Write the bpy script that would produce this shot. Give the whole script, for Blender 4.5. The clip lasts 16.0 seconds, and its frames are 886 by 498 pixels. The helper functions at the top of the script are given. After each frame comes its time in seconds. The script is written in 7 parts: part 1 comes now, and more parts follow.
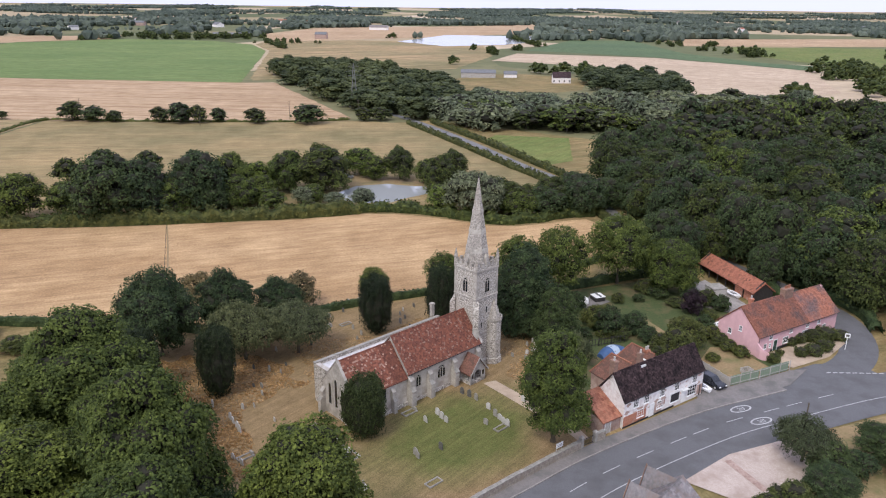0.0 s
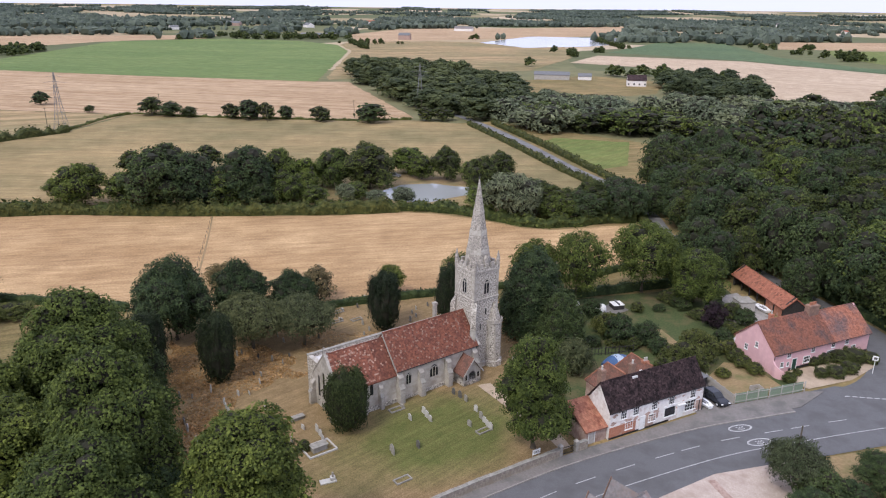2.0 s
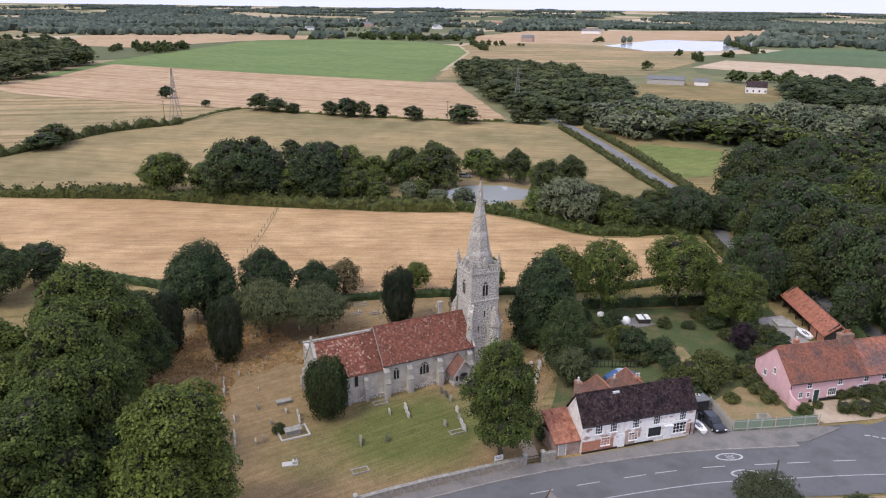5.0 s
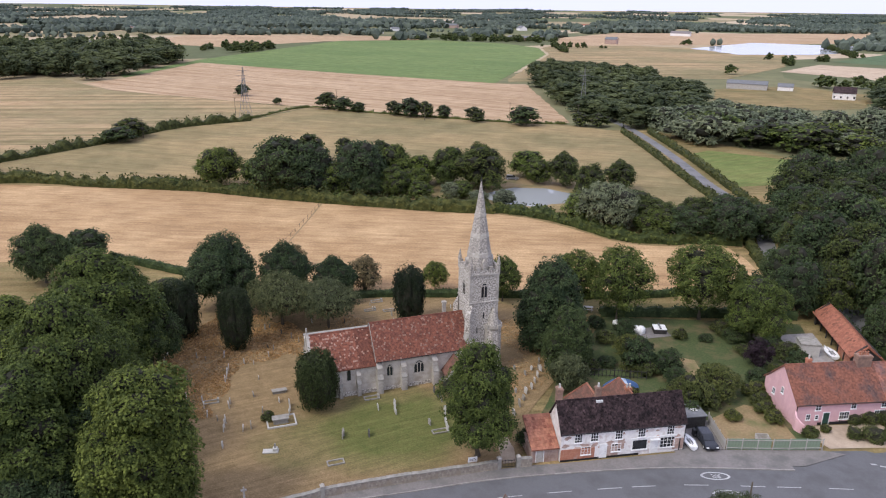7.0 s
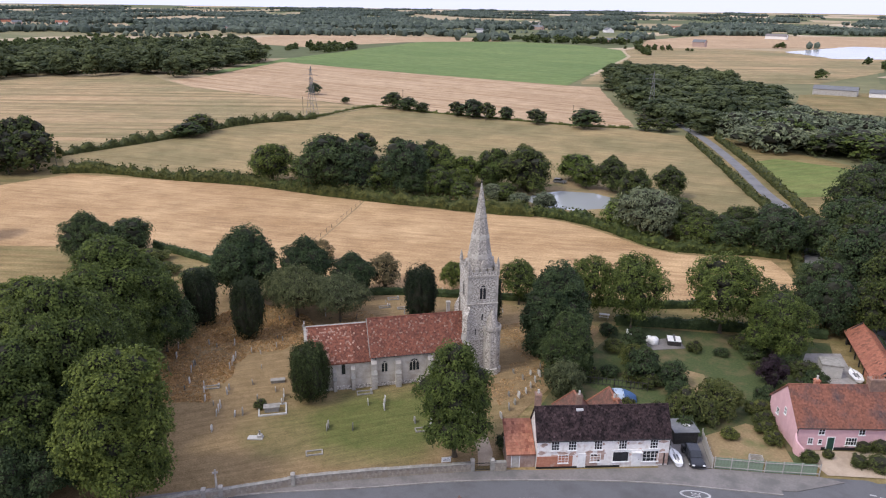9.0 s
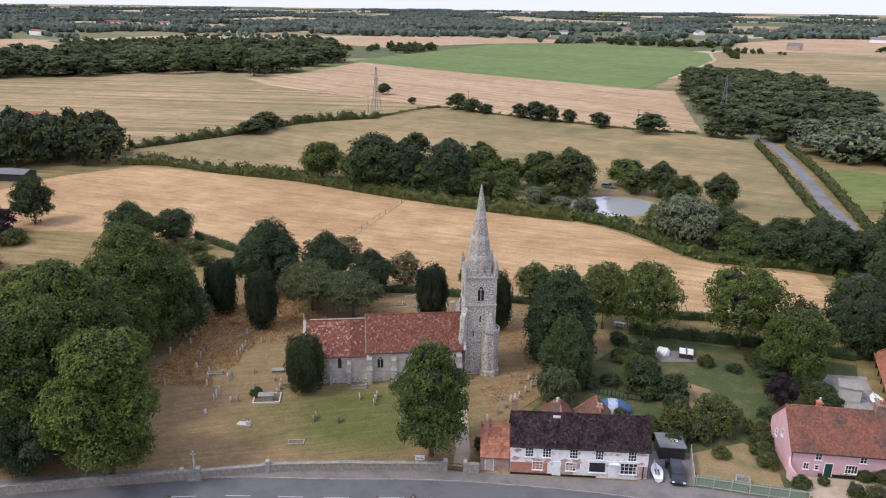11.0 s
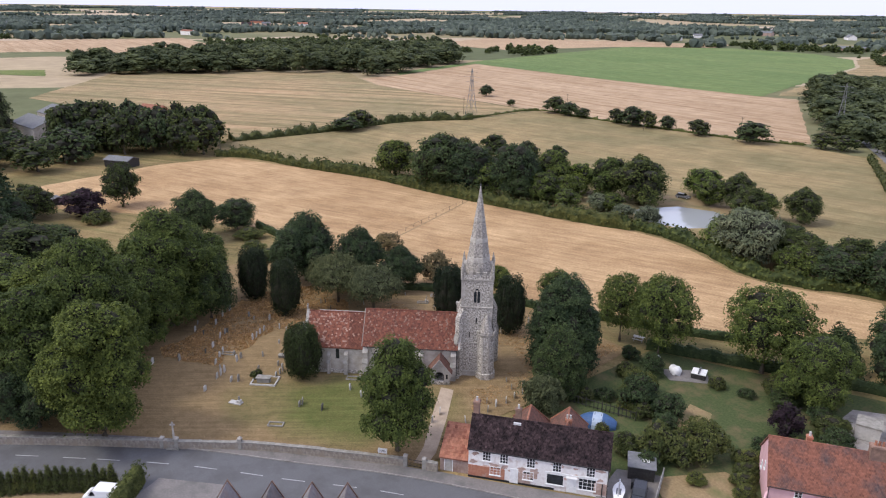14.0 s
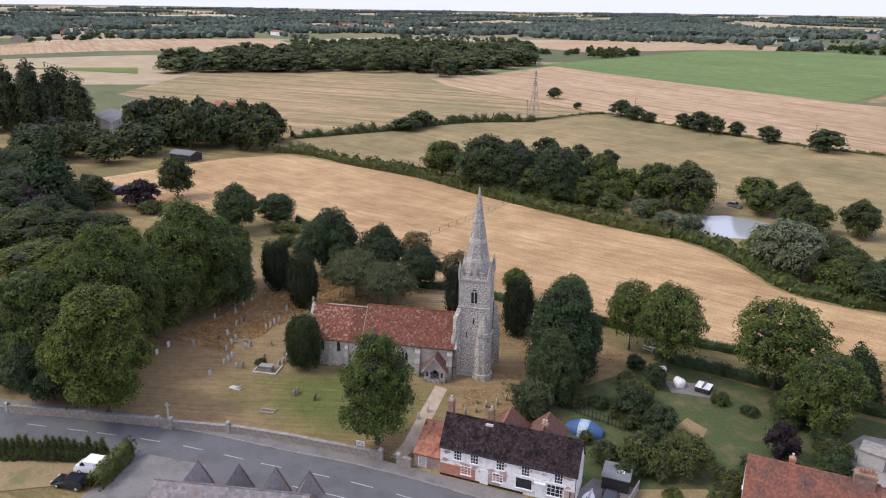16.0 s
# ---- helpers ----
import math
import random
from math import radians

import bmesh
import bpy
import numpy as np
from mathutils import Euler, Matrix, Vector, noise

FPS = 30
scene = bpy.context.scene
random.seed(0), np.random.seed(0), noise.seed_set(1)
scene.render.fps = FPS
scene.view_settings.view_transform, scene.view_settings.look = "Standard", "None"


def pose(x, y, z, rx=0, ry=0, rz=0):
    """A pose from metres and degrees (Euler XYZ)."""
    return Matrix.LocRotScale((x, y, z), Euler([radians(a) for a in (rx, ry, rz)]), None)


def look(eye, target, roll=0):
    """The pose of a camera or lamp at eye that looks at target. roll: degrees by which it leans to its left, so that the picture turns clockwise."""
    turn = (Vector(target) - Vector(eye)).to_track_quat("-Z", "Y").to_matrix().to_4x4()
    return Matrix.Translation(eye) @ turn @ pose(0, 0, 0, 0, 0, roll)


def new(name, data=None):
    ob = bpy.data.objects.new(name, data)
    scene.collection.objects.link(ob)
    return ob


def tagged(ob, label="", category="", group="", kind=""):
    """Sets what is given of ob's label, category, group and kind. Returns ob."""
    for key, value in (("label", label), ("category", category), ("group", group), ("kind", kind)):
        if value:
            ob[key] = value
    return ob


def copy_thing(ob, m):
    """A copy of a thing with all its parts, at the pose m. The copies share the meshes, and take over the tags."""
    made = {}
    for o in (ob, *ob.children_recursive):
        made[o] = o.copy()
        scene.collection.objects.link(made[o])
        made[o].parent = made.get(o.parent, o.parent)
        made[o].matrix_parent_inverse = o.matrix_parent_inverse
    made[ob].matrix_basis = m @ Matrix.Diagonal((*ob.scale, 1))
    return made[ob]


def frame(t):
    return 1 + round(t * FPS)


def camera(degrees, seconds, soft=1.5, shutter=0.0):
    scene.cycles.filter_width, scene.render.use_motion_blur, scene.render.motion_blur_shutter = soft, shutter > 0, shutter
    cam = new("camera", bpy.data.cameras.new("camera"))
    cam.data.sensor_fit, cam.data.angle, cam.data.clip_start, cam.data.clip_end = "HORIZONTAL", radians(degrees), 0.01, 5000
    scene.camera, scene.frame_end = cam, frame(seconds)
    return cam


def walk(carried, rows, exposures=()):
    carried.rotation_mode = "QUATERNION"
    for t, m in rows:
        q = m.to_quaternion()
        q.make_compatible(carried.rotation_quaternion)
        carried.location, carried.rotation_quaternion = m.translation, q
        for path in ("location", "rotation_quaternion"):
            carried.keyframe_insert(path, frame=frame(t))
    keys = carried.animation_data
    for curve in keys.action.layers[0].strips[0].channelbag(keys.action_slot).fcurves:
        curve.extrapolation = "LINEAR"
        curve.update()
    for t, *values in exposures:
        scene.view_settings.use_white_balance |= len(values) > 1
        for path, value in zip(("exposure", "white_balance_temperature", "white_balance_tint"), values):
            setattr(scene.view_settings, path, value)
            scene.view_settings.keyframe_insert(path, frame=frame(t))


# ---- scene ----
# the camera: a drone that circles the church at a steady height
cam = camera(63.19, 16.0, soft=1.15)
# seconds, x, y, z, tilt from straight down, roll, heading
ROWS = [
    (0.0, 7.753, -7.563, 55.322, 71.123, 0.632, 9.794),
    (0.5, 10.898, -7.007, 55.323, 71.129, 0.638, 11.528),
    (1.0, 14.019, -6.373, 55.325, 71.135, 0.645, 13.256),
    (1.5, 17.112, -5.661, 55.328, 71.141, 0.651, 14.979),
    (2.0, 20.175, -4.869, 55.333, 71.147, 0.658, 16.698),
    (2.5, 23.208, -3.996, 55.338, 71.153, 0.664, 18.414),
    (3.0, 26.207, -3.042, 55.345, 71.159, 0.670, 20.127),
    (3.5, 29.171, -2.005, 55.352, 71.165, 0.677, 21.837),
    (4.0, 32.098, -0.885, 55.361, 71.171, 0.683, 23.546),
    (4.5, 34.987, 0.318, 55.371, 71.177, 0.690, 25.254),
    (5.0, 37.835, 1.604, 55.382, 71.183, 0.696, 26.960),
    (5.5, 40.641, 2.973, 55.395, 71.189, 0.702, 28.666),
    (6.0, 43.403, 4.425, 55.408, 71.195, 0.709, 30.372),
    (6.5, 46.119, 5.958, 55.423, 71.201, 0.715, 32.078),
    (7.0, 48.789, 7.573, 55.439, 71.207, 0.722, 33.784),
    (7.5, 51.410, 9.268, 55.455, 71.213, 0.728, 35.491),
    (8.0, 53.980, 11.041, 55.473, 71.219, 0.734, 37.198),
    (8.5, 56.499, 12.892, 55.493, 71.224, 0.741, 38.906),
    (9.0, 58.965, 14.819, 55.513, 71.230, 0.747, 40.615),
    (9.5, 61.376, 16.820, 55.535, 71.236, 0.754, 42.324),
    (10.0, 63.732, 18.893, 55.557, 71.242, 0.760, 44.034),
    (10.5, 66.030, 21.035, 55.581, 71.248, 0.767, 45.744),
    (11.0, 68.269, 23.244, 55.606, 71.254, 0.773, 47.454),
    (11.5, 70.449, 25.518, 55.632, 71.260, 0.779, 49.165),
    (12.0, 72.567, 27.854, 55.659, 71.266, 0.786, 50.876),
    (12.5, 74.624, 30.247, 55.688, 71.272, 0.792, 52.586),
    (13.0, 76.616, 32.696, 55.717, 71.278, 0.799, 54.295),
    (13.5, 78.545, 35.196, 55.748, 71.284, 0.805, 56.003),
    (14.0, 80.407, 37.744, 55.780, 71.290, 0.811, 57.710),
    (14.5, 82.203, 40.336, 55.813, 71.296, 0.818, 59.414),
    (15.0, 83.932, 42.968, 55.847, 71.302, 0.824, 61.116),
    (15.5, 85.591, 45.634, 55.882, 71.308, 0.831, 62.815),
    (16.0, 87.181, 48.332, 55.918, 71.314, 0.837, 64.509),
]
walk(cam, [(t, pose(x, y, z, tilt, 0, yaw) @ pose(0, 0, 0, 0, 0, roll)) for t, x, y, z, tilt, roll, yaw in ROWS])

# ---- light ----
SUN_ELEVATION, SUN_HEADING = radians(52), radians(200)
world = bpy.data.worlds.new("world")
scene.world = world
world.use_nodes = True
wn = world.node_tree.nodes
sky = wn.new("ShaderNodeTexSky")
sky.sky_type = "NISHITA"
sky.sun_disc = False
sky.sun_elevation, sky.sun_rotation = SUN_ELEVATION, SUN_HEADING
sky.dust_density, sky.air_density, sky.ozone_density = 4.0, 1.0, 1.0
mixed = wn.new("ShaderNodeMixRGB")
mixed.inputs[0].default_value = 0.7
mixed.inputs[2].default_value = (7.3, 7.55, 10.4, 1)
world.node_tree.links.new(sky.outputs[0], mixed.inputs[1])
world.node_tree.links.new(mixed.outputs[0], wn["Background"].inputs[0])
wn["Background"].inputs[1].default_value = 0.15
sun = new("sun", bpy.data.lights.new("sun", "SUN"))
sun.data.energy, sun.data.angle, sun.data.color = 1.7, radians(12), (1.0, 0.96, 0.9)
# the lamp shines from the heading that the sky names
sun.matrix_world = look((math.sin(SUN_HEADING) * math.cos(SUN_ELEVATION), math.cos(SUN_HEADING) * math.cos(SUN_ELEVATION), math.sin(SUN_ELEVATION)), (0, 0, 0))
scene.view_settings.exposure = 0.2


# ---- materials ----
def nodes_of(name, rough=0.8, metal=0.0, spec=0.3):
    m = bpy.data.materials.new(name)
    m.use_nodes = True
    nt = m.node_tree
    b = nt.nodes["Principled BSDF"]
    b.inputs["Roughness"].default_value = rough
    b.inputs["Metallic"].default_value = metal
    b.inputs["Specular IOR Level"].default_value = spec
    return m, nt, b


def coords(nt, scale=(1, 1, 1), turn=0.0, world_space=False):
    if world_space:
        src = nt.nodes.new("ShaderNodeNewGeometry").outputs["Position"]
    else:
        src = nt.nodes.new("ShaderNodeTexCoord").outputs["Object"]
    mp = nt.nodes.new("ShaderNodeMapping")
    mp.vector_type = "TEXTURE"
    mp.inputs["Scale"].default_value = scale
    mp.inputs["Rotation"].default_value = (0, 0, turn)
    nt.links.new(src, mp.inputs[0])
    return mp.outputs[0]


def noise_of(nt, vec, scale, detail=4.0, rough=0.6):
    n = nt.nodes.new("ShaderNodeTexNoise")
    n.inputs["Scale"].default_value = scale
    n.inputs["Detail"].default_value = detail
    n.inputs["Roughness"].default_value = rough
    nt.links.new(vec, n.inputs["Vector"])
    return n.outputs["Fac"]


def ramp_of(nt, fac, stops):
    r = nt.nodes.new("ShaderNodeValToRGB")
    e = r.color_ramp.elements
    while len(e) < len(stops):
        e.new(0.5)
    for el, (at, col) in zip(e, stops):
        el.position, el.color = at, (*col, 1)
    nt.links.new(fac, r.inputs[0])
    return r.outputs[0]


def mix_of(nt, fac, a, b, kind="MIX"):
    m = nt.nodes.new("ShaderNodeMixRGB")
    m.blend_type = kind
    for k, v in ((0, fac), (1, a), (2, b)):
        if isinstance(v, (int, float)):
            m.inputs[k].default_value = v
        elif isinstance(v, tuple):
            m.inputs[k].default_value = (*v, 1)
        else:
            nt.links.new(v, m.inputs[k])
    return m.outputs[0]


def bump_of(nt, b, height, strength, distance=0.05):
    bp = nt.nodes.new("ShaderNodeBump")
    bp.inputs["Strength"].default_value = strength
    bp.inputs["Distance"].default_value = distance
    nt.links.new(height, bp.inputs["Height"])
    nt.links.new(bp.outputs[0], b.inputs["Normal"])


def surface(name, c1, c2, grain=3.0, stain=0.4, c3=None, rough=0.85, bump=0.3, metal=0.0, spec=0.3, jitter=0.0, world_space=False, stain_at=0.55, tight=0.2):
    """A mottled surface: grain between two colours, stains of a third at a larger scale, and a lightness that differs from piece to piece."""
    m, nt, b = nodes_of(name, rough, metal, spec)
    v = coords(nt, world_space=world_space)
    fine = noise_of(nt, v, grain, 5)
    col = ramp_of(nt, fine, [(0.5 - tight, c1), (0.5 + tight, c2)])
    if c3:
        large = noise_of(nt, v, stain, 5, 0.65)
        mask = ramp_of(nt, large, [(stain_at - 0.1, (0, 0, 0)), (stain_at + 0.1, (1, 1, 1))])
        col = mix_of(nt, mask, col, c3)
    if jitter:
        info = nt.nodes.new("ShaderNodeObjectInfo")
        lum = ramp_of(nt, info.outputs["Random"], [(0, (1 - jitter,) * 3), (1, (1 + jitter,) * 3)])
        geo = nt.nodes.new("ShaderNodeNewGeometry")
        lum2 = ramp_of(nt, geo.outputs["Random Per Island"], [(0, (1 - jitter,) * 3), (1, (1 + jitter,) * 3)])
        col = mix_of(nt, 1.0, mix_of(nt, 1.0, col, lum, "MULTIPLY"), lum2, "MULTIPLY")
    nt.links.new(col, b.inputs["Base Color"])
    bump_of(nt, b, fine, bump)
    return m


def leafy(name, dark, light, thin=0.16, tuft=0.7):
    """Foliage: boughs differ in green over a metre or two, single leaves a little more, and some light comes through."""
    m, nt, b = nodes_of(name, 0.7, 0, 0.15)
    geo = nt.nodes.new("ShaderNodeNewGeometry")
    bough = noise_of(nt, coords(nt), tuft, 3, 0.6)
    blend = mix_of(nt, 0.45, ramp_of(nt, bough, [(0.33, (0, 0, 0)), (0.67, (1, 1, 1))]), ramp_of(nt, geo.outputs["Random Per Island"], [(0, (0, 0, 0)), (1, (1, 1, 1))]))
    col = ramp_of(nt, blend, [(0.15, dark), (0.5, tuple((a * 0.5 + c * 0.5) for a, c in zip(dark, light))), (0.85, tuple(c * 1.25 for c in light))])
    info = nt.nodes.new("ShaderNodeObjectInfo")
    tint = ramp_of(nt, info.outputs["Random"], [(0, (0.74, 0.77, 0.74)), (0.5, (0.97, 0.96, 0.9)), (1, (1.14, 1.07, 0.86))])
    col = mix_of(nt, 1.0, col, tint, "MULTIPLY")
    nt.links.new(col, b.inputs["Base Color"])
    tr = nt.nodes.new("ShaderNodeBsdfTranslucent")
    nt.links.new(col, tr.inputs[0])
    mx = nt.nodes.new("ShaderNodeMixShader")
    mx.inputs[0].default_value = thin
    out = nt.nodes["Material Output"]
    nt.links.new(b.outputs[0], mx.inputs[1])
    nt.links.new(tr.outputs[0], mx.inputs[2])
    nt.links.new(mx.outputs[0], out.inputs[0])
    return m


def crop(name, c1, c2, c3, turn, row=2.5, patch=0.02, lines=0.35):
    """A field: rows along one heading, soft broad patches, fine stalks."""
    m, nt, b = nodes_of(name, 0.95, 0, 0.1)
    v = coords(nt, (1, 1, 1), turn, True)
    long = coords(nt, (24, 1, 1), turn, True)
    broad = noise_of(nt, v, patch, 6, 0.6)
    fine = noise_of(nt, v, 2.2, 5, 0.7)
    streak = noise_of(nt, long, 1.0 / row, 4, 0.6)
    col = ramp_of(nt, broad, [(0.35, c1), (0.65, c2)])
    mask = ramp_of(nt, streak, [(0.45, (0, 0, 0)), (0.62, (1, 1, 1))])
    dim = nt.nodes.new("ShaderNodeMath")
    dim.operation = "MULTIPLY"
    dim.inputs[1].default_value = lines
    nt.links.new(mask, dim.inputs[0])
    col = mix_of(nt, dim.outputs[0], col, c3)
    grit = ramp_of(nt, fine, [(0.3, (0.68, 0.68, 0.68)), (0.7, (1.22, 1.22, 1.22))])
    col = mix_of(nt, 1.0, col, grit, "MULTIPLY")
    blotch = noise_of(nt, v, 0.11, 5, 0.7)
    col = mix_of(nt, 1.0, col, ramp_of(nt, blotch, [(0.3, (0.8, 0.77, 0.74)), (0.7, (1.14, 1.14, 1.12))]), "MULTIPLY")
    # wisps of straw, drawn out along the rows
    wisp = noise_of(nt, coords(nt, (7, 1, 1), turn + 0.12, True), 0.55, 6, 0.75)
    col = mix_of(nt, 1.0, col, ramp_of(nt, wisp, [(0.35, (0.8, 0.77, 0.76)), (0.65, (1.13, 1.13, 1.12))]), "MULTIPLY")
    nt.links.new(col, b.inputs["Base Color"])
    bump_of(nt, b, fine, 0.5, 0.2)
    return m


M = {}
M["stubble_gold"] = crop("stubble_gold", (0.36, 0.235, 0.122), (0.53, 0.375, 0.208), (0.3, 0.19, 0.1), radians(24), 1.3, 0.03, 0.32)
M["pasture_dry"] = crop("pasture_dry", (0.2, 0.175, 0.088), (0.36, 0.27, 0.14), (0.16, 0.145, 0.07), radians(15), 5.0, 0.014, 0.4)
M["pasture_west"] = crop("pasture_west", (0.24, 0.21, 0.112), (0.44, 0.31, 0.178), (0.14, 0.135, 0.06), radians(40), 9.0, 0.009, 0.65)
M["stubble_pale"] = crop("stubble_pale", (0.4, 0.29, 0.18), (0.5, 0.375, 0.245), (0.3, 0.2, 0.115), radians(4), 5.0, 0.012, 0.75)
M["stubble_white"] = crop("stubble_white", (0.45, 0.36, 0.26), (0.52, 0.42, 0.31), (0.4, 0.31, 0.22), radians(-20), 8.0, 0.01, 0.5)
M["crop_green"] = crop("crop_green", (0.125, 0.185, 0.065), (0.18, 0.235, 0.085), (0.105, 0.165, 0.06), radians(4), 8.0, 0.008, 0.5)
M["crop_teal"] = crop("crop_teal", (0.09, 0.14, 0.075), (0.12, 0.17, 0.085), (0.08, 0.12, 0.06), radians(-30), 8.0, 0.008, 0.5)
M["meadow"] = crop("meadow", (0.12, 0.17, 0.05), (0.17, 0.2, 0.065), (0.2, 0.19, 0.075), radians(60), 3.0, 0.02, 0.4)
M["rough_grass"] = crop("rough_grass", (0.17, 0.145, 0.066), (0.32, 0.235, 0.115), (0.13, 0.125, 0.052), radians(35), 3.0, 0.03, 0.6)


def churchyard_grass():
    m, nt, b = nodes_of("churchyard_grass", 0.95, 0, 0.1)
    v = coords(nt, world_space=True)
    broad = noise_of(nt, v, 0.075, 5, 0.6)
    mid = noise_of(nt, v, 0.55, 8, 0.8)
    fine = noise_of(nt, v, 5.0, 5, 0.75)
    dry = ramp_of(nt, mid, [(0.3, (0.2, 0.135, 0.068)), (0.7, (0.32, 0.22, 0.12))])
    green = ramp_of(nt, mid, [(0.3, (0.085, 0.105, 0.03)), (0.7, (0.15, 0.145, 0.05))])
    # watered lawn lies south of the nave, the rest has burnt in the summer
    place = nt.nodes.new("ShaderNodeMapping")
    place.vector_type = "TEXTURE"
    place.inputs["Location"].default_value = (-4.5, 76.5, 0)
    place.inputs["Rotation"].default_value = (0, 0, radians(50))
    place.inputs["Scale"].default_value = (17, 10.5, 30)
    nt.links.new(nt.nodes.new("ShaderNodeNewGeometry").outputs["Position"], place.inputs[0])
    far = nt.nodes.new("ShaderNodeVectorMath")
    far.operation = "LENGTH"
    nt.links.new(place.outputs[0], far.inputs[0])
    uneven = nt.nodes.new("ShaderNodeMath")
    uneven.operation = "MULTIPLY_ADD"
    uneven.inputs[1].default_value = 1.5
    nt.links.new(broad, uneven.inputs[0])
    nt.links.new(far.outputs["Value"], uneven.inputs[2])
    half = nt.nodes.new("ShaderNodeMath")
    half.operation = "MULTIPLY"
    half.inputs[1].default_value = 0.5
    nt.links.new(uneven.outputs[0], half.inputs[0])
    col = mix_of(nt, ramp_of(nt, half.outputs[0], [(0.62, (1, 1, 1)), (0.95, (0.12, 0.12, 0.12))]), dry, green)
    # old mowing rows run along the church
    rows = noise_of(nt, coords(nt, (14, 1, 1), radians(60), True), 1.7, 4, 0.7)
    col = mix_of(nt, 1.0, col, ramp_of(nt, rows, [(0.35, (0.82, 0.82, 0.82)), (0.65, (1.13, 1.13, 1.13))]), "MULTIPLY")
    grit = ramp_of(nt, fine, [(0.3, (0.55, 0.55, 0.55)), (0.7, (1.35, 1.35, 1.35))])
    col = mix_of(nt, 1.0, col, grit, "MULTIPLY")
    nt.links.new(col, b.inputs["Base Color"])
    bump_of(nt, b, fine, 0.5, 0.1)
    return m


M["churchyard"] = churchyard_grass()
M["lawn"] = surface("lawn", (0.075, 0.1, 0.028), (0.145, 0.15, 0.05), 4.0, 0.22, (0.19, 0.155, 0.065), 0.95, 0.4, world_space=True, stain_at=0.56)
M["garden_lawn"] = surface("garden_lawn", (0.036, 0.055, 0.017), (0.08, 0.1, 0.034), 3.0, 0.2, (0.14, 0.108, 0.055), 0.95, 0.4, world_space=True, stain_at=0.58)
M["dry_lawn"] = surface("dry_lawn", (0.2, 0.14, 0.07), (0.3, 0.22, 0.115), 3.0, 0.2, (0.13, 0.13, 0.05), 0.95, 0.4, world_space=True, stain_at=0.6)
M["asphalt"] = surface("asphalt", (0.105, 0.105, 0.108), (0.135, 0.135, 0.138), 9.0, 0.25, (0.095, 0.094, 0.094), 0.9, 0.15, world_space=True)
M["lane"] = surface("lane", (0.15, 0.15, 0.15), (0.2, 0.195, 0.19), 4.0, 0.2, (0.12, 0.12, 0.12), 0.9, 0.15, world_space=True)
M["paving"] = surface("paving", (0.16, 0.15, 0.14), (0.22, 0.2, 0.185), 4.0, 0.3, (0.13, 0.125, 0.115), 0.9, 0.2, world_space=True)
M["gravel"] = surface("gravel", (0.38, 0.31, 0.26), (0.52, 0.44, 0.38), 7.0, 0.3, (0.34, 0.27, 0.22), 0.95, 0.4, world_space=True)
M["path"] = surface("path", (0.36, 0.28, 0.2), (0.46, 0.37, 0.27), 6.0, 0.5, (0.32, 0.25, 0.18), 0.95, 0.3, world_space=True)
M["kerb"] = surface("kerb", (0.25, 0.23, 0.21), (0.33, 0.31, 0.28), 5.0, 0.7, (0.2, 0.18, 0.16), 0.9, 0.2, world_space=True)
M["road_paint"] = surface("road_paint", (0.36, 0.36, 0.35), (0.5, 0.5, 0.49), 9.0, 1.5, (0.27, 0.27, 0.27), 0.8, 0.1)
M["flint"] = surface("flint", (0.16, 0.143, 0.118), (0.62, 0.58, 0.51), 4.2, 0.35, (0.36, 0.33, 0.28), 0.85, 0.8, tight=0.11, stain_at=0.62)
M["wall_flint"] = surface("wall_flint", (0.17, 0.148, 0.122), (0.42, 0.375, 0.315), 3.0, 0.6, (0.26, 0.22, 0.17), 0.9, 0.7)
M["ashlar"] = surface("ashlar", (0.33, 0.305, 0.265), (0.5, 0.465, 0.405), 2.2, 0.6, (0.27, 0.25, 0.215), 0.85, 0.3)
M["spire_stone"] = surface("spire_stone", (0.19, 0.172, 0.148), (0.46, 0.425, 0.37), 4.2, 0.4, (0.27, 0.25, 0.215), 0.85, 0.5, tight=0.13, stain_at=0.6)
M["render_old"] = surface("render_old", (0.4, 0.365, 0.31), (0.56, 0.52, 0.45), 0.9, 0.5, (0.33, 0.29, 0.24), 0.9, 0.3)
M["church_tile"] = surface("church_tile", (0.17, 0.06, 0.037), (0.26, 0.1, 0.062), 3.0, 1.1, (0.15, 0.058, 0.04), 0.85, 0.5, jitter=0.3)
M["church_tile_pale"] = surface("church_tile_pale", (0.25, 0.15, 0.11), (0.35, 0.235, 0.18), 5.0, 1.3, (0.19, 0.085, 0.058), 0.85, 0.5, jitter=0.2)
M["dark_tile"] = surface("dark_tile", (0.026, 0.017, 0.018), (0.075, 0.05, 0.05), 3.0, 0.8, (0.016, 0.012, 0.013), 0.9, 0.4, jitter=0.5, spec=0.15)
M["orange_tile"] = surface("orange_tile", (0.24, 0.098, 0.058), (0.35, 0.16, 0.1), 3.0, 0.9, (0.22, 0.09, 0.058), 0.85, 0.4, jitter=0.2)
M["barn_tile"] = surface("barn_tile", (0.26, 0.095, 0.058), (0.36, 0.145, 0.088), 3.0, 0.7, (0.24, 0.095, 0.06), 0.85, 0.4, jitter=0.15)
M["pink_tile"] = surface("pink_tile", (0.2, 0.08, 0.05), (0.31, 0.13, 0.085), 3.0, 0.3, (0.11, 0.075, 0.07), 0.85, 0.4, jitter=0.25)
M["porch_tile"] = surface("porch_tile", (0.125, 0.058, 0.042), (0.21, 0.105, 0.075), 5.0, 1.2, (0.1, 0.06, 0.045), 0.85, 0.5, tight=0.12)
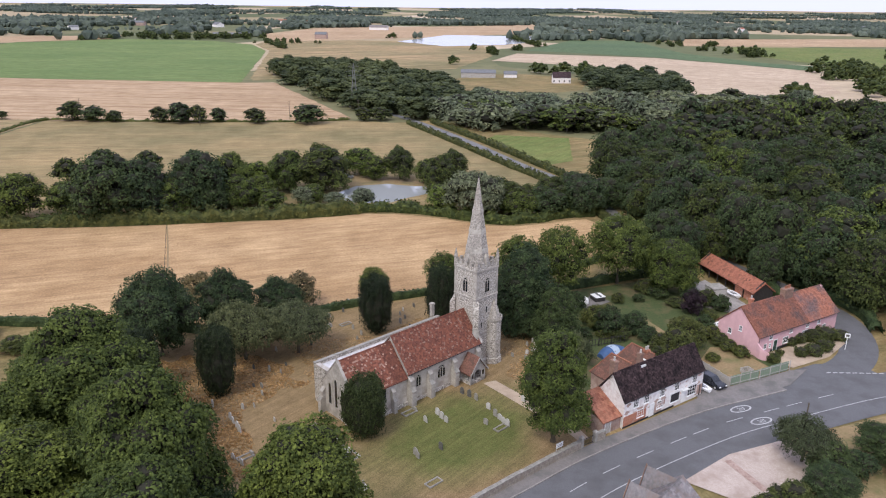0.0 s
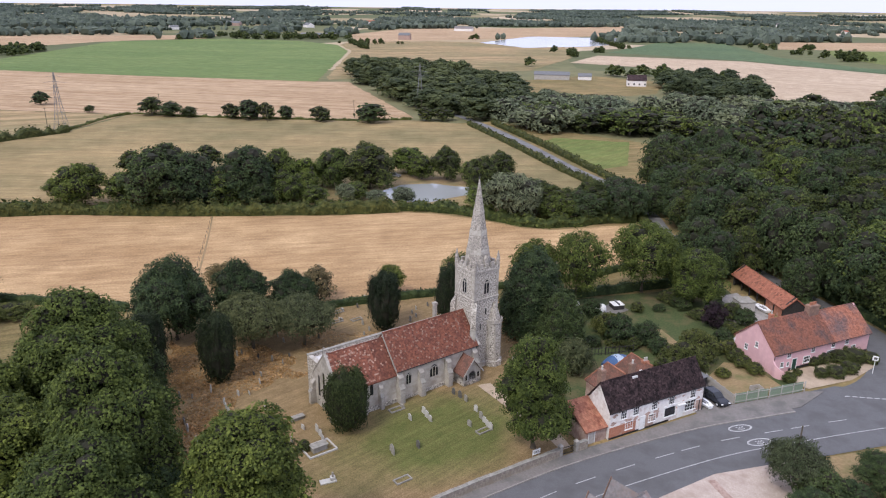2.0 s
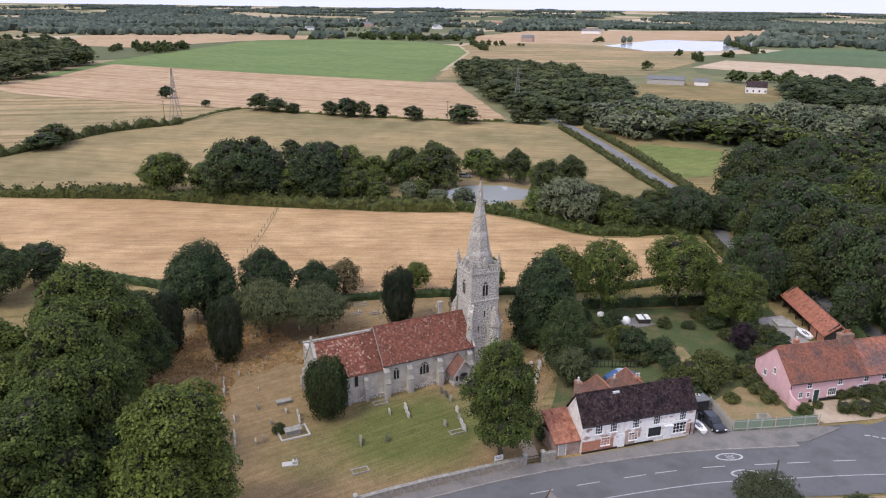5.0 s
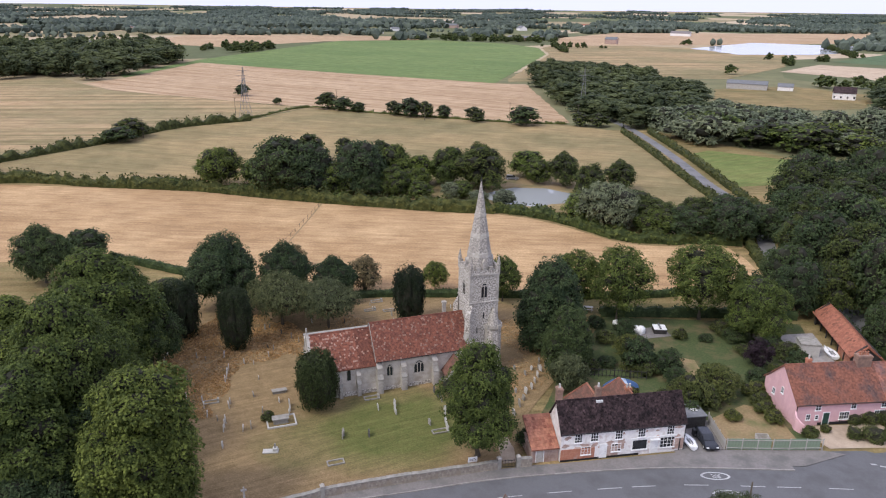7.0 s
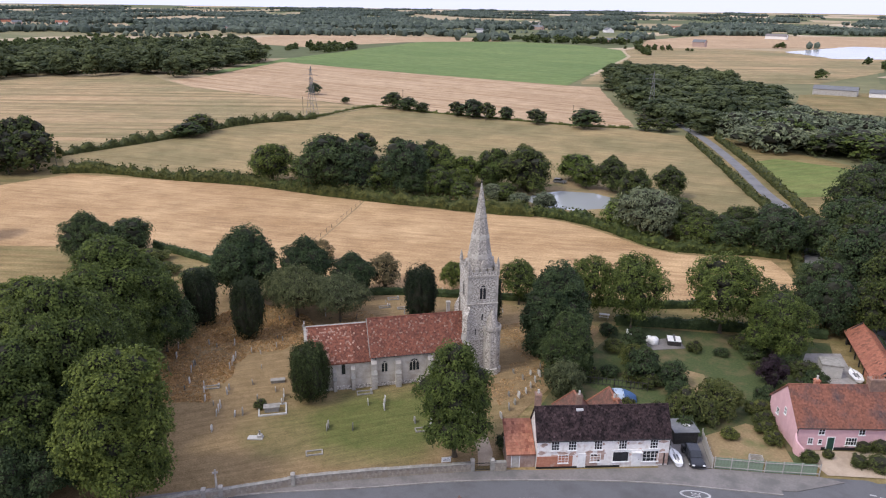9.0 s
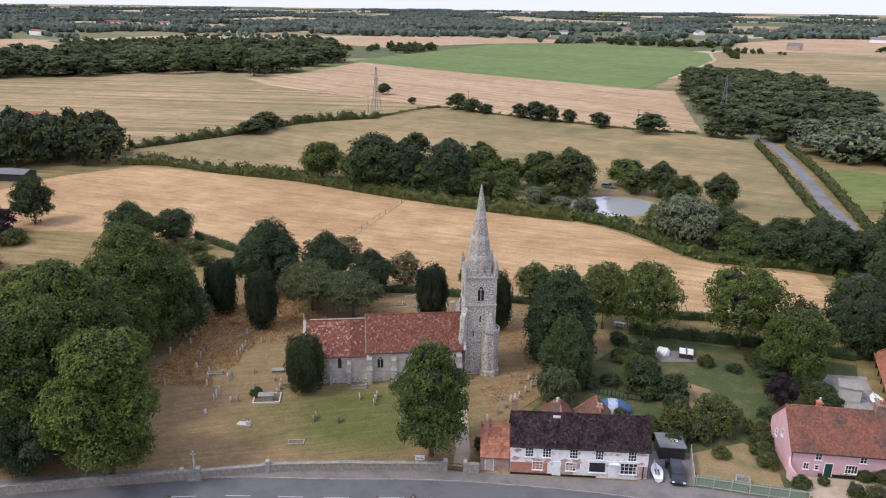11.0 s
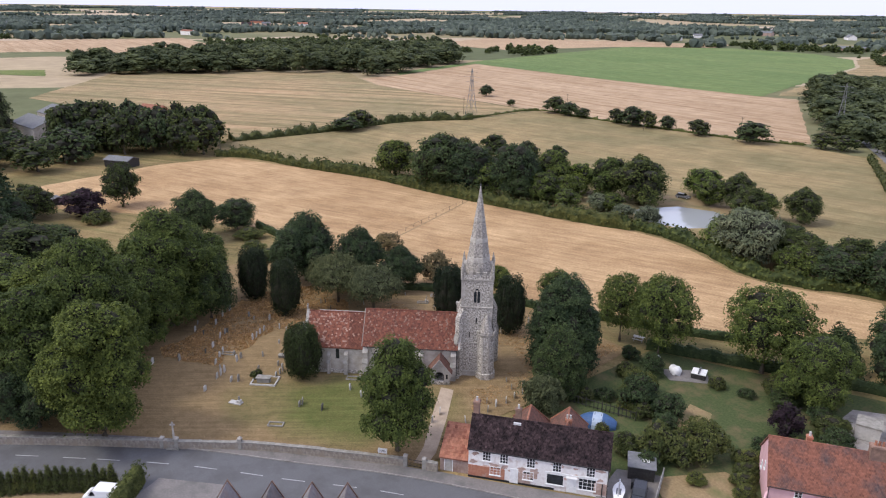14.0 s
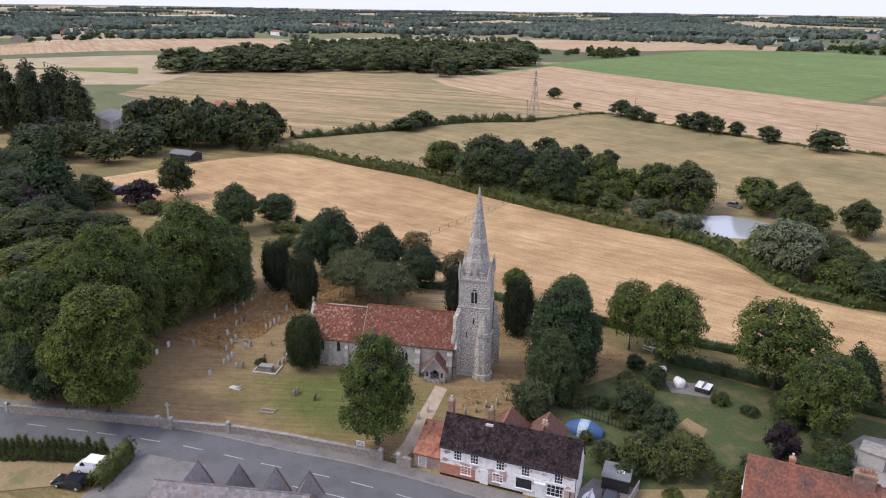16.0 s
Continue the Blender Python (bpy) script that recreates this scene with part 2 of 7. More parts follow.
M["lead"] = surface("lead", (0.5, 0.5, 0.5), (0.62, 0.62, 0.63), 1.5, 0.7, (0.43, 0.43, 0.43), 0.55, 0.1)
M["white_wall"] = surface("white_wall", (0.66, 0.63, 0.6), (0.8, 0.78, 0.75), 2.0, 1.1, (0.5, 0.4, 0.35), 0.85, 0.2, stain_at=0.62)
M["white_paint"] = surface("white_paint", (0.72, 0.72, 0.7), (0.82, 0.82, 0.8), 3.0, 1.0, (0.62, 0.62, 0.6), 0.6, 0.1)
M["brick"] = surface("brick", (0.33, 0.13, 0.08), (0.46, 0.22, 0.14), 3.0, 0.8, (0.42, 0.3, 0.24), 0.9, 0.3, jitter=0.2, stain_at=0.65)
M["brick_dark"] = surface("brick_dark", (0.19, 0.12, 0.09), (0.3, 0.19, 0.14), 4.0, 0.8, (0.15, 0.1, 0.08), 0.9, 0.4, jitter=0.2)
M["brick_worn"] = surface("brick_worn", (0.36, 0.25, 0.2), (0.52, 0.4, 0.34), 3.0, 0.8, (0.3, 0.2, 0.16), 0.9, 0.4, jitter=0.2)
M["pink_wall"] = surface("pink_wall", (0.6, 0.37, 0.38), (0.68, 0.43, 0.435), 1.2, 0.35, (0.57, 0.35, 0.355), 0.9, 0.15)
M["black_paint"] = surface("black_paint", (0.015, 0.015, 0.016), (0.03, 0.03, 0.03), 4.0, 1.0, None, 0.5, 0.1)
M["iron"] = surface("iron", (0.03, 0.03, 0.03), (0.06, 0.06, 0.06), 6.0, 1.0, None, 0.6, 0.1, 0.4)
M["green_paint"] = surface("green_paint", (0.012, 0.045, 0.032), (0.02, 0.06, 0.045), 4.0, 1.0, None, 0.5, 0.1)
M["dark_glass"] = surface("dark_glass", (0.012, 0.014, 0.016), (0.03, 0.034, 0.04), 1.2, 1.0, None, 0.12, 0.0, spec=0.6)
M["timber"] = surface("timber", (0.34, 0.32, 0.29), (0.46, 0.44, 0.4), 3.0, 1.0, (0.3, 0.28, 0.25), 0.85, 0.3)
M["dark_timber"] = surface("dark_timber", (0.02, 0.019, 0.018), (0.05, 0.046, 0.042), 3.0, 1.0, None, 0.8, 0.3)
M["bark"] = surface("bark", (0.075, 0.06, 0.045), (0.14, 0.115, 0.085), 4.0, 1.0, (0.06, 0.06, 0.04), 0.95, 0.6)
M["stone_white"] = surface("stone_white", (0.38, 0.37, 0.34), (0.56, 0.54, 0.5), 4.0, 2.0, (0.42, 0.41, 0.37), 0.8, 0.2)
M["stone_grey"] = surface("stone_grey", (0.23, 0.22, 0.19), (0.37, 0.35, 0.31), 4.0, 2.0, (0.19, 0.18, 0.15), 0.9, 0.3)
M["stone_dark"] = surface("stone_dark", (0.07, 0.068, 0.06), (0.14, 0.135, 0.12), 4.0, 2.0, None, 0.9, 0.3)
M["slate"] = surface("slate", (0.12, 0.113, 0.112), (0.21, 0.195, 0.192), 2.5, 0.7, (0.17, 0.135, 0.12), 0.75, 0.3, jitter=0.2)
M["net_green"] = surface("net_green", (0.17, 0.23, 0.16), (0.25, 0.31, 0.22), 3.0, 0.8, (0.14, 0.18, 0.12), 0.8, 0.4)
M["tent_blue"] = surface("tent_blue", (0.04, 0.085, 0.19), (0.055, 0.115, 0.24), 1.5, 1.0, None, 0.6, 0.1)
M["tent_pale"] = surface("tent_pale", (0.3, 0.37, 0.46), (0.38, 0.45, 0.53), 1.5, 1.0, None, 0.6, 0.1)
M["car_black"] = surface("car_black", (0.012, 0.014, 0.018), (0.018, 0.02, 0.025), 2.0, 1.0, None, 0.2, 0.0, spec=0.6)
M["car_white"] = surface("car_white", (0.74, 0.75, 0.76), (0.8, 0.8, 0.8), 2.0, 1.0, None, 0.25, 0.0, spec=0.5)
M["car_grey"] = surface("car_grey", (0.1, 0.1, 0.1), (0.14, 0.14, 0.14), 2.0, 1.0, None, 0.3, 0.0, spec=0.5)
M["rubber"] = surface("rubber", (0.012, 0.012, 0.012), (0.025, 0.025, 0.025), 6.0, 1.0, None, 0.85, 0.2)
M["roof_felt"] = surface("roof_felt", (0.12, 0.123, 0.127), (0.19, 0.193, 0.198), 2.0, 0.6, (0.13, 0.135, 0.13), 0.9, 0.2)
M["water"] = nodes_of("water", 0.03, 0, 1.0)[0]
# pale base colour: adds painted sky reflection to the water's own
M["water"].node_tree.nodes["Principled BSDF"].inputs["Base Color"].default_value = (0.34, 0.355, 0.35, 1)
M["water"].node_tree.nodes["Principled BSDF"].inputs["IOR"].default_value = 1.5
# the lake's bright sky reflection, put into a pale base colour
M["glint"] = surface("lake_glint", (0.3, 0.31, 0.31), (0.38, 0.38, 0.38), 0.01, 0.01, None, 0.15, 0.0, 0.0, 0.8, world_space=True)
M["leaf_lime"] = leafy("leaf_lime", (0.032, 0.05, 0.013), (0.112, 0.142, 0.034))
M["leaf_bright"] = leafy("leaf_bright", (0.042, 0.068, 0.016), (0.154, 0.195, 0.044))
M["leaf_dark"] = leafy("leaf_dark", (0.02, 0.037, 0.017), (0.064, 0.09, 0.037))
M["steel"] = surface("steel", (0.16, 0.16, 0.16), (0.24, 0.24, 0.24), 2.0, 1.0, None, 0.7, 0.1, 0.3)
M["leaf_oak"] = leafy("leaf_oak", (0.021, 0.034, 0.011), (0.078, 0.096, 0.028))
M["leaf_yew"] = leafy("leaf_yew", (0.01, 0.017, 0.009), (0.034, 0.048, 0.022), 0.1, 1.6)
M["leaf_yew_light"] = leafy("leaf_yew_light", (0.02, 0.031, 0.01), (0.062, 0.08, 0.028), 0.1, 1.6)
M["leaf_willow"] = leafy("leaf_willow", (0.075, 0.095, 0.06), (0.175, 0.2, 0.128))
M["leaf_grey"] = leafy("leaf_grey", (0.04, 0.052, 0.026), (0.102, 0.118, 0.06))
M["leaf_purple"] = leafy("leaf_purple", (0.016, 0.01, 0.014), (0.05, 0.03, 0.04))
M["leaf_hedge"] = leafy("leaf_hedge", (0.035, 0.048, 0.014), (0.105, 0.118, 0.038))
# dark colour of the crown cores: shade inside the foliage, painted in
M["crown_shade"] = surface("crown_shade", (0.014, 0.014, 0.009), (0.032, 0.03, 0.019), 3.0, 0.5, (0.02, 0.023, 0.012), 0.95, 0.4)
# a slightly cooled green, with a little distance haze mixed into the colour
M["leaf_mid_haze"] = leafy("leaf_mid_haze", (0.028, 0.042, 0.022), (0.086, 0.105, 0.048), 0.2, 0.06)
# lighter and cooler than near leaves: distance haze put into the colour
M["leaf_far_haze"] = leafy("leaf_far_haze", (0.05, 0.068, 0.056), (0.1, 0.122, 0.096), 0.1, 0.02)
M["leaf_field"] = leafy("leaf_field", (0.026, 0.038, 0.013), (0.088, 0.094, 0.03))
M["leaf_brown"] = leafy("leaf_brown", (0.07, 0.062, 0.034), (0.15, 0.125, 0.07))


# ---- mesh helpers ----
def mesh_of(name, bm, mat):
    me = bpy.data.meshes.new(name)
    bm.to_mesh(me)
    bm.free()
    for m in mat if isinstance(mat, (list, tuple)) else [mat]:
        me.materials.append(m)
    return me


def part(name, bm, mat, parent=None, label=""):
    """Links a bmesh as one mesh object under a thing or a part."""
    ob = new(name, mesh_of(name, bm, mat))
    ob.parent = parent
    return tagged(ob, label)


def thing(name, m, label, category, group="", kind=""):
    ob = new(name)
    ob.empty_display_size = 0.2
    ob.matrix_basis = m
    return tagged(ob, label, category, group, kind)


def solo(name, bm, mat, m, label, category, group="", kind=""):
    ob = new(name, mesh_of(name, bm, mat))
    ob.matrix_basis = m
    return tagged(ob, label, category, group, kind)


def box(x0, x1, y0, y1, z0, z1, bm=None, bevel=0.0):
    bm = bm or bmesh.new()
    vs = [bm.verts.new(c) for c in ((x0, y0, z0), (x1, y0, z0), (x1, y1, z0), (x0, y1, z0), (x0, y0, z1), (x1, y0, z1), (x1, y1, z1), (x0, y1, z1))]
    fs = [bm.faces.new([vs[i] for i in f]) for f in ((3, 2, 1, 0), (4, 5, 6, 7), (0, 1, 5, 4), (1, 2, 6, 5), (2, 3, 7, 6), (3, 0, 4, 7))]
    if bevel:
        bmesh.ops.bevel(bm, geom=list({e for f in fs for e in f.edges}), offset=bevel, segments=1, affect="EDGES")
    return bm


def prism(outline, lift, bm=None):
    """A solid from a flat outline of 3D points, pushed along lift."""
    bm = bm or bmesh.new()
    lift = Vector(lift)
    a = [bm.verts.new(p) for p in outline]
    b = [bm.verts.new(Vector(p) + lift) for p in outline]
    bm.faces.new(a[::-1])
    bm.faces.new(b)
    n = len(a)
    for i in range(n):
        bm.faces.new((a[i], a[(i + 1) % n], b[(i + 1) % n], b[i]))
    bmesh.ops.recalc_face_normals(bm, faces=bm.faces)
    return bm


def tube(points, radii, sides=8, bm=None, cap=True):
    bm = bm or bmesh.new()
    rings = []
    pts = [Vector(p) for p in points]
    for i, (p, r) in enumerate(zip(pts, radii)):
        d = (pts[min(i + 1, len(pts) - 1)] - pts[max(i - 1, 0)]).normalized()
        q = d.to_track_quat("Z", "Y")
        rings.append([bm.verts.new(p + q @ Vector((r * math.cos(a), r * math.sin(a), 0))) for a in (2 * math.pi * (k + 0.5) / sides for k in range(sides))])
    for a, b in zip(rings, rings[1:]):
        for k in range(sides):
            bm.faces.new((a[k], a[(k + 1) % sides], b[(k + 1) % sides], b[k]))
    if cap:
        bm.faces.new(rings[0][::-1])
        bm.faces.new(rings[-1])
    return bm


def sheet(name, corners, z, mat, label, category="ground", kind="structure", thick=0.0, wobble=0.0):
    """A flat piece of land from its corners; long edges are broken up and made a little uneven."""
    pts = []
    rng = random.Random(len(corners) * 7 + int(corners[0][0]))
    for (x0, y0), (x1, y1) in zip(corners, corners[1:] + corners[:1]):
        d = math.hypot(x1 - x0, y1 - y0)
        n = max(1, int(d / 6)) if wobble else 1
        for i in range(n):
            o = rng.uniform(-wobble, wobble) if i else 0
            pts.append((x0 + (x1 - x0) * i / n + o, y0 + (y1 - y0) * i / n + o, 0))
    bm = bmesh.new()
    f = bm.faces.new([bm.verts.new(p) for p in pts])
    f.normal_update()
    if f.normal.z < 0:
        f.normal_flip()
    if thick:
        r = bmesh.ops.extrude_face_region(bm, geom=[f])
        bmesh.ops.translate(bm, verts=[v for v in r["geom"] if isinstance(v, bmesh.types.BMVert)], vec=(0, 0, thick))
    bmesh.ops.triangulate(bm, faces=bm.faces[:])
    bmesh.ops.recalc_face_normals(bm, faces=bm.faces)
    if not thick:
        for f in bm.faces:
            if f.normal.z < 0:
                f.normal_flip()
    return solo(name, bm, mat, pose(0, 0, z), label, category, "", kind)


def smooth_line(pts, step=3.0):
    """Points along a soft curve through the given ones (Catmull-Rom)."""
    p = [Vector((*q, 0)) for q in pts]
    p = [2 * p[0] - p[1], *p, 2 * p[-1] - p[-2]]
    out = []
    for a, b, c, d in zip(p, p[1:], p[2:], p[3:]):
        n = max(1, int((c - b).length / step))
        for i in range(n):
            t = i / n
            out.append(0.5 * (2 * b + (c - a) * t + (2 * a - 5 * b + 4 * c - d) * t * t + (3 * b - a - 3 * c + d) * t**3))
    return out + [p[-2]]


def ribbon(name, line, left, right, z, mat, label, category, thick=0.0):
    """A strip along a line, from left to right of it."""
    bm = bmesh.new()
    rows = []
    for i, p in enumerate(line):
        d = (line[min(i + 1, len(line) - 1)] - line[max(i - 1, 0)]).normalized()
        n = Vector((-d.y, d.x, 0))
        rows.append([bm.verts.new(p + n * s + Vector((0, 0, h))) for s, h in (((left, 0), (right, 0)) if not thick else ((left, 0), (left, thick), (right, thick), (right, 0)))])
    for a, b in zip(rows, rows[1:]):
        for k in range(len(a) - 1):
            bm.faces.new((a[k], a[k + 1], b[k + 1], b[k]))
    bmesh.ops.recalc_face_normals(bm, faces=bm.faces)
    for f in bm.faces:
        if not thick and f.normal.z < 0:
            f.normal_flip()
    return solo(name, bm, mat, pose(0, 0, z), label, category, "", "structure")


def from_arrays(name, verts, faces, mat):
    me = bpy.data.meshes.new(name)
    me.from_pydata(verts, [], faces)
    me.materials.append(mat)
    me.update()
    return me


# ---- the land ----
def far_ground():
    m, nt, b = nodes_of("far_land", 0.95, 0, 0.1)
    v = coords(nt, (1, 1.6, 1), radians(20), True)
    vo = nt.nodes.new("ShaderNodeTexVoronoi")
    vo.inputs["Scale"].default_value = 0.0042
    nt.links.new(v, vo.inputs["Vector"])
    sep = nt.nodes.new("ShaderNodeSeparateColor")
    nt.links.new(vo.outputs["Color"], sep.inputs[0])
    col = ramp_of(nt, sep.outputs[0], [(0.0, (0.1, 0.115, 0.055)), (0.35, (0.14, 0.145, 0.07)), (0.55, (0.27, 0.22, 0.125)), (0.76, (0.38, 0.3, 0.19)), (1.0, (0.46, 0.37, 0.26))])
    fine = noise_of(nt, coords(nt, world_space=True), 0.05, 6, 0.7)
    col = mix_of(nt, 1.0, col, ramp_of(nt, fine, [(0.3, (0.75, 0.75, 0.75)), (0.7, (1.15, 1.15, 1.15))]), "MULTIPLY")
    nt.links.new(col, b.inputs["Base Color"])
    return m


bm = bmesh.new()
R = [0, 60, 160, 320, 600, 1000, 1600, 2400, 3400, 4600, 5600]
rings = []
for i, r in enumerate(R[1:]):
    # the land rises a little towards the skyline
    rings.append([bm.verts.new((r * math.cos(a), r * math.sin(a), max(0, r - 2600) * 0.0088)) for a in (2 * math.pi * k / 72 for k in range(72))])
c = bm.verts.new((0, 0, 0))
for k in range(72):
    bm.faces.new((c, rings[0][k], rings[0][(k + 1) % 72]))
for a, b2 in zip(rings, rings[1:]):
    for k in range(72):
        bm.faces.new((a[k], b2[k], b2[(k + 1) % 72], a[(k + 1) % 72]))
solo("ground", bm, far_ground(), pose(0, 120, -0.12), "open farmland of dry fields reaching to the skyline", "ground", "", "structure")

sheet("ground_village", [(-330, 10), (-330, 100), (-240, 215), (-60, 345), (40, 300), (140, 260), (150, 20), (60, -40), (-120, -40)], -0.06, M["rough_grass"], "rough summer grass round the village", "ground")
sheet("field_near", [(-150, 42), (-172, 42), (-190, 88), (-190, 113), (-159, 131), (-133, 144), (-103, 153), (-62, 168), (-46, 177), (-38, 178.6), (-29, 177.8), (-20, 175.6), (-11, 173), (-4.3, 174), (2.7, 177.6), (8.2, 181.6), (14, 184.5), (19.6, 178), (24.4, 170), (18.6, 160), (6.6, 139.5), (-19, 122.8), (-35, 112), (-50, 99), (-66, 98), (-84, 95.5), (-98, 93), (-126, 69)], 0.0, M["stubble_gold"], "golden mown stubble field behind the churchyard", "field", wobble=0.25)
sheet("field_pond", [(-229, 250), (-239, 300), (-202, 306), (-127, 322), (-100, 335), (-66, 332), (-36, 287), (-14, 250), (0, 228), (-5, 205), (-40, 185), (-62, 173), (-103, 156), (-133, 147), (-159, 133), (-195, 114), (-224, 124), (-229, 170), (-239, 214)], 0.0, M["pasture_dry"], "dry olive and tan pasture round a pond", "field", wobble=0.4)
sheet("field_west", [(-224, 126), (-234, 128), (-300, 108), (-419, 60), (-598, 144), (-491, 304), (-446, 290), (-396, 280), (-240, 299), (-230, 250), (-240, 214), (-230, 170)], 0.03, M["pasture_west"], "dry pasture with faint mowing bands", "field", wobble=0.4)
sheet("field_strip", [(-457, 332), (-535, 462), (-385, 467), (-225, 482), (-202, 490), (-100, 342), (-127, 323), (-222, 303), (-391, 281), (-446, 292)], 0.06, M["stubble_pale"], "pale striped stubble field", "field", wobble=0.5)
sheet("field_green", [(-460, 334), (-480, 342), (-565, 485), (-719, 858), (-636, 1000), (-500, 990), (-412, 925), (-345, 812), (-236, 515), (-225, 482), (-385, 467), (-535, 462)], 0.09, M["crop_green"], "green crop field in the distance", "field", wobble=0.8)
sheet("field_brown", [(-222, 498), (-232, 516), (-341, 812), (-408, 925), (-425, 985), (-330, 1085), (-131, 1106), (-81, 809), (-95, 640), (-162, 590)], 0.06, M["pasture_west"], "rough brown field with wheel tracks", "field", wobble=0.8)
sheet("lake", [(-250, 1075), (-223, 1330), (-40, 1340), (-60, 1120), (-90, 1044), (-163, 980)], 0.2, M["glint"], "pale sheet of a distant lake", "water", wobble=4)
sheet("field_bleached", [(-74, 744), (-58, 866), (97, 842), (217, 706), (189, 530), (116, 460), (77, 455), (77, 621), (0, 716)], 0.06, M["stubble_white"], "bleached stubble field", "field", wobble=0.8)
sheet("field_teal", [(-52, 923), (1.5, 1214), (100, 1235), (139, 934), (200, 801), (290, 740), (222, 712), (97, 850), (-3, 905)], 0.07, M["crop_teal"], "blue-green crop field", "field", wobble=0.8)
sheet("field_distant", [(192, 1335), (573, 1494), (461, 1191), (162, 1108)], 0.06, M["stubble_pale"], "pale stubble field far off", "field", wobble=0.8)
sheet("field_top", [(-420, 992), (-533, 1250), (-550, 1566), (-96, 2057), (-66, 1468), (-279, 1177), (-341, 1090)], 0.06, M["stubble_pale"], "pale stubble field beyond the crops", "field", wobble=0.8)
sheet("field_far_green", [(220, 1105), (442, 1140), (303, 763), (240, 832), (206, 956)], 0.05, M["meadow"], "far green meadow", "field", wobble=0.8)
sheet("field_far_west", [(-1020, -56), (-1131, 12), (-1167, 323), (-957, 312), (-792, 200), (-857, 152), (-873, 72), (-817, -39)], 0.06, M["stubble_pale"], "straw-coloured field beyond the west wood", "field", wobble=0.8)
sheet("field_west_green", [(-650, -24), (-620, 84), (-560, 80), (-606, 29)], 0.06, M["meadow"], "narrow green field by the west wood", "field", wobble=0.8)
sheet("field_north_west", [(-890, 616), (-1030, 836), (-712, 1100), (-660, 985), (-729, 860), (-720, 640)], 0.06, M["stubble_pale"], "pale stubble field beside the green crop", "field", wobble=0.8)
sheet("field_glade", [(150, 449), (201, 488), (168, 398), (133, 371)], 0.03, M["meadow"], "green meadow behind the wood", "field", wobble=0.6)
sheet("field_lane", [(-29, 294), (-24, 310), (8, 310), (10, 262), (-1, 250)], 0.03, M["meadow"], "small green meadow beside the lane", "field", wobble=0.4)
sheet("field_farmyard", [(-83, 551), (-45, 611), (20, 581), (15, 500), (-11, 470), (-61, 463)], 0.03, M["rough_grass"], "dry grass round a farmyard", "field", wobble=0.6)
sheet("churchyard", [(-19.5, 33.6), (-14, 42), (-7.4, 51.9), (-0.8, 61.6), (7, 70.5), (11.9, 76.2), (13, 80.5), (9.5, 86), (8, 100), (3, 125), (-19, 121.5), (-35, 110.5), (-50, 97), (-72, 92), (-74, 70), (-52, 40), (-35, 28)], 0.02, M["churchyard"], "parched churchyard grass with worn patches", "ground", wobble=0.2)
sheet("garden", [(8.4, 100), (11, 88), (16, 86), (29, 97), (33, 99), (44.5, 105), (36, 122), (44, 128), (36, 146), (5, 128)], 0.02, M["garden_lawn"], "unmown green cottage garden", "ground", wobble=0.3)
sheet("garden_worn", [(20.5, 119.5), (24, 120), (28, 113.5), (26.5, 111), (23, 113)], 0.03, M["dry_lawn"], "worn straw patch in the cottage lawn", "ground", wobble=0.5)
sheet("allotment", [(30, 101), (34.5, 98.5), (42.5, 104), (38, 110.5), (34, 110)], 0.035, M["dry_lawn"], "bare dry front garden", "ground", wobble=0.2)

# ---- roads ----
street = smooth_line([(-40, 2), (-24, 22), (-15, 35), (-3.5, 50.6), (7.4, 62.5), (14.4, 70.3), (22, 77.4), (31.6, 85.4), (41.2, 91.7), (50, 97.2), (57, 101), (66, 104.5), (90, 112)], 2.0)
ribbon("road", street, 3.4, -3.5, 0.03, M["asphalt"], "grey asphalt village street", "road")
side = smooth_line([(47, 100), (55.5, 107.5), (60, 117), (60.2, 128), (54.5, 139), (47.5, 149.5), (40.5, 160), (32, 169), (24.5, 178)], 2.0)
ribbon("road_side", side, 2.9, -2.9, 0.036, M["asphalt"], "asphalt side road between hedges", "road")
town = [p for p in street if p.x < 46.5]
ribbon("pavement", town, 5.3, 3.42, 0.03, M["paving"], "worn asphalt pavement along the wall", "pavement", 0.11)
ribbon("kerb", town, 3.5, 3.36, 0.03, M["kerb"], "worn granite kerb", "kerb", 0.125)
ribbon("road_margin", street, -3.5, -6.6, 0.028, M["asphalt"], "asphalt margin along the street", "road")
sheet("road_junction", [(41.0, 96.2), (43.0, 101.5), (45.5, 103.7), (50, 107), (57, 108), (60, 104), (52, 97)], 0.033, M["asphalt"], "asphalt where the side road meets the street", "road")
lane = smooth_line([(24.5, 178), (20.5, 195), (16, 206), (5.3, 230), (-9.6, 252), (-32, 289), (-63, 335), (-110, 395), (-150, 470)], 4.0)
ribbon("lane", lane, 2.0, -2.0, 0.05, M["lane"], "narrow grey country lane", "road")
sheet("path", [(-2.6, 90.2), (-0.9, 91.4), (5, 86.5), (11.6, 80.6), (13.2, 78.2), (12, 77), (9.7, 79.8), (4, 84.5)], 0.05, M["path"], "sandy churchyard path to the porch", "path", thick=0.015, wobble=0.05)
sheet("forecourt", [(14.0, 76.8), (15.2, 78.7), (18.0, 81.1), (30.2, 92.7), (34.7, 96.4), (45.3, 103.7), (48, 104.5), (44, 98.6), (33, 91.2), (24, 84)], 0.07, M["paving"], "worn tarmac forecourt before the cottages", "pavement", thick=0.05)
sheet("drive", [(29.5, 91.5), (34.6, 96.6), (30.6, 102.4), (26.5, 98.5)], 0.06, M["paving"], "tarmac parking space beside the cottage", "ground", thick=0.05)
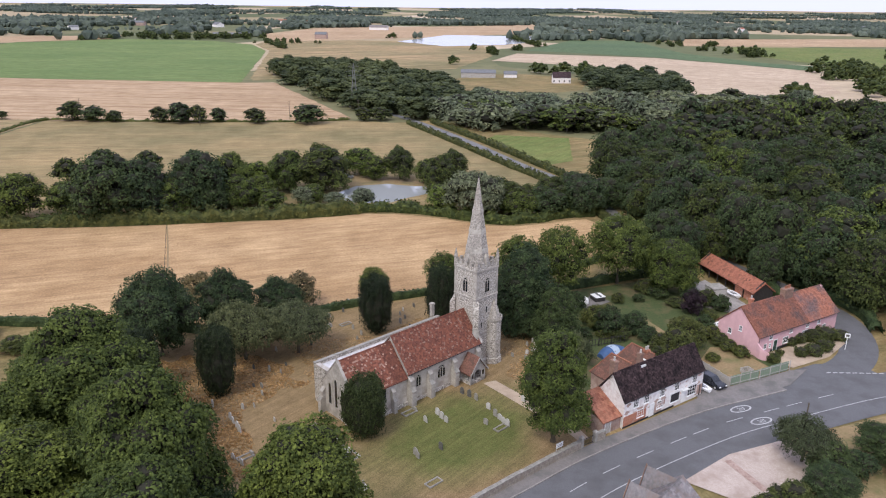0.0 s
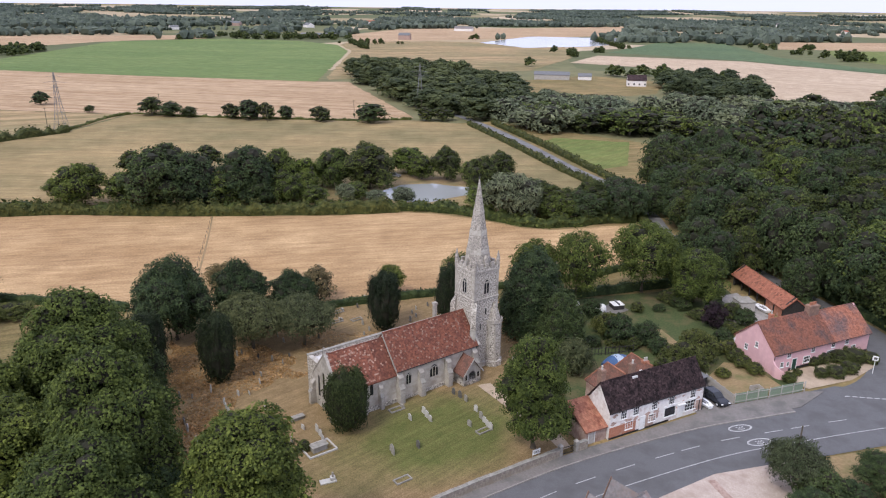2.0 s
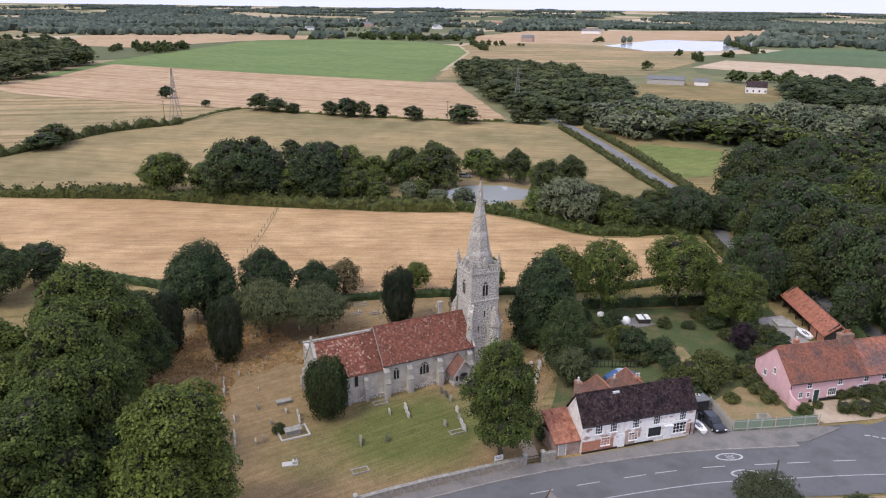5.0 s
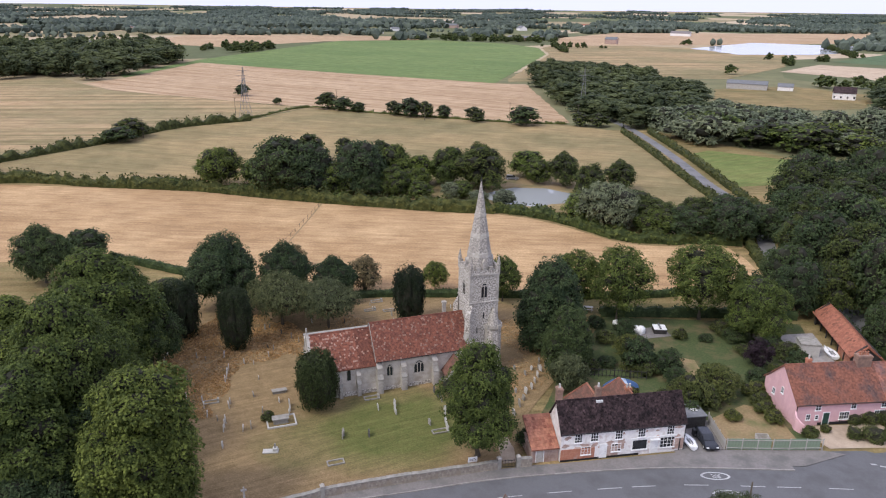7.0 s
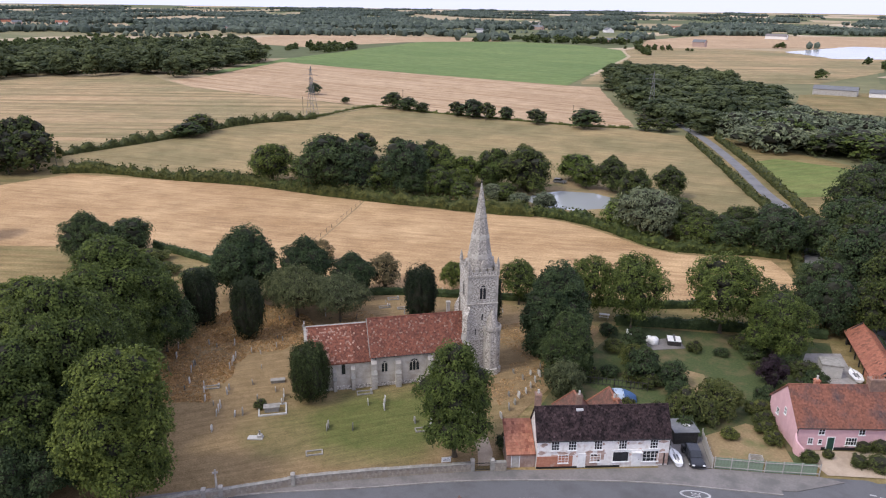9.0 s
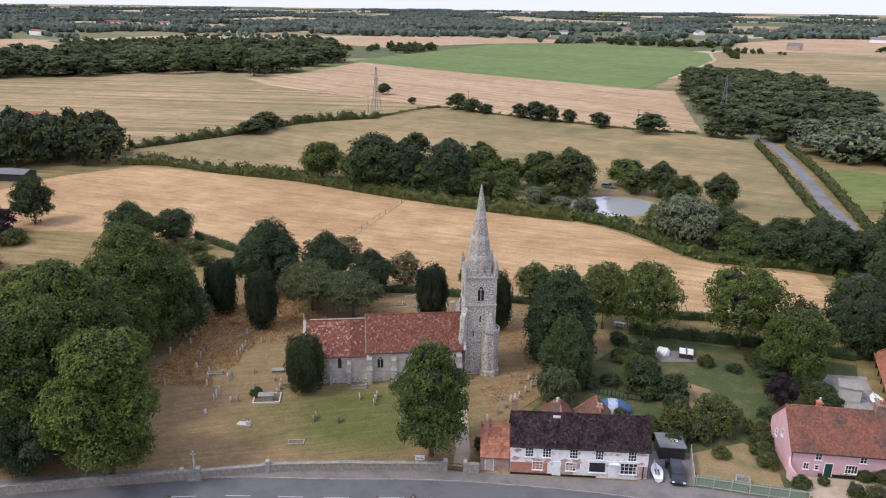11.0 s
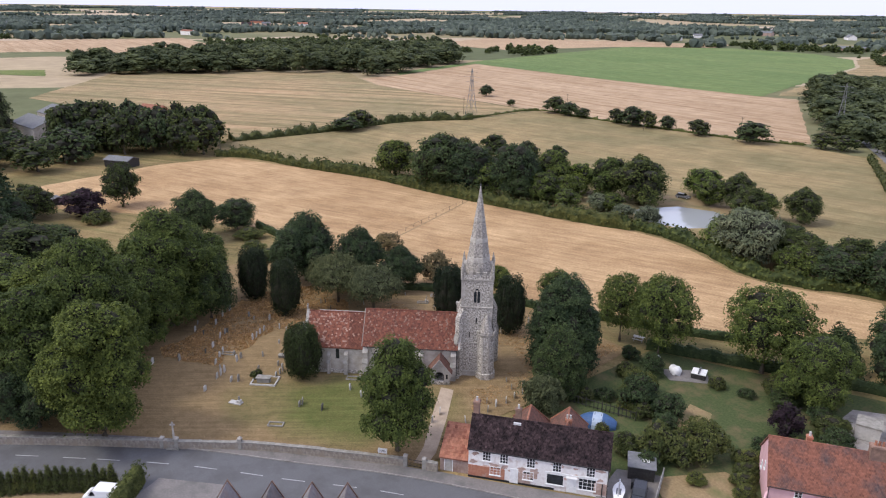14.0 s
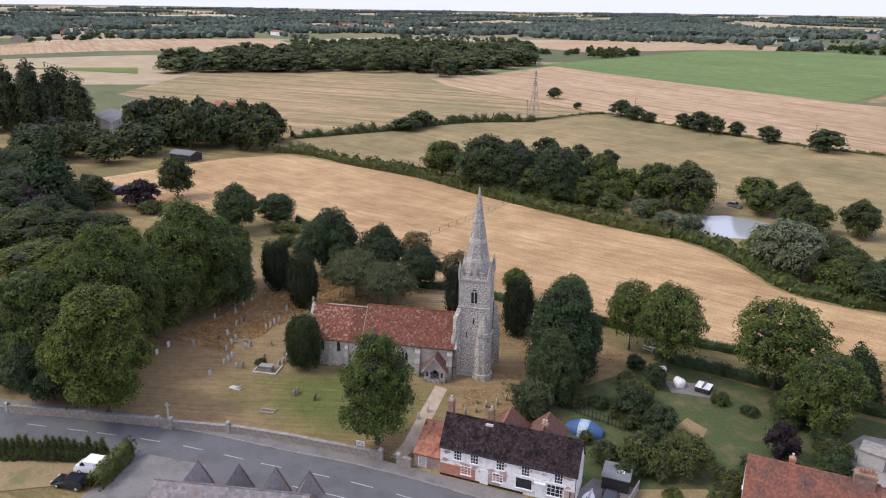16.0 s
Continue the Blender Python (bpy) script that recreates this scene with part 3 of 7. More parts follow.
sheet("yard", [(24.5, 71), (31.1, 77.9), (40.1, 83.4), (41, 76), (33, 67)], 0.045, M["gravel"], "pale gravel parking yard", "ground", thick=0.03, wobble=0.2)
sheet("verge", [(40, 83.3), (57, 93), (75, 98), (80, 70), (48, 60), (41.5, 74)], 0.02, M["dry_lawn"], "dry grass verge", "ground", wobble=0.2)
sheet("drive_pink", [(41.5, 108), (46, 104.8), (53, 110), (57.5, 116), (57.5, 121), (53, 117.5)], 0.045, M["path"], "gravel forecourt before the pink house", "ground", wobble=0.15)
sheet("drive_house", [(-1.5, 48.5), (4, 55), (15, 50), (24, 42), (16, 34), (4, 41)], 0.045, M["paving"], "tarmac drive by a hedge", "ground", wobble=0.1)
sheet("lawn_house", [(-24, 13), (-3.5, 46), (2, 42), (-8, 5)], 0.02, M["dry_lawn"], "dry front lawn", "ground", wobble=0.2)
sheet("yard_barn", [(35.5, 128), (40, 126), (45.5, 128), (38.5, 143), (34, 139)], 0.05, M["kerb"], "concrete yard before the barn", "ground", wobble=0.2)


def dash(length, width):
    bm = bmesh.new()
    bm.faces.new([bm.verts.new(p) for p in ((-length / 2, -width / 2, 0), (length / 2, -width / 2, 0), (length / 2, width / 2, 0), (-length / 2, width / 2, 0))])
    return bm


walked, first = 0.0, None
for a, b2 in zip(street, street[1:]):
    walked += (b2 - a).length
    if 40 < walked < 135 and int(walked / 6.0) != int((walked - (b2 - a).length) / 6.0):
        m = pose(a.x, a.y, 0.036, 0, 0, math.degrees(math.atan2(b2.y - a.y, b2.x - a.x)))
        if first is None:
            first = solo("road_dash", dash(3.0, 0.12), M["road_paint"], m, "white dashed centre line on asphalt", "road marking", "centre line dashes")
        else:
            copy_thing(first, m)
ribbon("road_edge_line", street[38:], -2.95, -3.07, 0.035, M["road_paint"], "white edge line on asphalt", "road marking")
gw = solo("give_way_dash", dash(0.75, 0.25), M["road_paint"], pose(51.2, 104.2, 0.045, 0, 0, 22), "white give-way dash on asphalt", "road marking", "give-way line")
for i in range(1, 9):
    copy_thing(gw, pose(51.2 + i * 1.05 * math.cos(radians(10)), 104.2 + i * 1.05 * math.sin(radians(10)) * 0.9, 0.045, 0, 0, 12))


def roundel(x, y, turn):
    bm = bmesh.new()
    n = 32
    o = [bm.verts.new((1.85 * math.cos(a), 0.8 * math.sin(a), 0)) for a in (2 * math.pi * k / n for k in range(n))]
    i = [bm.verts.new((1.55 * math.cos(a), 0.6 * math.sin(a), 0)) for a in (2 * math.pi * k / n for k in range(n))]
    for k in range(n):
        bm.faces.new((o[k], o[(k + 1) % n], i[(k + 1) % n], i[k]))
    r = thing("speed_roundel", pose(x, y, 0.036, 0, 0, turn), "white painted speed limit ring with the number 30", "road marking", "speed roundels")
    part("ring", bm, M["road_paint"], r)
    t = bpy.data.curves.new("number", "FONT")
    t.body, t.size, t.align_x, t.align_y = "30", 1.0, "CENTER", "CENTER"
    ob = new("number_curve", t)
    dg = bpy.context.evaluated_depsgraph_get()
    me = bpy.data.meshes.new_from_object(ob.evaluated_get(dg))
    bpy.data.objects.remove(ob)
    me.materials.clear()
    me.materials.append(M["road_paint"])
    n = new("number", me)
    n.parent = r
    n.matrix_basis = pose(0, 0, 0, 0, 0, -90) @ Matrix.Diagonal((0.85, 1.6, 1, 1))
    return r


roundel(35.0, 90.0, 32)
roundel(37.2, 87.2, 32)

# ---- ponds ----
sheet("pond", [(-62, 191), (-59.5, 201), (-57.5, 207), (-48.5, 212), (-36, 211), (-32, 204), (-38.5, 196), (-42, 190), (-51, 187.5)], 0.03, M["water"], "still dark pond reflecting the sky", "water", wobble=0.7)
sheet("pond_bank", [(-70, 207), (-66, 219), (-52, 222), (-38, 217), (-40, 212.5), (-49, 213.5), (-59, 208.5), (-62, 202)], 0.02, M["dry_lawn"], "bare brown bank beside the pond", "ground", wobble=0.5)
sheet("pond_west", [(-133, 199), (-122, 204), (-112, 197), (-108, 186), (-113, 178), (-122, 180), (-130, 188)], 0.03, M["water"], "still pond between trees", "water", wobble=0.7)


# ---- church ----
CHURCH = pose(-6.7, 96.2, 0, 0, 0, 53.5)


def church_thing(name, m, label, category="church"):
    return thing(name, CHURCH @ m, label, category)


church = thing("church", CHURCH, "medieval flint church with red tile roof and stone spire", "church")


def wall_with_holes(length, height, thick, holes, bm=None):
    """A wall along x from 0, its outer face at y = 0, with pointed or square openings (x0, x1, z0, z1) right through."""
    bm = bm or bmesh.new()
    xs = sorted({0, length, *[h[0] for h in holes], *[h[1] for h in holes]})
    for x0, x1 in zip(xs, xs[1:]):
        cuts = sorted([(h[2], h[3]) for h in holes if h[0] <= x0 + 1e-6 and h[1] >= x1 - 1e-6])
        z = 0
        for z0, z1 in cuts + [(height, height)]:
            if z0 > z + 1e-6:
                box(x0, x1, 0, thick, z, z0, bm)
            z = z1
    return bm


def gabled_roof_slabs(x0, x1, half, eave, ridge, over=0.25, thick=0.16):
    """Two roof slabs with their tops on the slope from the eaves up to the ridge."""
    out = []
    for s in (-1, 1):
        k = (ridge - eave) / half
        ye, ze = s * (half + over), eave - over * k
        out.append(prism([(x0, ye, ze), (x0, 0, ridge), (x0, 0, ridge - thick * 1.4), (x0, ye, ze - thick * 1.4)], (x1 - x0, 0, 0)))
    return out


def tile_piece(w, h, t):
    """One plain clay tile lying in its slope; a slightly curved slab."""
    bm = bmesh.new()
    top = [(-w / 2, 0, t * 1.6), (0, 0, t * 1.9), (w / 2, 0, t * 1.6), (w / 2, h, t * 0.5), (0, h, t * 0.8), (-w / 2, h, t * 0.5)]
    low = [(-w / 2, 0, t * 0.4), (w / 2, 0, t * 0.4)]
    v = [bm.verts.new(p) for p in top]
    q = [bm.verts.new(p) for p in low]
    bm.faces.new((v[0], v[1], v[4], v[5]))
    bm.faces.new((v[1], v[2], v[3], v[4]))
    bm.faces.new((q[0], q[1], v[2], v[1], v[0]))
    bm.faces.new((q[0], v[0], v[5]))
    bm.faces.new((q[1], v[3], v[2]))
    return bm


def tile_slope(name, parent, x0, x1, y_eave, z_eave, y_ridge, z_ridge, mats, w=0.5, h=0.42, pale=0.12, seed=1, lift=0.02, sag=0.0):
    """Courses of tiles over a slope, all joined; pale ones are scattered in clusters."""
    rng = random.Random(seed)
    run = math.hypot(y_ridge - y_eave, z_ridge - z_eave)
    up = Vector((0, (y_ridge - y_eave) / run, (z_ridge - z_eave) / run))
    nrm = Vector((0, -up.z, up.y))
    if nrm.z < 0:
        nrm = -nrm
    verts, faces = [[], []], [[], []]
    rows, cols = max(1, int(run / h)), max(1, int((x1 - x0) / w))
    h2, w2 = run / rows, (x1 - x0) / cols
    for r in range(rows):
        for c in range(-1, cols + 1):
            a = x0 + (c + (0.5 if r % 2 else 0)) * w2
            a0, a1 = max(a, x0), min(a + w2, x1)
            if a1 - a0 < 0.05:
                continue
            g = 0.012
            t = rng.uniform(0.028, 0.05)
            cluster = noise.noise((a * 0.35 + seed, r * 0.16, 0.3)) + 0.5 * noise.noise((a * 1.1, r * 0.5, seed))
            k = 1 if rng.random() < pale * max(0.0, 1 + 0.45 * cluster) else 0
            base = len(verts[k])
            for x, s, n in ((a0 + g, r * h2 - 0.05, 0), (a1 - g, r * h2 - 0.05, 0), (a1 - g, r * h2 - 0.05, t), (a0 + g, r * h2 - 0.05, t), (a1 - g, (r + 1) * h2, 0.012), (a0 + g, (r + 1) * h2, 0.012)):
                dip = -sag * math.sin(math.pi * (x - x0) / (x1 - x0)) * (s / run) if sag else 0
                p = Vector((x, y_eave, z_eave)) + up * s + nrm * (n + lift + rng.uniform(0, 0.008))
                verts[k].append((p.x, p.y, p.z + dip))
            faces[k] += [(base, base + 1, base + 2, base + 3), (base + 3, base + 2, base + 4, base + 5), (base, base + 3, base + 5), (base + 1, base + 4, base + 2)]
    for k in (0, 1):
        if verts[k]:
            ob = new(name if k == 0 else name + "_lichen", from_arrays(name, verts[k], faces[k], mats[k]))
            ob.parent = parent
            tagged(ob, "courses of weathered clay tiles" if k == 0 else "pale lichened clay tiles", kind="stuff")


def lancet(w, h, depth, mat_glass, mat_stone, parent, m, lights=1):
    """A pointed window: a stone surround, mullions and dark leaded glass set back in it. Local x across, z up from the sill, y into the wall."""
    win = new("window", None)
    win.parent, win.matrix_basis = parent, m

    def arch(w, h, n=7):
        spring = h - w * 0.75
        pts = [(-w / 2, 0), (w / 2, 0), (w / 2, spring)]
        for i in range(1, n):
            a = i / n
            pts.append((w / 2 - w / 2 * a**1.6 if False else w / 2 * math.cos(a * math.pi / 2) ** 1.15, spring + (h - spring) * math.sin(a * math.pi / 2) ** 0.95))
        pts.append((0, h))
        pts += [(-x, z) for x, z in pts[-2:2:-1]]
        pts.append((-w / 2, spring))
        return pts

    outer, inner = arch(w + 0.34, h + 0.2), arch(w, h)
    bm = bmesh.new()
    n = len(outer)
    for y in (-0.05, 0.12):
        o = [bm.verts.new((x, y, z - 0.1)) for x, z in outer]
        i = [bm.verts.new((x, y, z)) for x, z in inner]
        if y < 0:
            fo, fi = o, i
        for k in range(n):
            bm.faces.new((o[k], o[(k + 1) % n], i[(k + 1) % n], i[k]))
    for k in range(n):
        bm.faces.new((fi[k], fi[(k + 1) % n], i[(k + 1) % n], i[k]))
        bm.faces.new((fo[k], fo[(k + 1) % n], o[(k + 1) % n], o[k]))
    bmesh.ops.recalc_face_normals(bm, faces=bm.faces)
    part("surround", bm, mat_stone, win, "pale stone window surround")
    bm = bmesh.new()
    bm.faces.new([bm.verts.new((x, -0.012, z)) for x, z in inner])
    part("pane", bm, mat_glass, win, "dark leaded glass")
    for k in range(1, lights):
        x = -w / 2 + w * k / lights
        part("mullion", box(x - 0.05, x + 0.05, -0.045, -0.015, 0.0, h - 0.25 - 0.55 * abs(x) / w), mat_stone, win)
    if lights > 1:
        for k in range(lights):
            x0 = -w / 2 + w * k / lights
            wl = w / lights
            z0 = h * 0.62 if lights == 3 and k != 1 else h * 0.72
            part("tracery", prism([(x0 + 0.04, -0.044, z0), (x0 + wl / 2, -0.044, z0 + wl * 0.62), (x0 + wl - 0.04, -0.044, z0), (x0 + wl - 0.04, -0.044, z0 + 0.05 + wl * 0.62), (x0 + 0.04, -0.044, z0 + 0.05 + wl * 0.62)], (0, 0.026, 0)), mat_stone, win)
    return win


def buttress(parent, m, h, w=0.75, d=1.0, mat=None):
    """A two-stage stone buttress standing out towards -y."""
    bm = prism([(-w / 2, 0, -0.2), (-w / 2, -d, -0.2), (-w / 2, -d, h * 0.5), (-w / 2, -d * 0.62, h * 0.62), (-w / 2, -d * 0.62, h * 0.86), (-w / 2, 0, h)], (w, 0, 0))
    bmesh.ops.bevel(bm, geom=bm.edges[:], offset=0.025, segments=1, affect="EDGES")
    b = part("buttress", bm, mat or M["ashlar"], parent, "weathered two-stage stone buttress")
    b.matrix_basis = m
    cap = part("weathering", prism([(-w / 2 - 0.03, -d - 0.05, h * 0.5), (-w / 2 - 0.03, -d * 0.62 + 0.02, h * 0.62 + 0.02), (-w / 2 - 0.03, -d * 0.62 + 0.02, h * 0.62 + 0.09), (-w / 2 - 0.03, -d - 0.05, h * 0.5 + 0.07)], (w + 0.06, 0, 0)), M["stone_grey"], b)
    return b


# nave and chancel
N0, N1, C0 = -15.0, 0.25, -24.6
NH, CH = 3.72, 3.55
nave = part("nave", wall_with_holes(N1 - N0, 5.35, 0.7, []), M["render_old"], church, "limewashed flint nave wall")
nave.matrix_basis = pose(N0, -NH, -0.1)
chancel = part("chancel", wall_with_holes(N0 - C0, 4.75, 0.7, []), M["render_old"], church, "limewashed flint chancel wall")
chancel.matrix_basis = pose(C0, -CH, -0.1)
part("plinth", box(C0, N1, -NH - 0.14, -CH, -0.1, 0.55), M["flint"], church, "flint footing")
# gables
part("east_gable", prism([(C0, -CH, -0.1), (C0, CH, -0.1), (C0, CH, 4.75), (C0, 0, 9.0), (C0, -CH, 4.75)], (0.55, 0, 0)), M["ashlar"], church, "grey stone east gable")
part("nave_east_gable", prism([(N0, -NH - 0.02, -0.1), (N0, NH, -0.1), (N0, NH, 5.1), (N0, 0, 9.4), (N0, -NH - 0.02, 5.1)], (0.45, 0, 0)), M["render_old"], church)
part("nave_west_gable", prism([(N1 - 0.45, -NH, -0.1), (N1 - 0.45, NH, -0.1), (N1 - 0.45, NH, 5.3), (N1 - 0.45, 0, 9.6), (N1 - 0.45, -NH, 5.3)], (0.45, 0, 0)), M["flint"], church)
for s in (-1, 1):
    part("roof_verge", prism([(N0 - 0.2, s * (NH + 0.25), 5.0), (N0 - 0.2, 0, 9.62), (N0 - 0.2, 0, 9.74), (N0 - 0.2, s * (NH + 0.25), 5.12)], (0.1, 0, 0)), M["stone_grey"], church)
    part("gable_coping", prism([(C0 - 0.08, s * (CH + 0.25), 4.5), (C0 - 0.08, 0, 9.05), (C0 - 0.08, 0, 9.2), (C0 - 0.08, s * (CH + 0.33), 4.55)], (0.4, 0, 0)), M["ashlar"], church)
    part("gable_coping", prism([(N1 - 0.3, s * (NH + 0.3), 4.98), (N1 - 0.3, 0, 9.76), (N1 - 0.3, 0, 9.9), (N1 - 0.3, s * (NH + 0.36), 5.08)], (0.36, 0, 0)), M["ashlar"], church)
part("gable_cross", box(C0 - 0.05, C0 + 0.13, -0.09, 0.09, 9.1, 10.1, box(C0 - 0.05, C0 + 0.13, -0.3, 0.3, 9.6, 9.8)), M["ashlar"], church, "small stone cross on the gable")
roof_n = part("nave_roof", gabled_roof_slabs(N0 - 0.1, N1 - 0.2, NH, 5.3, 9.65)[0], M["church_tile"], church, "steep red clay tile nave roof")
part("nave_roof_north", gabled_roof_slabs(N0 - 0.1, N1 - 0.2, NH, 5.3, 9.65)[1], M["church_tile"], church)
roof_c = part("chancel_roof", gabled_roof_slabs(C0 + 0.2, N0 - 0.02, CH, 4.75, 8.9)[0], M["church_tile"], church, "steep red clay tile chancel roof")
part("chancel_roof_north", gabled_roof_slabs(C0 + 0.2, N0 - 0.02, CH, 4.75, 8.9)[1], M["church_tile"], church)
tile_slope("tiles", roof_n, N0 - 0.08, N1 - 0.3, -NH - 0.27, 5.0, 0, 9.66, (M["church_tile"], M["church_tile_pale"]), 0.26, 0.24, 0.1, 3)
tile_slope("tiles", roof_c, C0 + 0.32, -17.6, -CH - 0.27, 4.44, 0, 8.92, (M["church_tile"], M["church_tile_pale"]), 0.26, 0.24, 0.17, 5)
tile_slope("tiles", roof_c, -17.6, N0 - 0.1, -CH - 0.27, 4.44, 0, 8.92, (M["church_tile"], M["church_tile_pale"]), 0.26, 0.24, 0.05, 6)
for x0, x1, z in ((N0 - 0.1, N1 - 0.3, 9.72), (C0 + 0.3, N0 - 0.1, 8.98)):
    n = int((x1 - x0) / 0.45)
    for i in range(n):
        part("ridge_tile", tube([(x0 + (x1 - x0) * i / n, 0, z - 0.06), (x0 + (x1 - x0) * (i + 0.96) / n, 0, z - 0.06)], [0.14, 0.135], 6), M["church_tile"], church)
part("gutter", tube([(N0, -NH - 0.34, 4.9), (N1 - 0.2, -NH - 0.34, 4.9)], [0.07, 0.07], 6), M["iron"], church)
for x in (N0 + 0.72, N1 - 0.5):
    part("downpipe", tube([(x, -NH - 0.1, 4.9), (x, -NH - 0.1, 0)], [0.06, 0.06], 6), M["iron"], church)
# south windows
lancet(0.55, 1.75, 0.2, M["dark_glass"], M["ashlar"], church, pose(-19.15, -CH, 2.45))
lancet(0.5, 1.75, 0.2, M["dark_glass"], M["ashlar"], church, pose(-21.9, -CH, 2.45))
lancet(0.85, 1.8, 0.2, M["dark_glass"], M["ashlar"], church, pose(-12.95, -NH, 2.35), 2)
lancet(1.5, 1.95, 0.2, M["dark_glass"], M["ashlar"], church, pose(-8.35, -NH, 2.15), 3)
# east lancets
for y, h in ((1.75, 3.3), (0.3, 4.3), (-1.15, 3.3)):
    lancet(0.6, h, 0.2, M["dark_glass"], M["ashlar"], church, pose(C0, y, 1.7, 0, 0, -90))
for x, h, w in ((-20.5, 3.6, 0.5), (-17.75, 3.8, 0.6), (-23.9, 3.6, 0.6)):
    buttress(church, pose(x, -CH, 0), h, w, 0.85)
for x, h in ((-14.6, 4.7), (-10.9, 4.4), (-5.9, 4.6), (-0.75, 4.7)):
    buttress(church, pose(x, -NH, 0), h, 0.85, 1.05)
buttress(church, pose(C0, -CH + 0.4, 0, 0, 0, -90), 3.8, 0.7, 0.9)
buttress(church, pose(C0, CH - 0.3, 0, 0, 0, -90), 3.8, 0.7, 0.9)
# north aisle with its lead roof behind a parapet
part("aisle_wall", box(C0 + 0.5, N1, 5.9, 6.4, -0.1, 6.2), M["flint"], church, "flint north aisle wall")
part("aisle_east_wall", box(C0 + 0.5, C0 + 1.1, CH, 5.9, -0.1, 6.1), M["flint"], church)
part("aisle_west_wall", box(N1 - 0.6, N1, NH, 5.9, -0.1, 6.1), M["flint"], church)
part("parapet_coping", box(C0 + 0.4, N1 + 0.1, 5.86, 6.44, 6.2, 6.32, None, 0.02), M["stone_grey"], church)
part("parapet_coping", box(C0 + 0.4, C0 + 1.15, 2.6, 5.84, 6.1, 6.22, None, 0.02), M["ashlar"], church)
lead = part("lead_roof", prism([(C0 + 1.1, 2.2, 6.05), (C0 + 1.1, 5.9, 5.75), (C0 + 1.1, 5.9, 5.6), (C0 + 1.1, 2.2, 5.8)], (N1 - C0 - 1.7, 0, 0)), M["lead"], church, "pale ribbed lead aisle roof")
for i in range(34):
    x = C0 + 1.5 + i * 0.68
    r = part("lead_roll", tube([(x, 2.3, 6.07), (x, 5.85, 5.77)], [0.045, 0.045], 5), M["lead"], lead)
part("aisle_chimney", box(-0.95, -0.4, 6.4, 6.95, 0, 8.3, box(-1.02, -0.33, 6.33, 7.02, 8.3, 8.65)), M["ashlar"], church, "pale stone stack on the aisle")

# tower
TX, TW = 2.62, 2.4
tower = part("tower", None or prism([(TX - TW, -TW, -0.1), (TX + TW, -TW, -0.1), (TX + TW, TW, -0.1), (TX - TW, TW, -0.1)], (0, 0, 16.3)), M["flint"], church, "flint rubble west tower with stone quoins")
rng = random.Random(11)
for sx in (-1, 1):
    for sy in (-1, 1):
        for k in range(30):
            a, b2 = (0.62, 0.34) if k % 2 else (0.34, 0.62)
            z = 0.1 + k * 0.535
            cx, cy = TX + sx * TW, sy * TW
            o = 0.035
            part("quoin", box(min(cx + sx * o, cx - sx * a), max(cx + sx * o, cx - sx * a), min(cy + sy * o, cy - sy * b2), max(cy + sy * o, cy - sy * b2), z, z + 0.5), M["ashlar"], tower)
for z, t in ((5.6, 0.2), (11.6, 0.22), (16.1, 0.3)):
    part("string_course", box(TX - TW - 0.12, TX + TW + 0.12, -TW - 0.12, TW + 0.12, z, z + t, None, 0.04), M["ashlar"], tower)
part("tower_plinth", box(TX - TW - 0.25, TX + TW + 0.25, -TW - 0.25, TW + 0.25, -0.1, 0.9, None, 0.1), M["ashlar"], tower)
for k, (dx, dy, turn) in enumerate(((0, -1, 0), (1, 0, 90), (0, 1, 180), (-1, 0, -90))):
    lancet(0.95, 2.3, 0.2, M["dark_glass"], M["ashlar"], tower, pose(TX + dx * TW, dy * TW, 12.5, 0, 0, turn), 2)
    # parapet: a low wall with merlons
    m = pose(TX + dx * (TW - 0.12), dy * (TW - 0.12), 16.4, 0, 0, turn)
    p = part("parapet", box(-TW - 0.06, TW + 0.06, -0.2, 0.14, 0, 0.55), M["flint"], tower, "battlemented flint parapet")
    p.matrix_basis = m
    for i in range(5):
        x = -TW + 0.3 + i * (2 * TW - 0.6) / 4
        part("merlon", box(x - 0.3, x + 0.3, -0.2, 0.14, 0.55, 1.0, None, 0.03), M["ashlar"], p)
        part("merlon_cap", box(x - 0.34, x + 0.34, -0.24, 0.18, 1.0, 1.08), M["spire_stone"], p)
part("slit_window", box(TX - 0.1, TX + 0.1, -TW - 0.03, -TW + 0.1, 9.0, 10.0), M["dark_glass"], tower)
part("slit_window", box(TX - 1.1, TX - 0.95, -TW - 0.03, -TW + 0.1, 6.6, 7.5), M["dark_glass"], tower)
for sx in (-1, 1):
    for sy in (-1, 1):
        part("pinnacle", tube([(TX + sx * (TW - 0.1), sy * (TW - 0.1), 16.4), (TX + sx * (TW - 0.1), sy * (TW - 0.1), 17.7), (TX + sx * (TW - 0.1), sy * (TW - 0.1), 17.75), (TX + sx * (TW - 0.1), sy * (TW - 0.1), 19.2)], [0.3, 0.26, 0.33, 0.04], 8), M["spire_stone"], tower, "small crocketed stone pinnacle")
for sx, turn in ((-1, -45), (1, 45)):
    buttress(tower, pose(TX + sx * (TW - 0.1), -TW + 0.1, 0, 0, 0, turn) if sx < 0 else pose(TX + TW - 0.1, TW - 0.1, 0, 0, 0, 135), 11.5, 0.9, 1.4, M["flint"])
buttress(tower, pose(TX - TW + 0.1, TW - 0.1, 0, 0, 0, -135), 11.5, 0.9, 1.4, M["flint"])
part("tower_roof", box(TX - TW + 0.2, TX + TW - 0.2, -TW + 0.2, TW - 0.2, 16.2, 16.5), M["lead"], tower)


def ring(r, z, n=8, cx=0.0, cy=0.0):
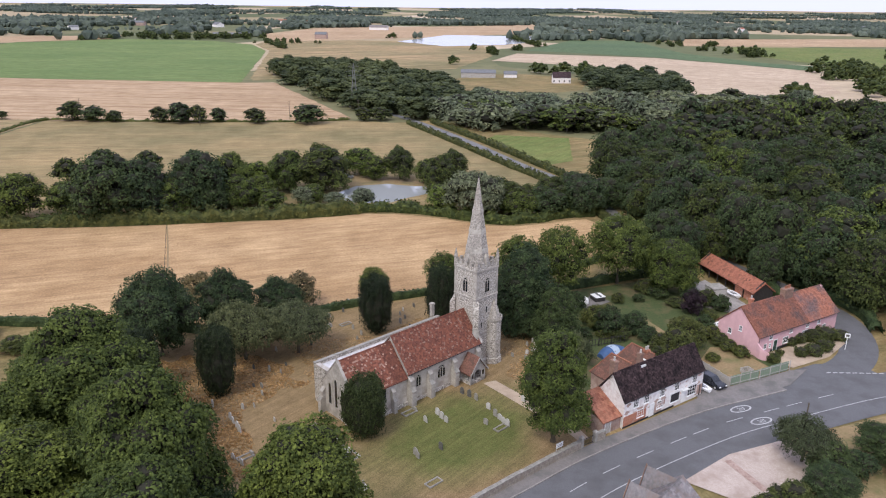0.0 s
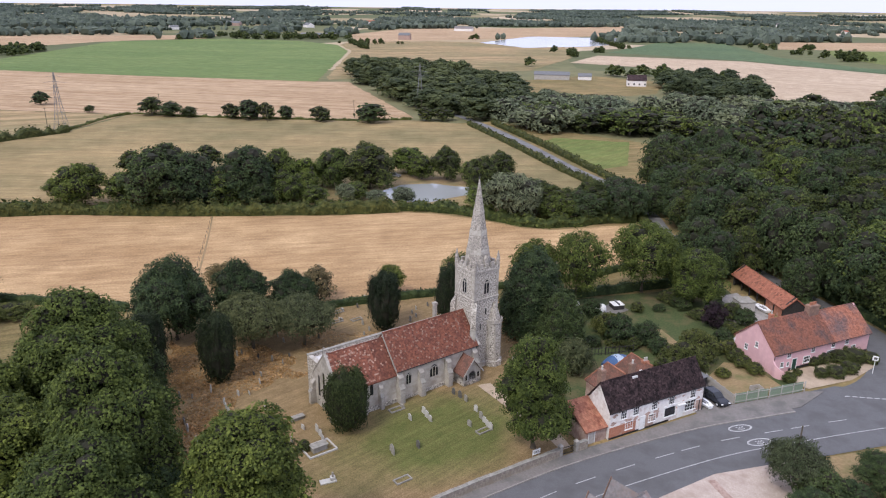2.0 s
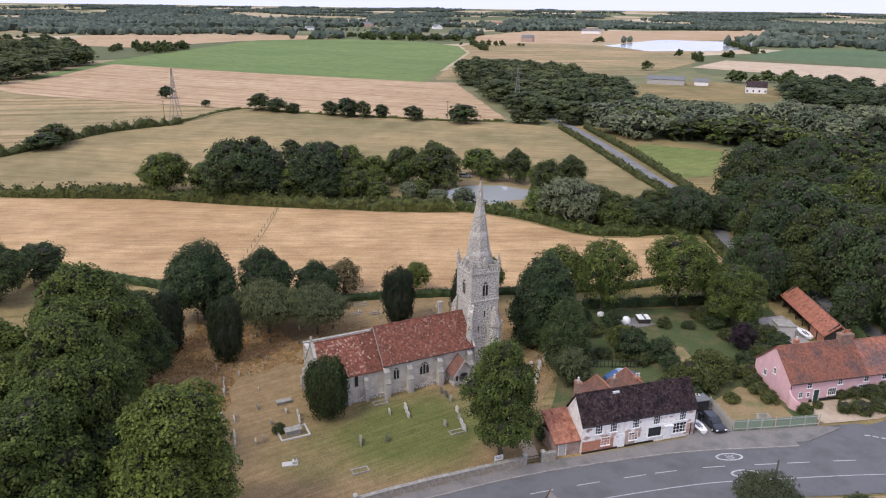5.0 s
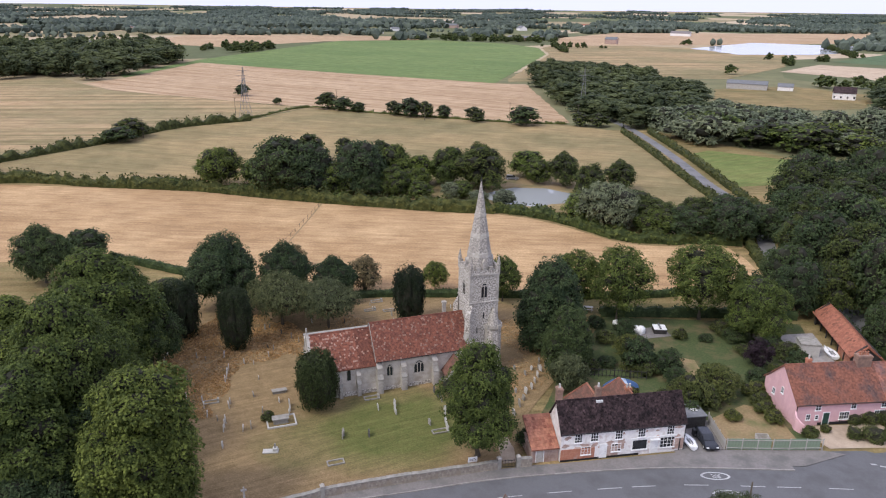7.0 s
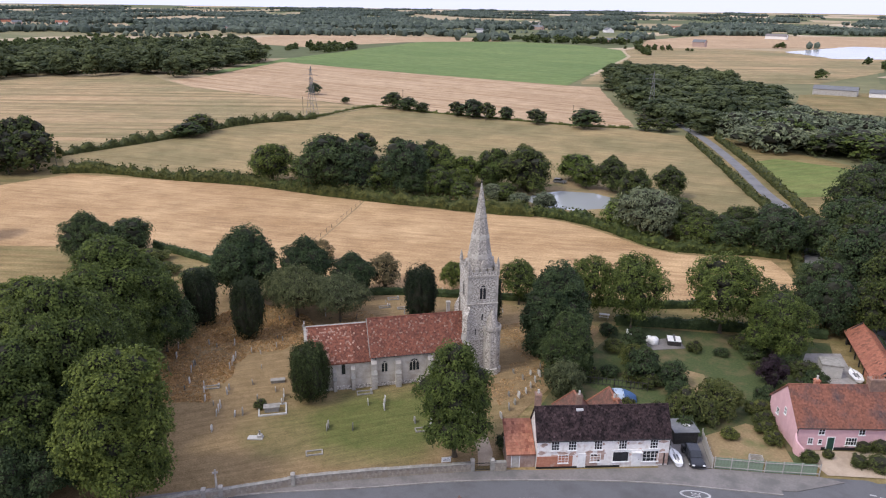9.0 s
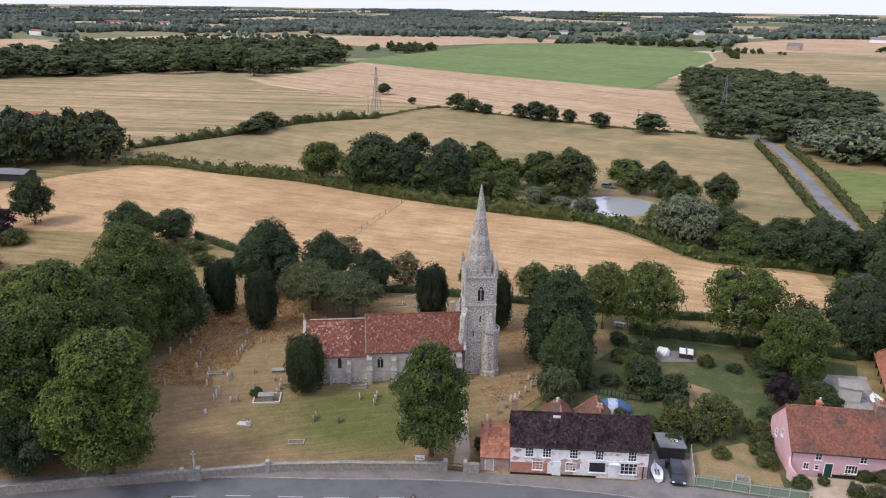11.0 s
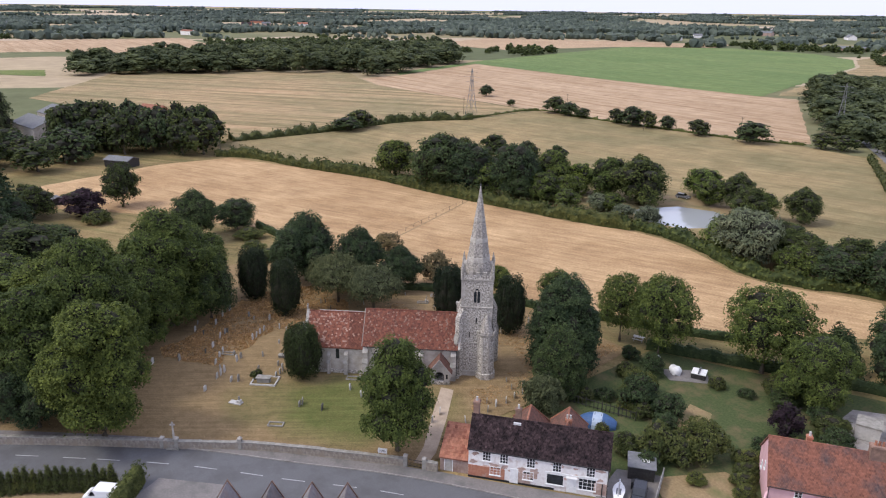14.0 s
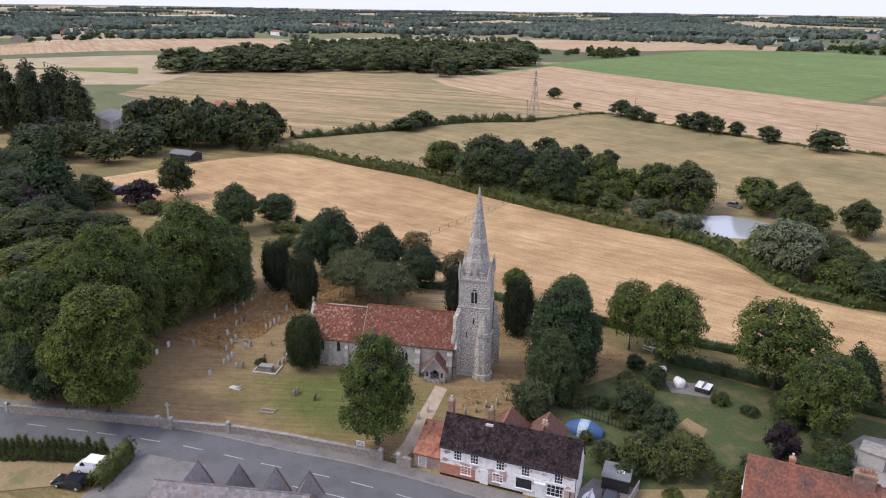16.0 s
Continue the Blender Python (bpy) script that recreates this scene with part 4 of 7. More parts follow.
    return [(cx + r * math.cos(2 * math.pi * (k + 0.5) / n), cy + r * math.sin(2 * math.pi * (k + 0.5) / n), z) for k in range(n)]


# spire: courses of stone with paler bands, a slight taper
Z0, Z1, R0 = 16.5, 30.35, 2.15
spire = part("spire", prism(ring(R0 * 0.985, Z0), (0, 0, 0.01)), M["spire_stone"], church, "tall octagonal stone spire with pale bands")
spire.matrix_basis = pose(TX, 0, 0)
courses = 42
for k in range(courses):
    z0, z1 = Z0 + (Z1 - Z0) * k / courses, Z0 + (Z1 - Z0) * (k + 1) / courses
    r0, r1 = R0 * (1 - k / courses) + 0.07, R0 * (1 - (k + 1) / courses) + 0.07
    band = k in (7, 8, 16, 17, 26)
    o = 0.05 if band else rng.uniform(-0.012, 0.012)
    bm = tube([(0, 0, z0), (0, 0, z1 - 0.02), (0, 0, z1)], [r0 + o, r1 + o + 0.01, r1 + o - 0.03], 8)
    part("band" if band else "course", bm, M["ashlar"] if band else M["spire_stone"], spire)
part("finial", tube([(0, 0, Z1), (0, 0, Z1 + 0.15), (0, 0, Z1 + 0.3), (0, 0, Z1 + 0.75)], [0.1, 0.17, 0.06, 0.02], 6), M["iron"], spire, "small weather vane finial")
for turn in (0, 90, 180, 270):
    l = part("spire_light", prism([(-0.28, -2.28, 17.2), (0.28, -2.28, 17.2), (0.28, -2.28, 18.1), (0, -2.28, 18.6), (-0.28, -2.28, 18.1)], (0, 0.8, 0)), M["ashlar"], spire)
    l.matrix_basis = pose(0, 0, 0, 0, 0, turn)

# stair turret
turret = part("stair_turret", tube([(4.25, -2.4, -0.1), (4.25, -2.4, 0.9), (4.25, -2.4, 1.0), (4.25, -2.4, 7.4)], [1.65, 1.65, 1.42, 1.36], 8), M["flint"], church, "octagonal flint stair turret")
part("turret_cornice", tube([(4.25, -2.4, 7.3), (4.25, -2.4, 7.55)], [1.45, 1.55], 8), M["ashlar"], turret)
for k in range(8):
    a = 2 * math.pi * (k + 0.5) / 8
    q = part("turret_merlon", box(-0.34, 0.34, -0.1, 0.1, 7.55, 8.05), M["ashlar"], turret)
    q.matrix_basis = pose(4.25 + 1.38 * math.cos(a), -2.4 + 1.38 * math.sin(a), 0, 0, 0, math.degrees(a) + 90)
part("turret_cap", tube([(4.25, -2.62, 7.5), (4.25, -2.62, 9.2), (4.25, -2.6, 10.9)], [1.18, 0.7, 0.08], 8), M["spire_stone"], turret, "conical stone turret cap")
for k in range(8):
    a = 2 * math.pi * k / 8 + math.pi / 8
    for j in range(13):
        z = 1.2 + j * 0.48
        q = part("quoin", box(-0.2 if j % 2 else -0.13, 0.2 if j % 2 else 0.13, -0.03, 0.06, z, z + 0.44), M["ashlar"], turret)
        q.matrix_basis = pose(4.25 + 1.36 * math.cos(a), -2.4 + 1.36 * math.sin(a), 0, 0, 0, math.degrees(a) + 90)

# south porch: timber and plaster on a low wall
porch = part("porch", box(-4.4, -1.1, -6.0, -NH, -0.1, 0.55), M["flint"], church, "timber-framed south porch with a tiled roof")
PX, PW, PE, PR = -2.75, 1.62, 2.35, 4.45
for s in (-1, 1):
    part("porch_roof", prism([(PX + s * (PW + 0.35), -6.35, PE - 0.4), (PX, -6.35, PR), (PX, -6.35, PR - 0.2), (PX + s * (PW + 0.35), -6.35, PE - 0.6)], (0, 6.35 - NH + 0.3, 0)), M["porch_tile"], porch, "red clay tile porch roof")
    for i in range(6):
        y = -5.85 + i * 0.4
        part("baluster", box(PX + s * PW - 0.05, PX + s * PW + 0.05, y - 0.05, y + 0.05, 0.55, PE - 0.3), M["timber"], porch)
    part("sill_rail", box(PX + s * PW - 0.08, PX + s * PW + 0.08, -6.0, -NH, 0.55, 0.68), M["timber"], porch)
    part("wall_plate", box(PX + s * PW - 0.08, PX + s * PW + 0.08, -6.0, -NH, PE - 0.35, PE - 0.18), M["timber"], porch)
    part("bargeboard", prism([(PX + s * (PW + 0.4), -6.42, PE - 0.45), (PX, -6.42, PR + 0.03), (PX, -6.42, PR - 0.24), (PX + s * (PW + 0.3), -6.42, PE - 0.65)], (0, 0.08, 0)), M["timber"], porch, "pale carved bargeboard")
    part("porch_window", box(PX + s * 1.15 - 0.16, PX + s * 1.15 + 0.16, -6.03, -5.99, 1.0, 1.8), M["dark_glass"], porch)
bm = bmesh.new()
inner = [(-0.75, 0.0)] + [(-0.75 * math.cos(math.pi * k / 12), 1.25 + 0.95 * math.sin(math.pi * k / 12) ** 0.85) for k in range(13)] + [(0.75, 0.0)]
outer = [(-PW, 0.0), (-PW, PE - 0.3)] + [(0, PR - 0.25)] * 1 + [(PW, PE - 0.3), (PW, 0.0)]
loop = [(PX + x, -6.0, z) for x, z in inner] + [(PX + x, -6.0, z) for x, z in outer[::-1]]
part("porch_front", prism(loop, (0, 0.14, 0)), M["timber"], porch, "pale timber gable with a pointed doorway")
part("church_door", box(PX - 0.7, PX + 0.7, -NH - 0.05, -NH + 0.02, 0, 2.2), M["dark_timber"], porch, "dark oak church door")


# ---- houses ----
def sash(parent, m, w, h, cols=2, rows=2, frame_mat=None):
    """A small window: frame, bars, sill and dark panes. Local x across, z up, outside towards -y."""
    win = new("window", None)
    win.parent, win.matrix_basis = parent, m
    f = 0.07
    fm = frame_mat or M["white_paint"]
    bm = box(-w / 2, w / 2, -0.06, 0.04, 0, f)
    for b in ((-w / 2, w / 2, h - f, h), (-w / 2, -w / 2 + f, f, h - f), (w / 2 - f, w / 2, f, h - f)):
        box(b[0], b[1], -0.06, 0.04, b[2], b[3], bm)
    part("window_frame", bm, fm, win)
    for i in range(1, cols):
        x = -w / 2 + w * i / cols
        part("glazing_bar", box(x - 0.025, x + 0.025, -0.045, -0.005, f, h - f), fm, win)
    for j in range(1, rows):
        z = h * j / rows
        part("glazing_bar", box(-w / 2 + f, w / 2 - f, -0.044, -0.006, z - 0.02, z + 0.02), fm, win)
    part("pane", box(-w / 2 + f, w / 2 - f, -0.02, 0.03, f, h - f), M["dark_glass"], win)
    part("window_sill", box(-w / 2 - 0.06, w / 2 + 0.06, -0.14, 0.02, -0.07, 0), fm, win)
    return win


def chimney(parent, x, y, z0, z1, w, d, mat, pots=2, white=True):
    c = part("chimney", box(x - w / 2, x + w / 2, y - d / 2, y + d / 2, z0, z1, box(x - w / 2 - 0.07, x + w / 2 + 0.07, y - d / 2 - 0.07, y + d / 2 + 0.07, z1 - 0.3, z1 - 0.1)), mat, parent, "brick chimney stack")
    for i in range(pots):
        px = x + (i - (pots - 1) / 2) * 0.4
        part("chimney_pot", tube([(px, y, z1), (px, y, z1 + 0.35), (px, y, z1 + 0.5)], [0.15, 0.12, 0.15], 8), M["stone_white"] if white else M["orange_tile"], c)
    return c


def door(parent, m, w, h, mat):
    d = part("door", box(-w / 2, w / 2, -0.05, 0.03, 0, h), mat, parent)
    d.matrix_basis = m
    part("door_frame", box(-w / 2 - 0.09, -w / 2, -0.07, 0.03, 0, h + 0.09, box(w / 2, w / 2 + 0.09, -0.07, 0.03, 0, h + 0.09, box(-w / 2, w / 2, -0.07, 0.03, h, h + 0.09))), M["white_paint"], d)
    part("door_handle", tube([(w / 2 - 0.12, -0.08, h * 0.48), (w / 2 - 0.12, -0.05, h * 0.48)], [0.035, 0.035], 6), M["iron"], d)
    return d


def house_shell(h, length, depth, eave, ridge, mat, front=0.0, gable_w=True, gable_e=True):
    """Four solid walls with gables, under a thing at the front corner; x along the front, y to the back."""
    y0, y1 = 0.0, depth
    part("wall_front", box(0, length, y0, y0 + 0.3, -0.1, eave), mat, h)
    part("wall_back", box(0, length, y1 - 0.3, y1, -0.1, eave), mat, h)
    for x in (0, length - 0.3):
        part("wall_gable", prism([(x, y0 + 0.3, -0.1), (x, y1 - 0.3, -0.1), (x, y1 - 0.3, eave), (x, depth / 2, ridge - 0.15), (x, y0 + 0.3, eave)], (0.3, 0, 0)), mat, h)


def house_roof(h, x0, x1, depth, eave, ridge, mats, over=0.22, tile=(0.45, 0.4), pale=0.03, seed=1, y0=0.0, tiles_back=True):
    mid = y0 + depth / 2
    k = (ridge - eave) / (depth / 2)
    for s in (-1, 1):
        ye, ze = mid + s * (depth / 2 + over), eave - over * k
        r = part("roof", prism([(x0, ye, ze), (x0, mid, ridge), (x0, mid, ridge - 0.2), (x0, ye, ze - 0.2)], (x1 - x0, 0, 0)), mats[0], h, "tiled roof slope")
        if s < 0 or tiles_back:
            tile_slope("tiles", r, x0, x1, ye, ze, mid, ridge, mats, tile[0], tile[1], pale, seed + s, sag=0.0)
    n = int((x1 - x0) / 0.45)
    for i in range(n):
        part("ridge_tile", tube([(x0 + (x1 - x0) * i / n, mid, ridge - 0.01), (x0 + (x1 - x0) * (i + 0.95) / n, mid, ridge - 0.01)], [0.13, 0.125], 6), mats[0], h)


# white cottage on the street
wc = thing("white_cottage", pose(17.75, 81.5, 0, 0, 0, 44.1), "whitewashed cottage with peeling brick and dark tile roof", "house")
WL, WD, WE, WR = 17.0, 4.9, 4.25, 7.5
house_shell(wc, WL, WD, WE, WR, M["white_wall"])
house_roof(wc, -0.15, WL + 0.15, WD, WE, WR, (M["dark_tile"], M["dark_tile"]), 0.14, (0.24, 0.22), seed=21)
# bare and painted brick at the foot of the front
part("brick_plinth", box(0.02, 4.6, -0.035, 0.005, 0.25, 1.75), M["brick"], wc, "bare red brick where the wash has gone")
part("brick_patch", box(5.9, 7.8, -0.03, 0.005, 0.25, 1.7), M["brick_worn"], wc, "half-bare brick")
part("brick_patch", box(7.7, 8.6, -0.028, 0.005, 1.1, 2.6), M["brick_worn"], wc, "half-bare brick")
part("brick_patch", box(15.4, 16.9, -0.03, 0.005, 0.3, 1.9), M["brick_worn"], wc, "half-bare brick")
part("tar_foot", box(0, 10.7, -0.045, 0.005, -0.05, 0.24), M["black_paint"], wc, "black tarred foot of the wall")
rng = random.Random(4)
for i in range(46):
    x, z = rng.uniform(0.2, 16.6), rng.choice([rng.uniform(1.7, 2.6), rng.uniform(1.6, 2.3), rng.uniform(3.3, 4.0)])
    n = 9
    r = rng.uniform(0.15, 0.5)
    pts = [(x + r * rng.uniform(0.6, 1.5) * math.cos(2 * math.pi * k / n), -0.012, z + 0.6 * r * rng.uniform(0.5, 1.2) * math.sin(2 * math.pi * k / n)) for k in range(n)]
    part("peeled_patch", prism(pts, (0, 0.02, 0)), M["brick_worn"], wc)
for x in (2.3, 4.45, 7.75, 10.9, 14.9):
    sash(wc, pose(x, 0, 2.6), 1.05, 1.3, 3, 3)
sash(wc, pose(3.4, 0, 0.75), 1.35, 1.2, 3, 3)
sash(wc, pose(7.5, 0, 0.8), 1.35, 1.2, 3, 3)
sash(wc, pose(10.75, 0, 0.75), 2.1, 1.5, 1, 1)
sash(wc, pose(14.6, 0, 0.7), 2.1, 1.6, 4, 3)
door(wc, pose(5.75, 0, 0.05), 0.85, 1.95, M["white_paint"])
door(wc, pose(12.75, 0, 0.05), 0.95, 2.0, M["white_paint"])
part("door_hood", box(12.1, 13.4, -0.45, 0, 2.15, 2.25), M["white_paint"], wc)
part("shop_fascia", box(9.5, 15.8, -0.07, 0, 2.32, 2.5), M["white_paint"], wc)
part("porch_post", box(16.3, 16.42, -0.1, 0, 0, 1.9), M["black_paint"], wc)
chimney(wc, 0.35, WD / 2 + 0.4, 6.2, 9.2, 0.7, 0.9, M["brick_dark"], 1)
chimney(wc, 5.6, WD / 2 + 0.35, 6.6, 8.9, 0.7, 0.6, M["brick_dark"], 1)
part("lead_flashing", box(5.15, 6.05, WD / 2 - 0.5, WD / 2 - 0.15, 7.0, 7.25), M["lead"], wc)
part("gutter", tube([(0, -0.2, WE - 0.22), (WL, -0.2, WE - 0.22)], [0.06, 0.06], 6), M["iron"], wc)
part("downpipe", tube([(16.95, -0.08, WE - 0.3), (16.95, -0.08, 0)], [0.045, 0.045], 6), M["iron"], wc)
# lean-to and rear wings
lean = thing("brick_outhouse", wc.matrix_basis @ pose(-3.7, 0.4, 0), "small brick outhouse with orange pantile roof against the cottage", "outhouse")
part("wall", box(0, 3.6, 0, 0.3, -0.1, 2.15), M["brick_worn"], lean)
part("wall", box(0, 0.3, 0.3, 4.3, -0.1, 2.15), M["brick_worn"], lean)
part("wall", box(0.3, 3.6, 4.0, 4.3, -0.1, 3.6), M["brick_worn"], lean)
r = part("roof", prism([(-0.1, -0.25, 2.05), (-0.1, 4.4, 4.35), (-0.1, 4.4, 4.15), (-0.1, -0.25, 1.85)], (3.72, 0, 0)), M["orange_tile"], lean, "orange pantile roof")
tile_slope("tiles", r, -0.1, 3.6, -0.25, 2.05, 4.4, 4.35, (M["orange_tile"], M["church_tile"]), 0.36, 0.42, 0.1, 8)
door(lean, pose(1.1, 0, 0), 0.95, 1.85, M["timber"])
for i, (x, y, w, d, rd) in enumerate(((4.2, WD + 0.1, 4.6, 5.4, 6.0), (9.2, WD + 0.1, 4.6, 6.0, 6.1))):
    wing = thing("rear_wing", wc.matrix_basis @ pose(x + w, y, 0, 0, 0, 90), "rear cottage wing with hipped orange tile roof", "outhouse", "rear wings")
    house_shell(wing, d, w, 2.9, 3.0, M["brick_worn"])
    bm = prism([(-0.2, -0.2, 2.75), (d + 0.2, -0.2, 2.75), (d + 0.2, w + 0.2, 2.75), (-0.2, w + 0.2, 2.75)], (0, 0, 0.1))
    v = [bm.verts.new(p) for p in ((-0.2, -0.2, 2.85), (d + 0.2, -0.2, 2.85), (d + 0.2, w + 0.2, 2.85), (-0.2, w + 0.2, 2.85), (-0.2, w / 2, rd), (d - 1.6, w / 2, rd))]
    for f in ((0, 1, 5, 4), (2, 3, 4, 5), (1, 2, 5), (3, 0, 4)):
        bm.faces.new([v[k] for k in f])
    bmesh.ops.recalc_face_normals(bm, faces=bm.faces)
    hip = part("roof", bm, M["porch_tile"], wing, "hipped orange tile roof")
    part("ridge", tube([(-0.1, w / 2, rd), (d - 1.6, w / 2, rd)], [0.13, 0.13], 6), M["orange_tile"], hip)
    for sy in (-0.2, w + 0.2):
        part("ridge", tube([(d - 1.6, w / 2, rd), (d + 0.2, sy, 2.85)], [0.12, 0.12], 6), M["orange_tile"], hip)
chimney(wc, 11.6, WD + 1.6, 4.5, 6.2, 0.8, 0.7, M["brick"], 2)
part("skylight", box(10.3, 11.2, WD + 0.6, WD + 1.3, 5.0, 5.08), M["white_paint"], wc)

# pink house
pk = thing("pink_house", pose(41.0, 107.9, 0, 0, 0, 40.5), "long pink-washed house with a weathered red tile roof", "house")
PL, PD, PE2, PR2 = 21.8, 8.1, 3.75, 7.55
house_shell(pk, PL, PD, PE2, PR2, M["pink_wall"])
house_roof(pk, -0.15, 13.2, PD, PE2, PR2, (M["pink_tile"], M["dark_tile"]), 0.3, (0.26, 0.24), seed=31, pale=0.0)
house_roof(pk, 13.2, PL + 0.15, PD, PE2 + 0.0, PR2 - 0.25, (M["pink_tile"], M["dark_tile"]), 0.3, (0.26, 0.24), seed=34, pale=0.0)
part("tar_foot", box(3.6, PL, -0.03, 0.0, -0.05, 0.42), M["black_paint"], pk, "black tarred foot of the wall")
for x in (3.3, 8.6, 13.2, 16.4):
    sash(pk, pose(x, 0, 2.35), 0.85, 0.95, 2, 2)
sash(pk, pose(2.0, 0, 0.9), 0.7, 0.95, 2, 2)
sash(pk, pose(3.3, 0, 0.9), 0.55, 0.75, 1, 2)
sash(pk, pose(7.4, 0, 0.75), 1.5, 1.2, 4, 2)
sash(pk, pose(12.7, 0, 0.75), 1.5, 1.2, 4, 2)
sash(pk, pose(18.2, 0, 0.8), 1.1, 1.1, 3, 2)
sash(pk, pose(0, 3.6, 3.2, 0, 0, -90), 0.6, 1.0, 2, 2)
sash(pk, pose(0, 5.6, 2.0, 0, 0, -90), 0.7, 1.0, 2, 2)
door(pk, pose(4.7, 0, 0), 0.9, 1.95, M["green_paint"])
chimney(pk, 11.6, PD / 2 - 0.2, 6.2, 8.7, 2.1, 1.1, M["brick_dark"], 4, False)
chimney(pk, 4.6, PD / 2 + 1.6, 5.0, 7.5, 0.6, 0.6, M["brick"], 1)
part("gutter", tube([(0, -0.36, PE2 - 0.3), (PL, -0.36, PE2 - 0.3)], [0.06, 0.06], 6), M["iron"], pk)
part("downpipe", tube([(0.1, -0.1, PE2 - 0.3), (0.1, -0.1, 0)], [0.05, 0.05], 6), M["iron"], pk)
# curved pink garden wall beside the corner
gwall = smooth_line([(0, 0), (-0.3, -0.9), (0.1, -1.8), (0.9, -2.5)], 0.4)
bm = bmesh.new()
rows = []
for i, p in enumerate(gwall):
    d = (gwall[min(i + 1, len(gwall) - 1)] - gwall[max(i - 1, 0)]).normalized()
    n = Vector((-d.y, d.x, 0)) * 0.12
    h = 2.5 - 1.7 * i / len(gwall)
    rows.append([bm.verts.new(q) for q in (p - n, p - n + Vector((0, 0, h)), p + n + Vector((0, 0, h)), p + n)])
for a, b2 in zip(rows, rows[1:]):
    for k in range(3):
        bm.faces.new((a[k], a[k + 1], b2[k + 1], b2[k]))
bm.faces.new(rows[0]), bm.faces.new(rows[-1][::-1])
bmesh.ops.recalc_face_normals(bm, faces=bm.faces)
solo("garden_wall", bm, M["pink_wall"], pk.matrix_basis, "curved pink-washed garden wall beside the house", "wall")

# open-fronted barn
barn = thing("cart_barn", pose(45.6, 131.6, 0, 0, 0, 114.8), "long open-fronted cart barn with an orange tile roof", "barn")
part("wall_back", box(0, 18, -4.3, -4.0, 0, 2.8), M["dark_timber"], barn)
for x in (0, 17.7):
    part("wall_end", prism([(x, -4.0, 0), (x, 0, 0), (x, 0, 2.6), (x, -2.0, 4.4), (x, -4.0, 2.8)], (0.3, 0, 0)), M["dark_timber"], barn)
for i in range(7):
    part("post", box(0.3 + i * 2.85, 0.5 + i * 2.85, -0.2, 0, 0, 2.6), M["dark_timber"], barn)
house_roof(barn, -0.3, 18.3, 4.4, 2.5, 4.2, (M["barn_tile"], M["orange_tile"]), 0.35, seed=41, pale=0.15, y0=-4.3)
part("infill_wall", box(0.4, 6.0, -0.4, -0.15, 0, 2.5), M["brick"], barn)

# slate-roofed house across the street, its dormers towards the church
sl = thing("slate_house", pose(15.9, 47.1, 0, 0, 0, 57), "grey slate roofed house with pointed dormers", "house")
house_shell(sl, 17.5, 6.6, 3.3, 5.8, M["brick_worn"])
house_roof(sl, -0.2, 17.7, 6.6, 3.3, 5.9, (M["slate"], M["slate"]), 0.3, seed=51)
for x in (3.2, 8.1, 12.5, 16.4):
    d = part("dormer", prism([(x - 1.6, 6.9, 3.3), (x + 1.6, 6.9, 3.3), (x, 6.9, 6.1)], (0, -3.5, 0)), M["slate"], sl, "pointed slate dormer gable")
    for s in (-1, 1):
        part("bargeboard", prism([(x + s * 1.75, 6.98, 3.2), (x, 6.98, 6.3), (x, 6.98, 5.95), (x + s * 1.5, 6.98, 3.2)], (0, 0.1, 0)), M["brick_dark"], d)

# small house behind the trees on the street
eh = thing("plain_house", pose(-52.0, 26.0, 0, 0, 0, 25), "plain rendered house with a slate roof", "house")
house_shell(eh, 7, 6, 4.6, 6.2, M["render_old"])
house_roof(eh, -0.2, 7.2, 6, 4.6, 6.4, (M["slate"], M["slate"]), 0.3, seed=61)


def far_building(name, x, y, turn, l, d, eave, ridge, wall, roof, label, windows=0):
    h = thing(name, pose(x, y, 0, 0, 0, turn), label, "building", "distant buildings")
    house_shell(h, l, d, eave, ridge, wall)
    for s in (-1, 1):
        k = (ridge - eave) / (d / 2)
        part("roof", prism([(-0.3, d / 2 + s * (d / 2 + 0.3), eave - 0.3 * k), (-0.3, d / 2, ridge), (-0.3, d / 2, ridge - 0.2), (-0.3, d / 2 + s * (d / 2 + 0.3), eave - 0.3 * k - 0.2)], (l + 0.6, 0, 0)), roof, h)
    for i in range(windows):
        w = part("window", box(0.8 + i * (l - 1.6) / max(1, windows - 1) - 0.5, 0.8 + i * (l - 1.6) / max(1, windows - 1) + 0.5, -0.05, 0.02, 1.0, 2.2), M["dark_glass"], h)
    return h


far_building("farmhouse", -6, 540, 10, 13, 7, 4.5, 8, M["white_wall"], M["dark_tile"], "white farmhouse with dark roof among trees", 4)
far_building("farm_shed", -78, 563, 8, 27, 12, 4, 6, M["timber"], M["roof_felt"], "grey corrugated farm shed")
far_building("farm_shed", -45, 572, 8, 10, 8, 3, 5, M["white_wall"], M["roof_felt"], "small pale farm outbuilding with grey roof")
far_building("barn_west", -318, 58, 15, 26, 15, 5.0, 8.0, M["timber"], M["roof_felt"], "grey-roofed farm barn among trees")
far_building("barn_west", -288, 46, 15, 26, 15, 5.0, 8.0, M["timber"], M["roof_felt"], "grey-roofed farm barn among trees")
far_building("red_roof_house", -300, 100, 30, 14, 8, 5, 8, M["brick"], M["orange_tile"], "red-roofed house among trees")
far_building("field_cabin", -196, 70, 40, 10, 6, 2.6, 3.6, M["dark_timber"], M["roof_felt"], "dark timber cabin beside the field")
far_building("garden_shed", -150, 48, 20, 4, 3, 2.0, 2.5, M["dark_timber"], M["roof_felt"], "small black garden shed")
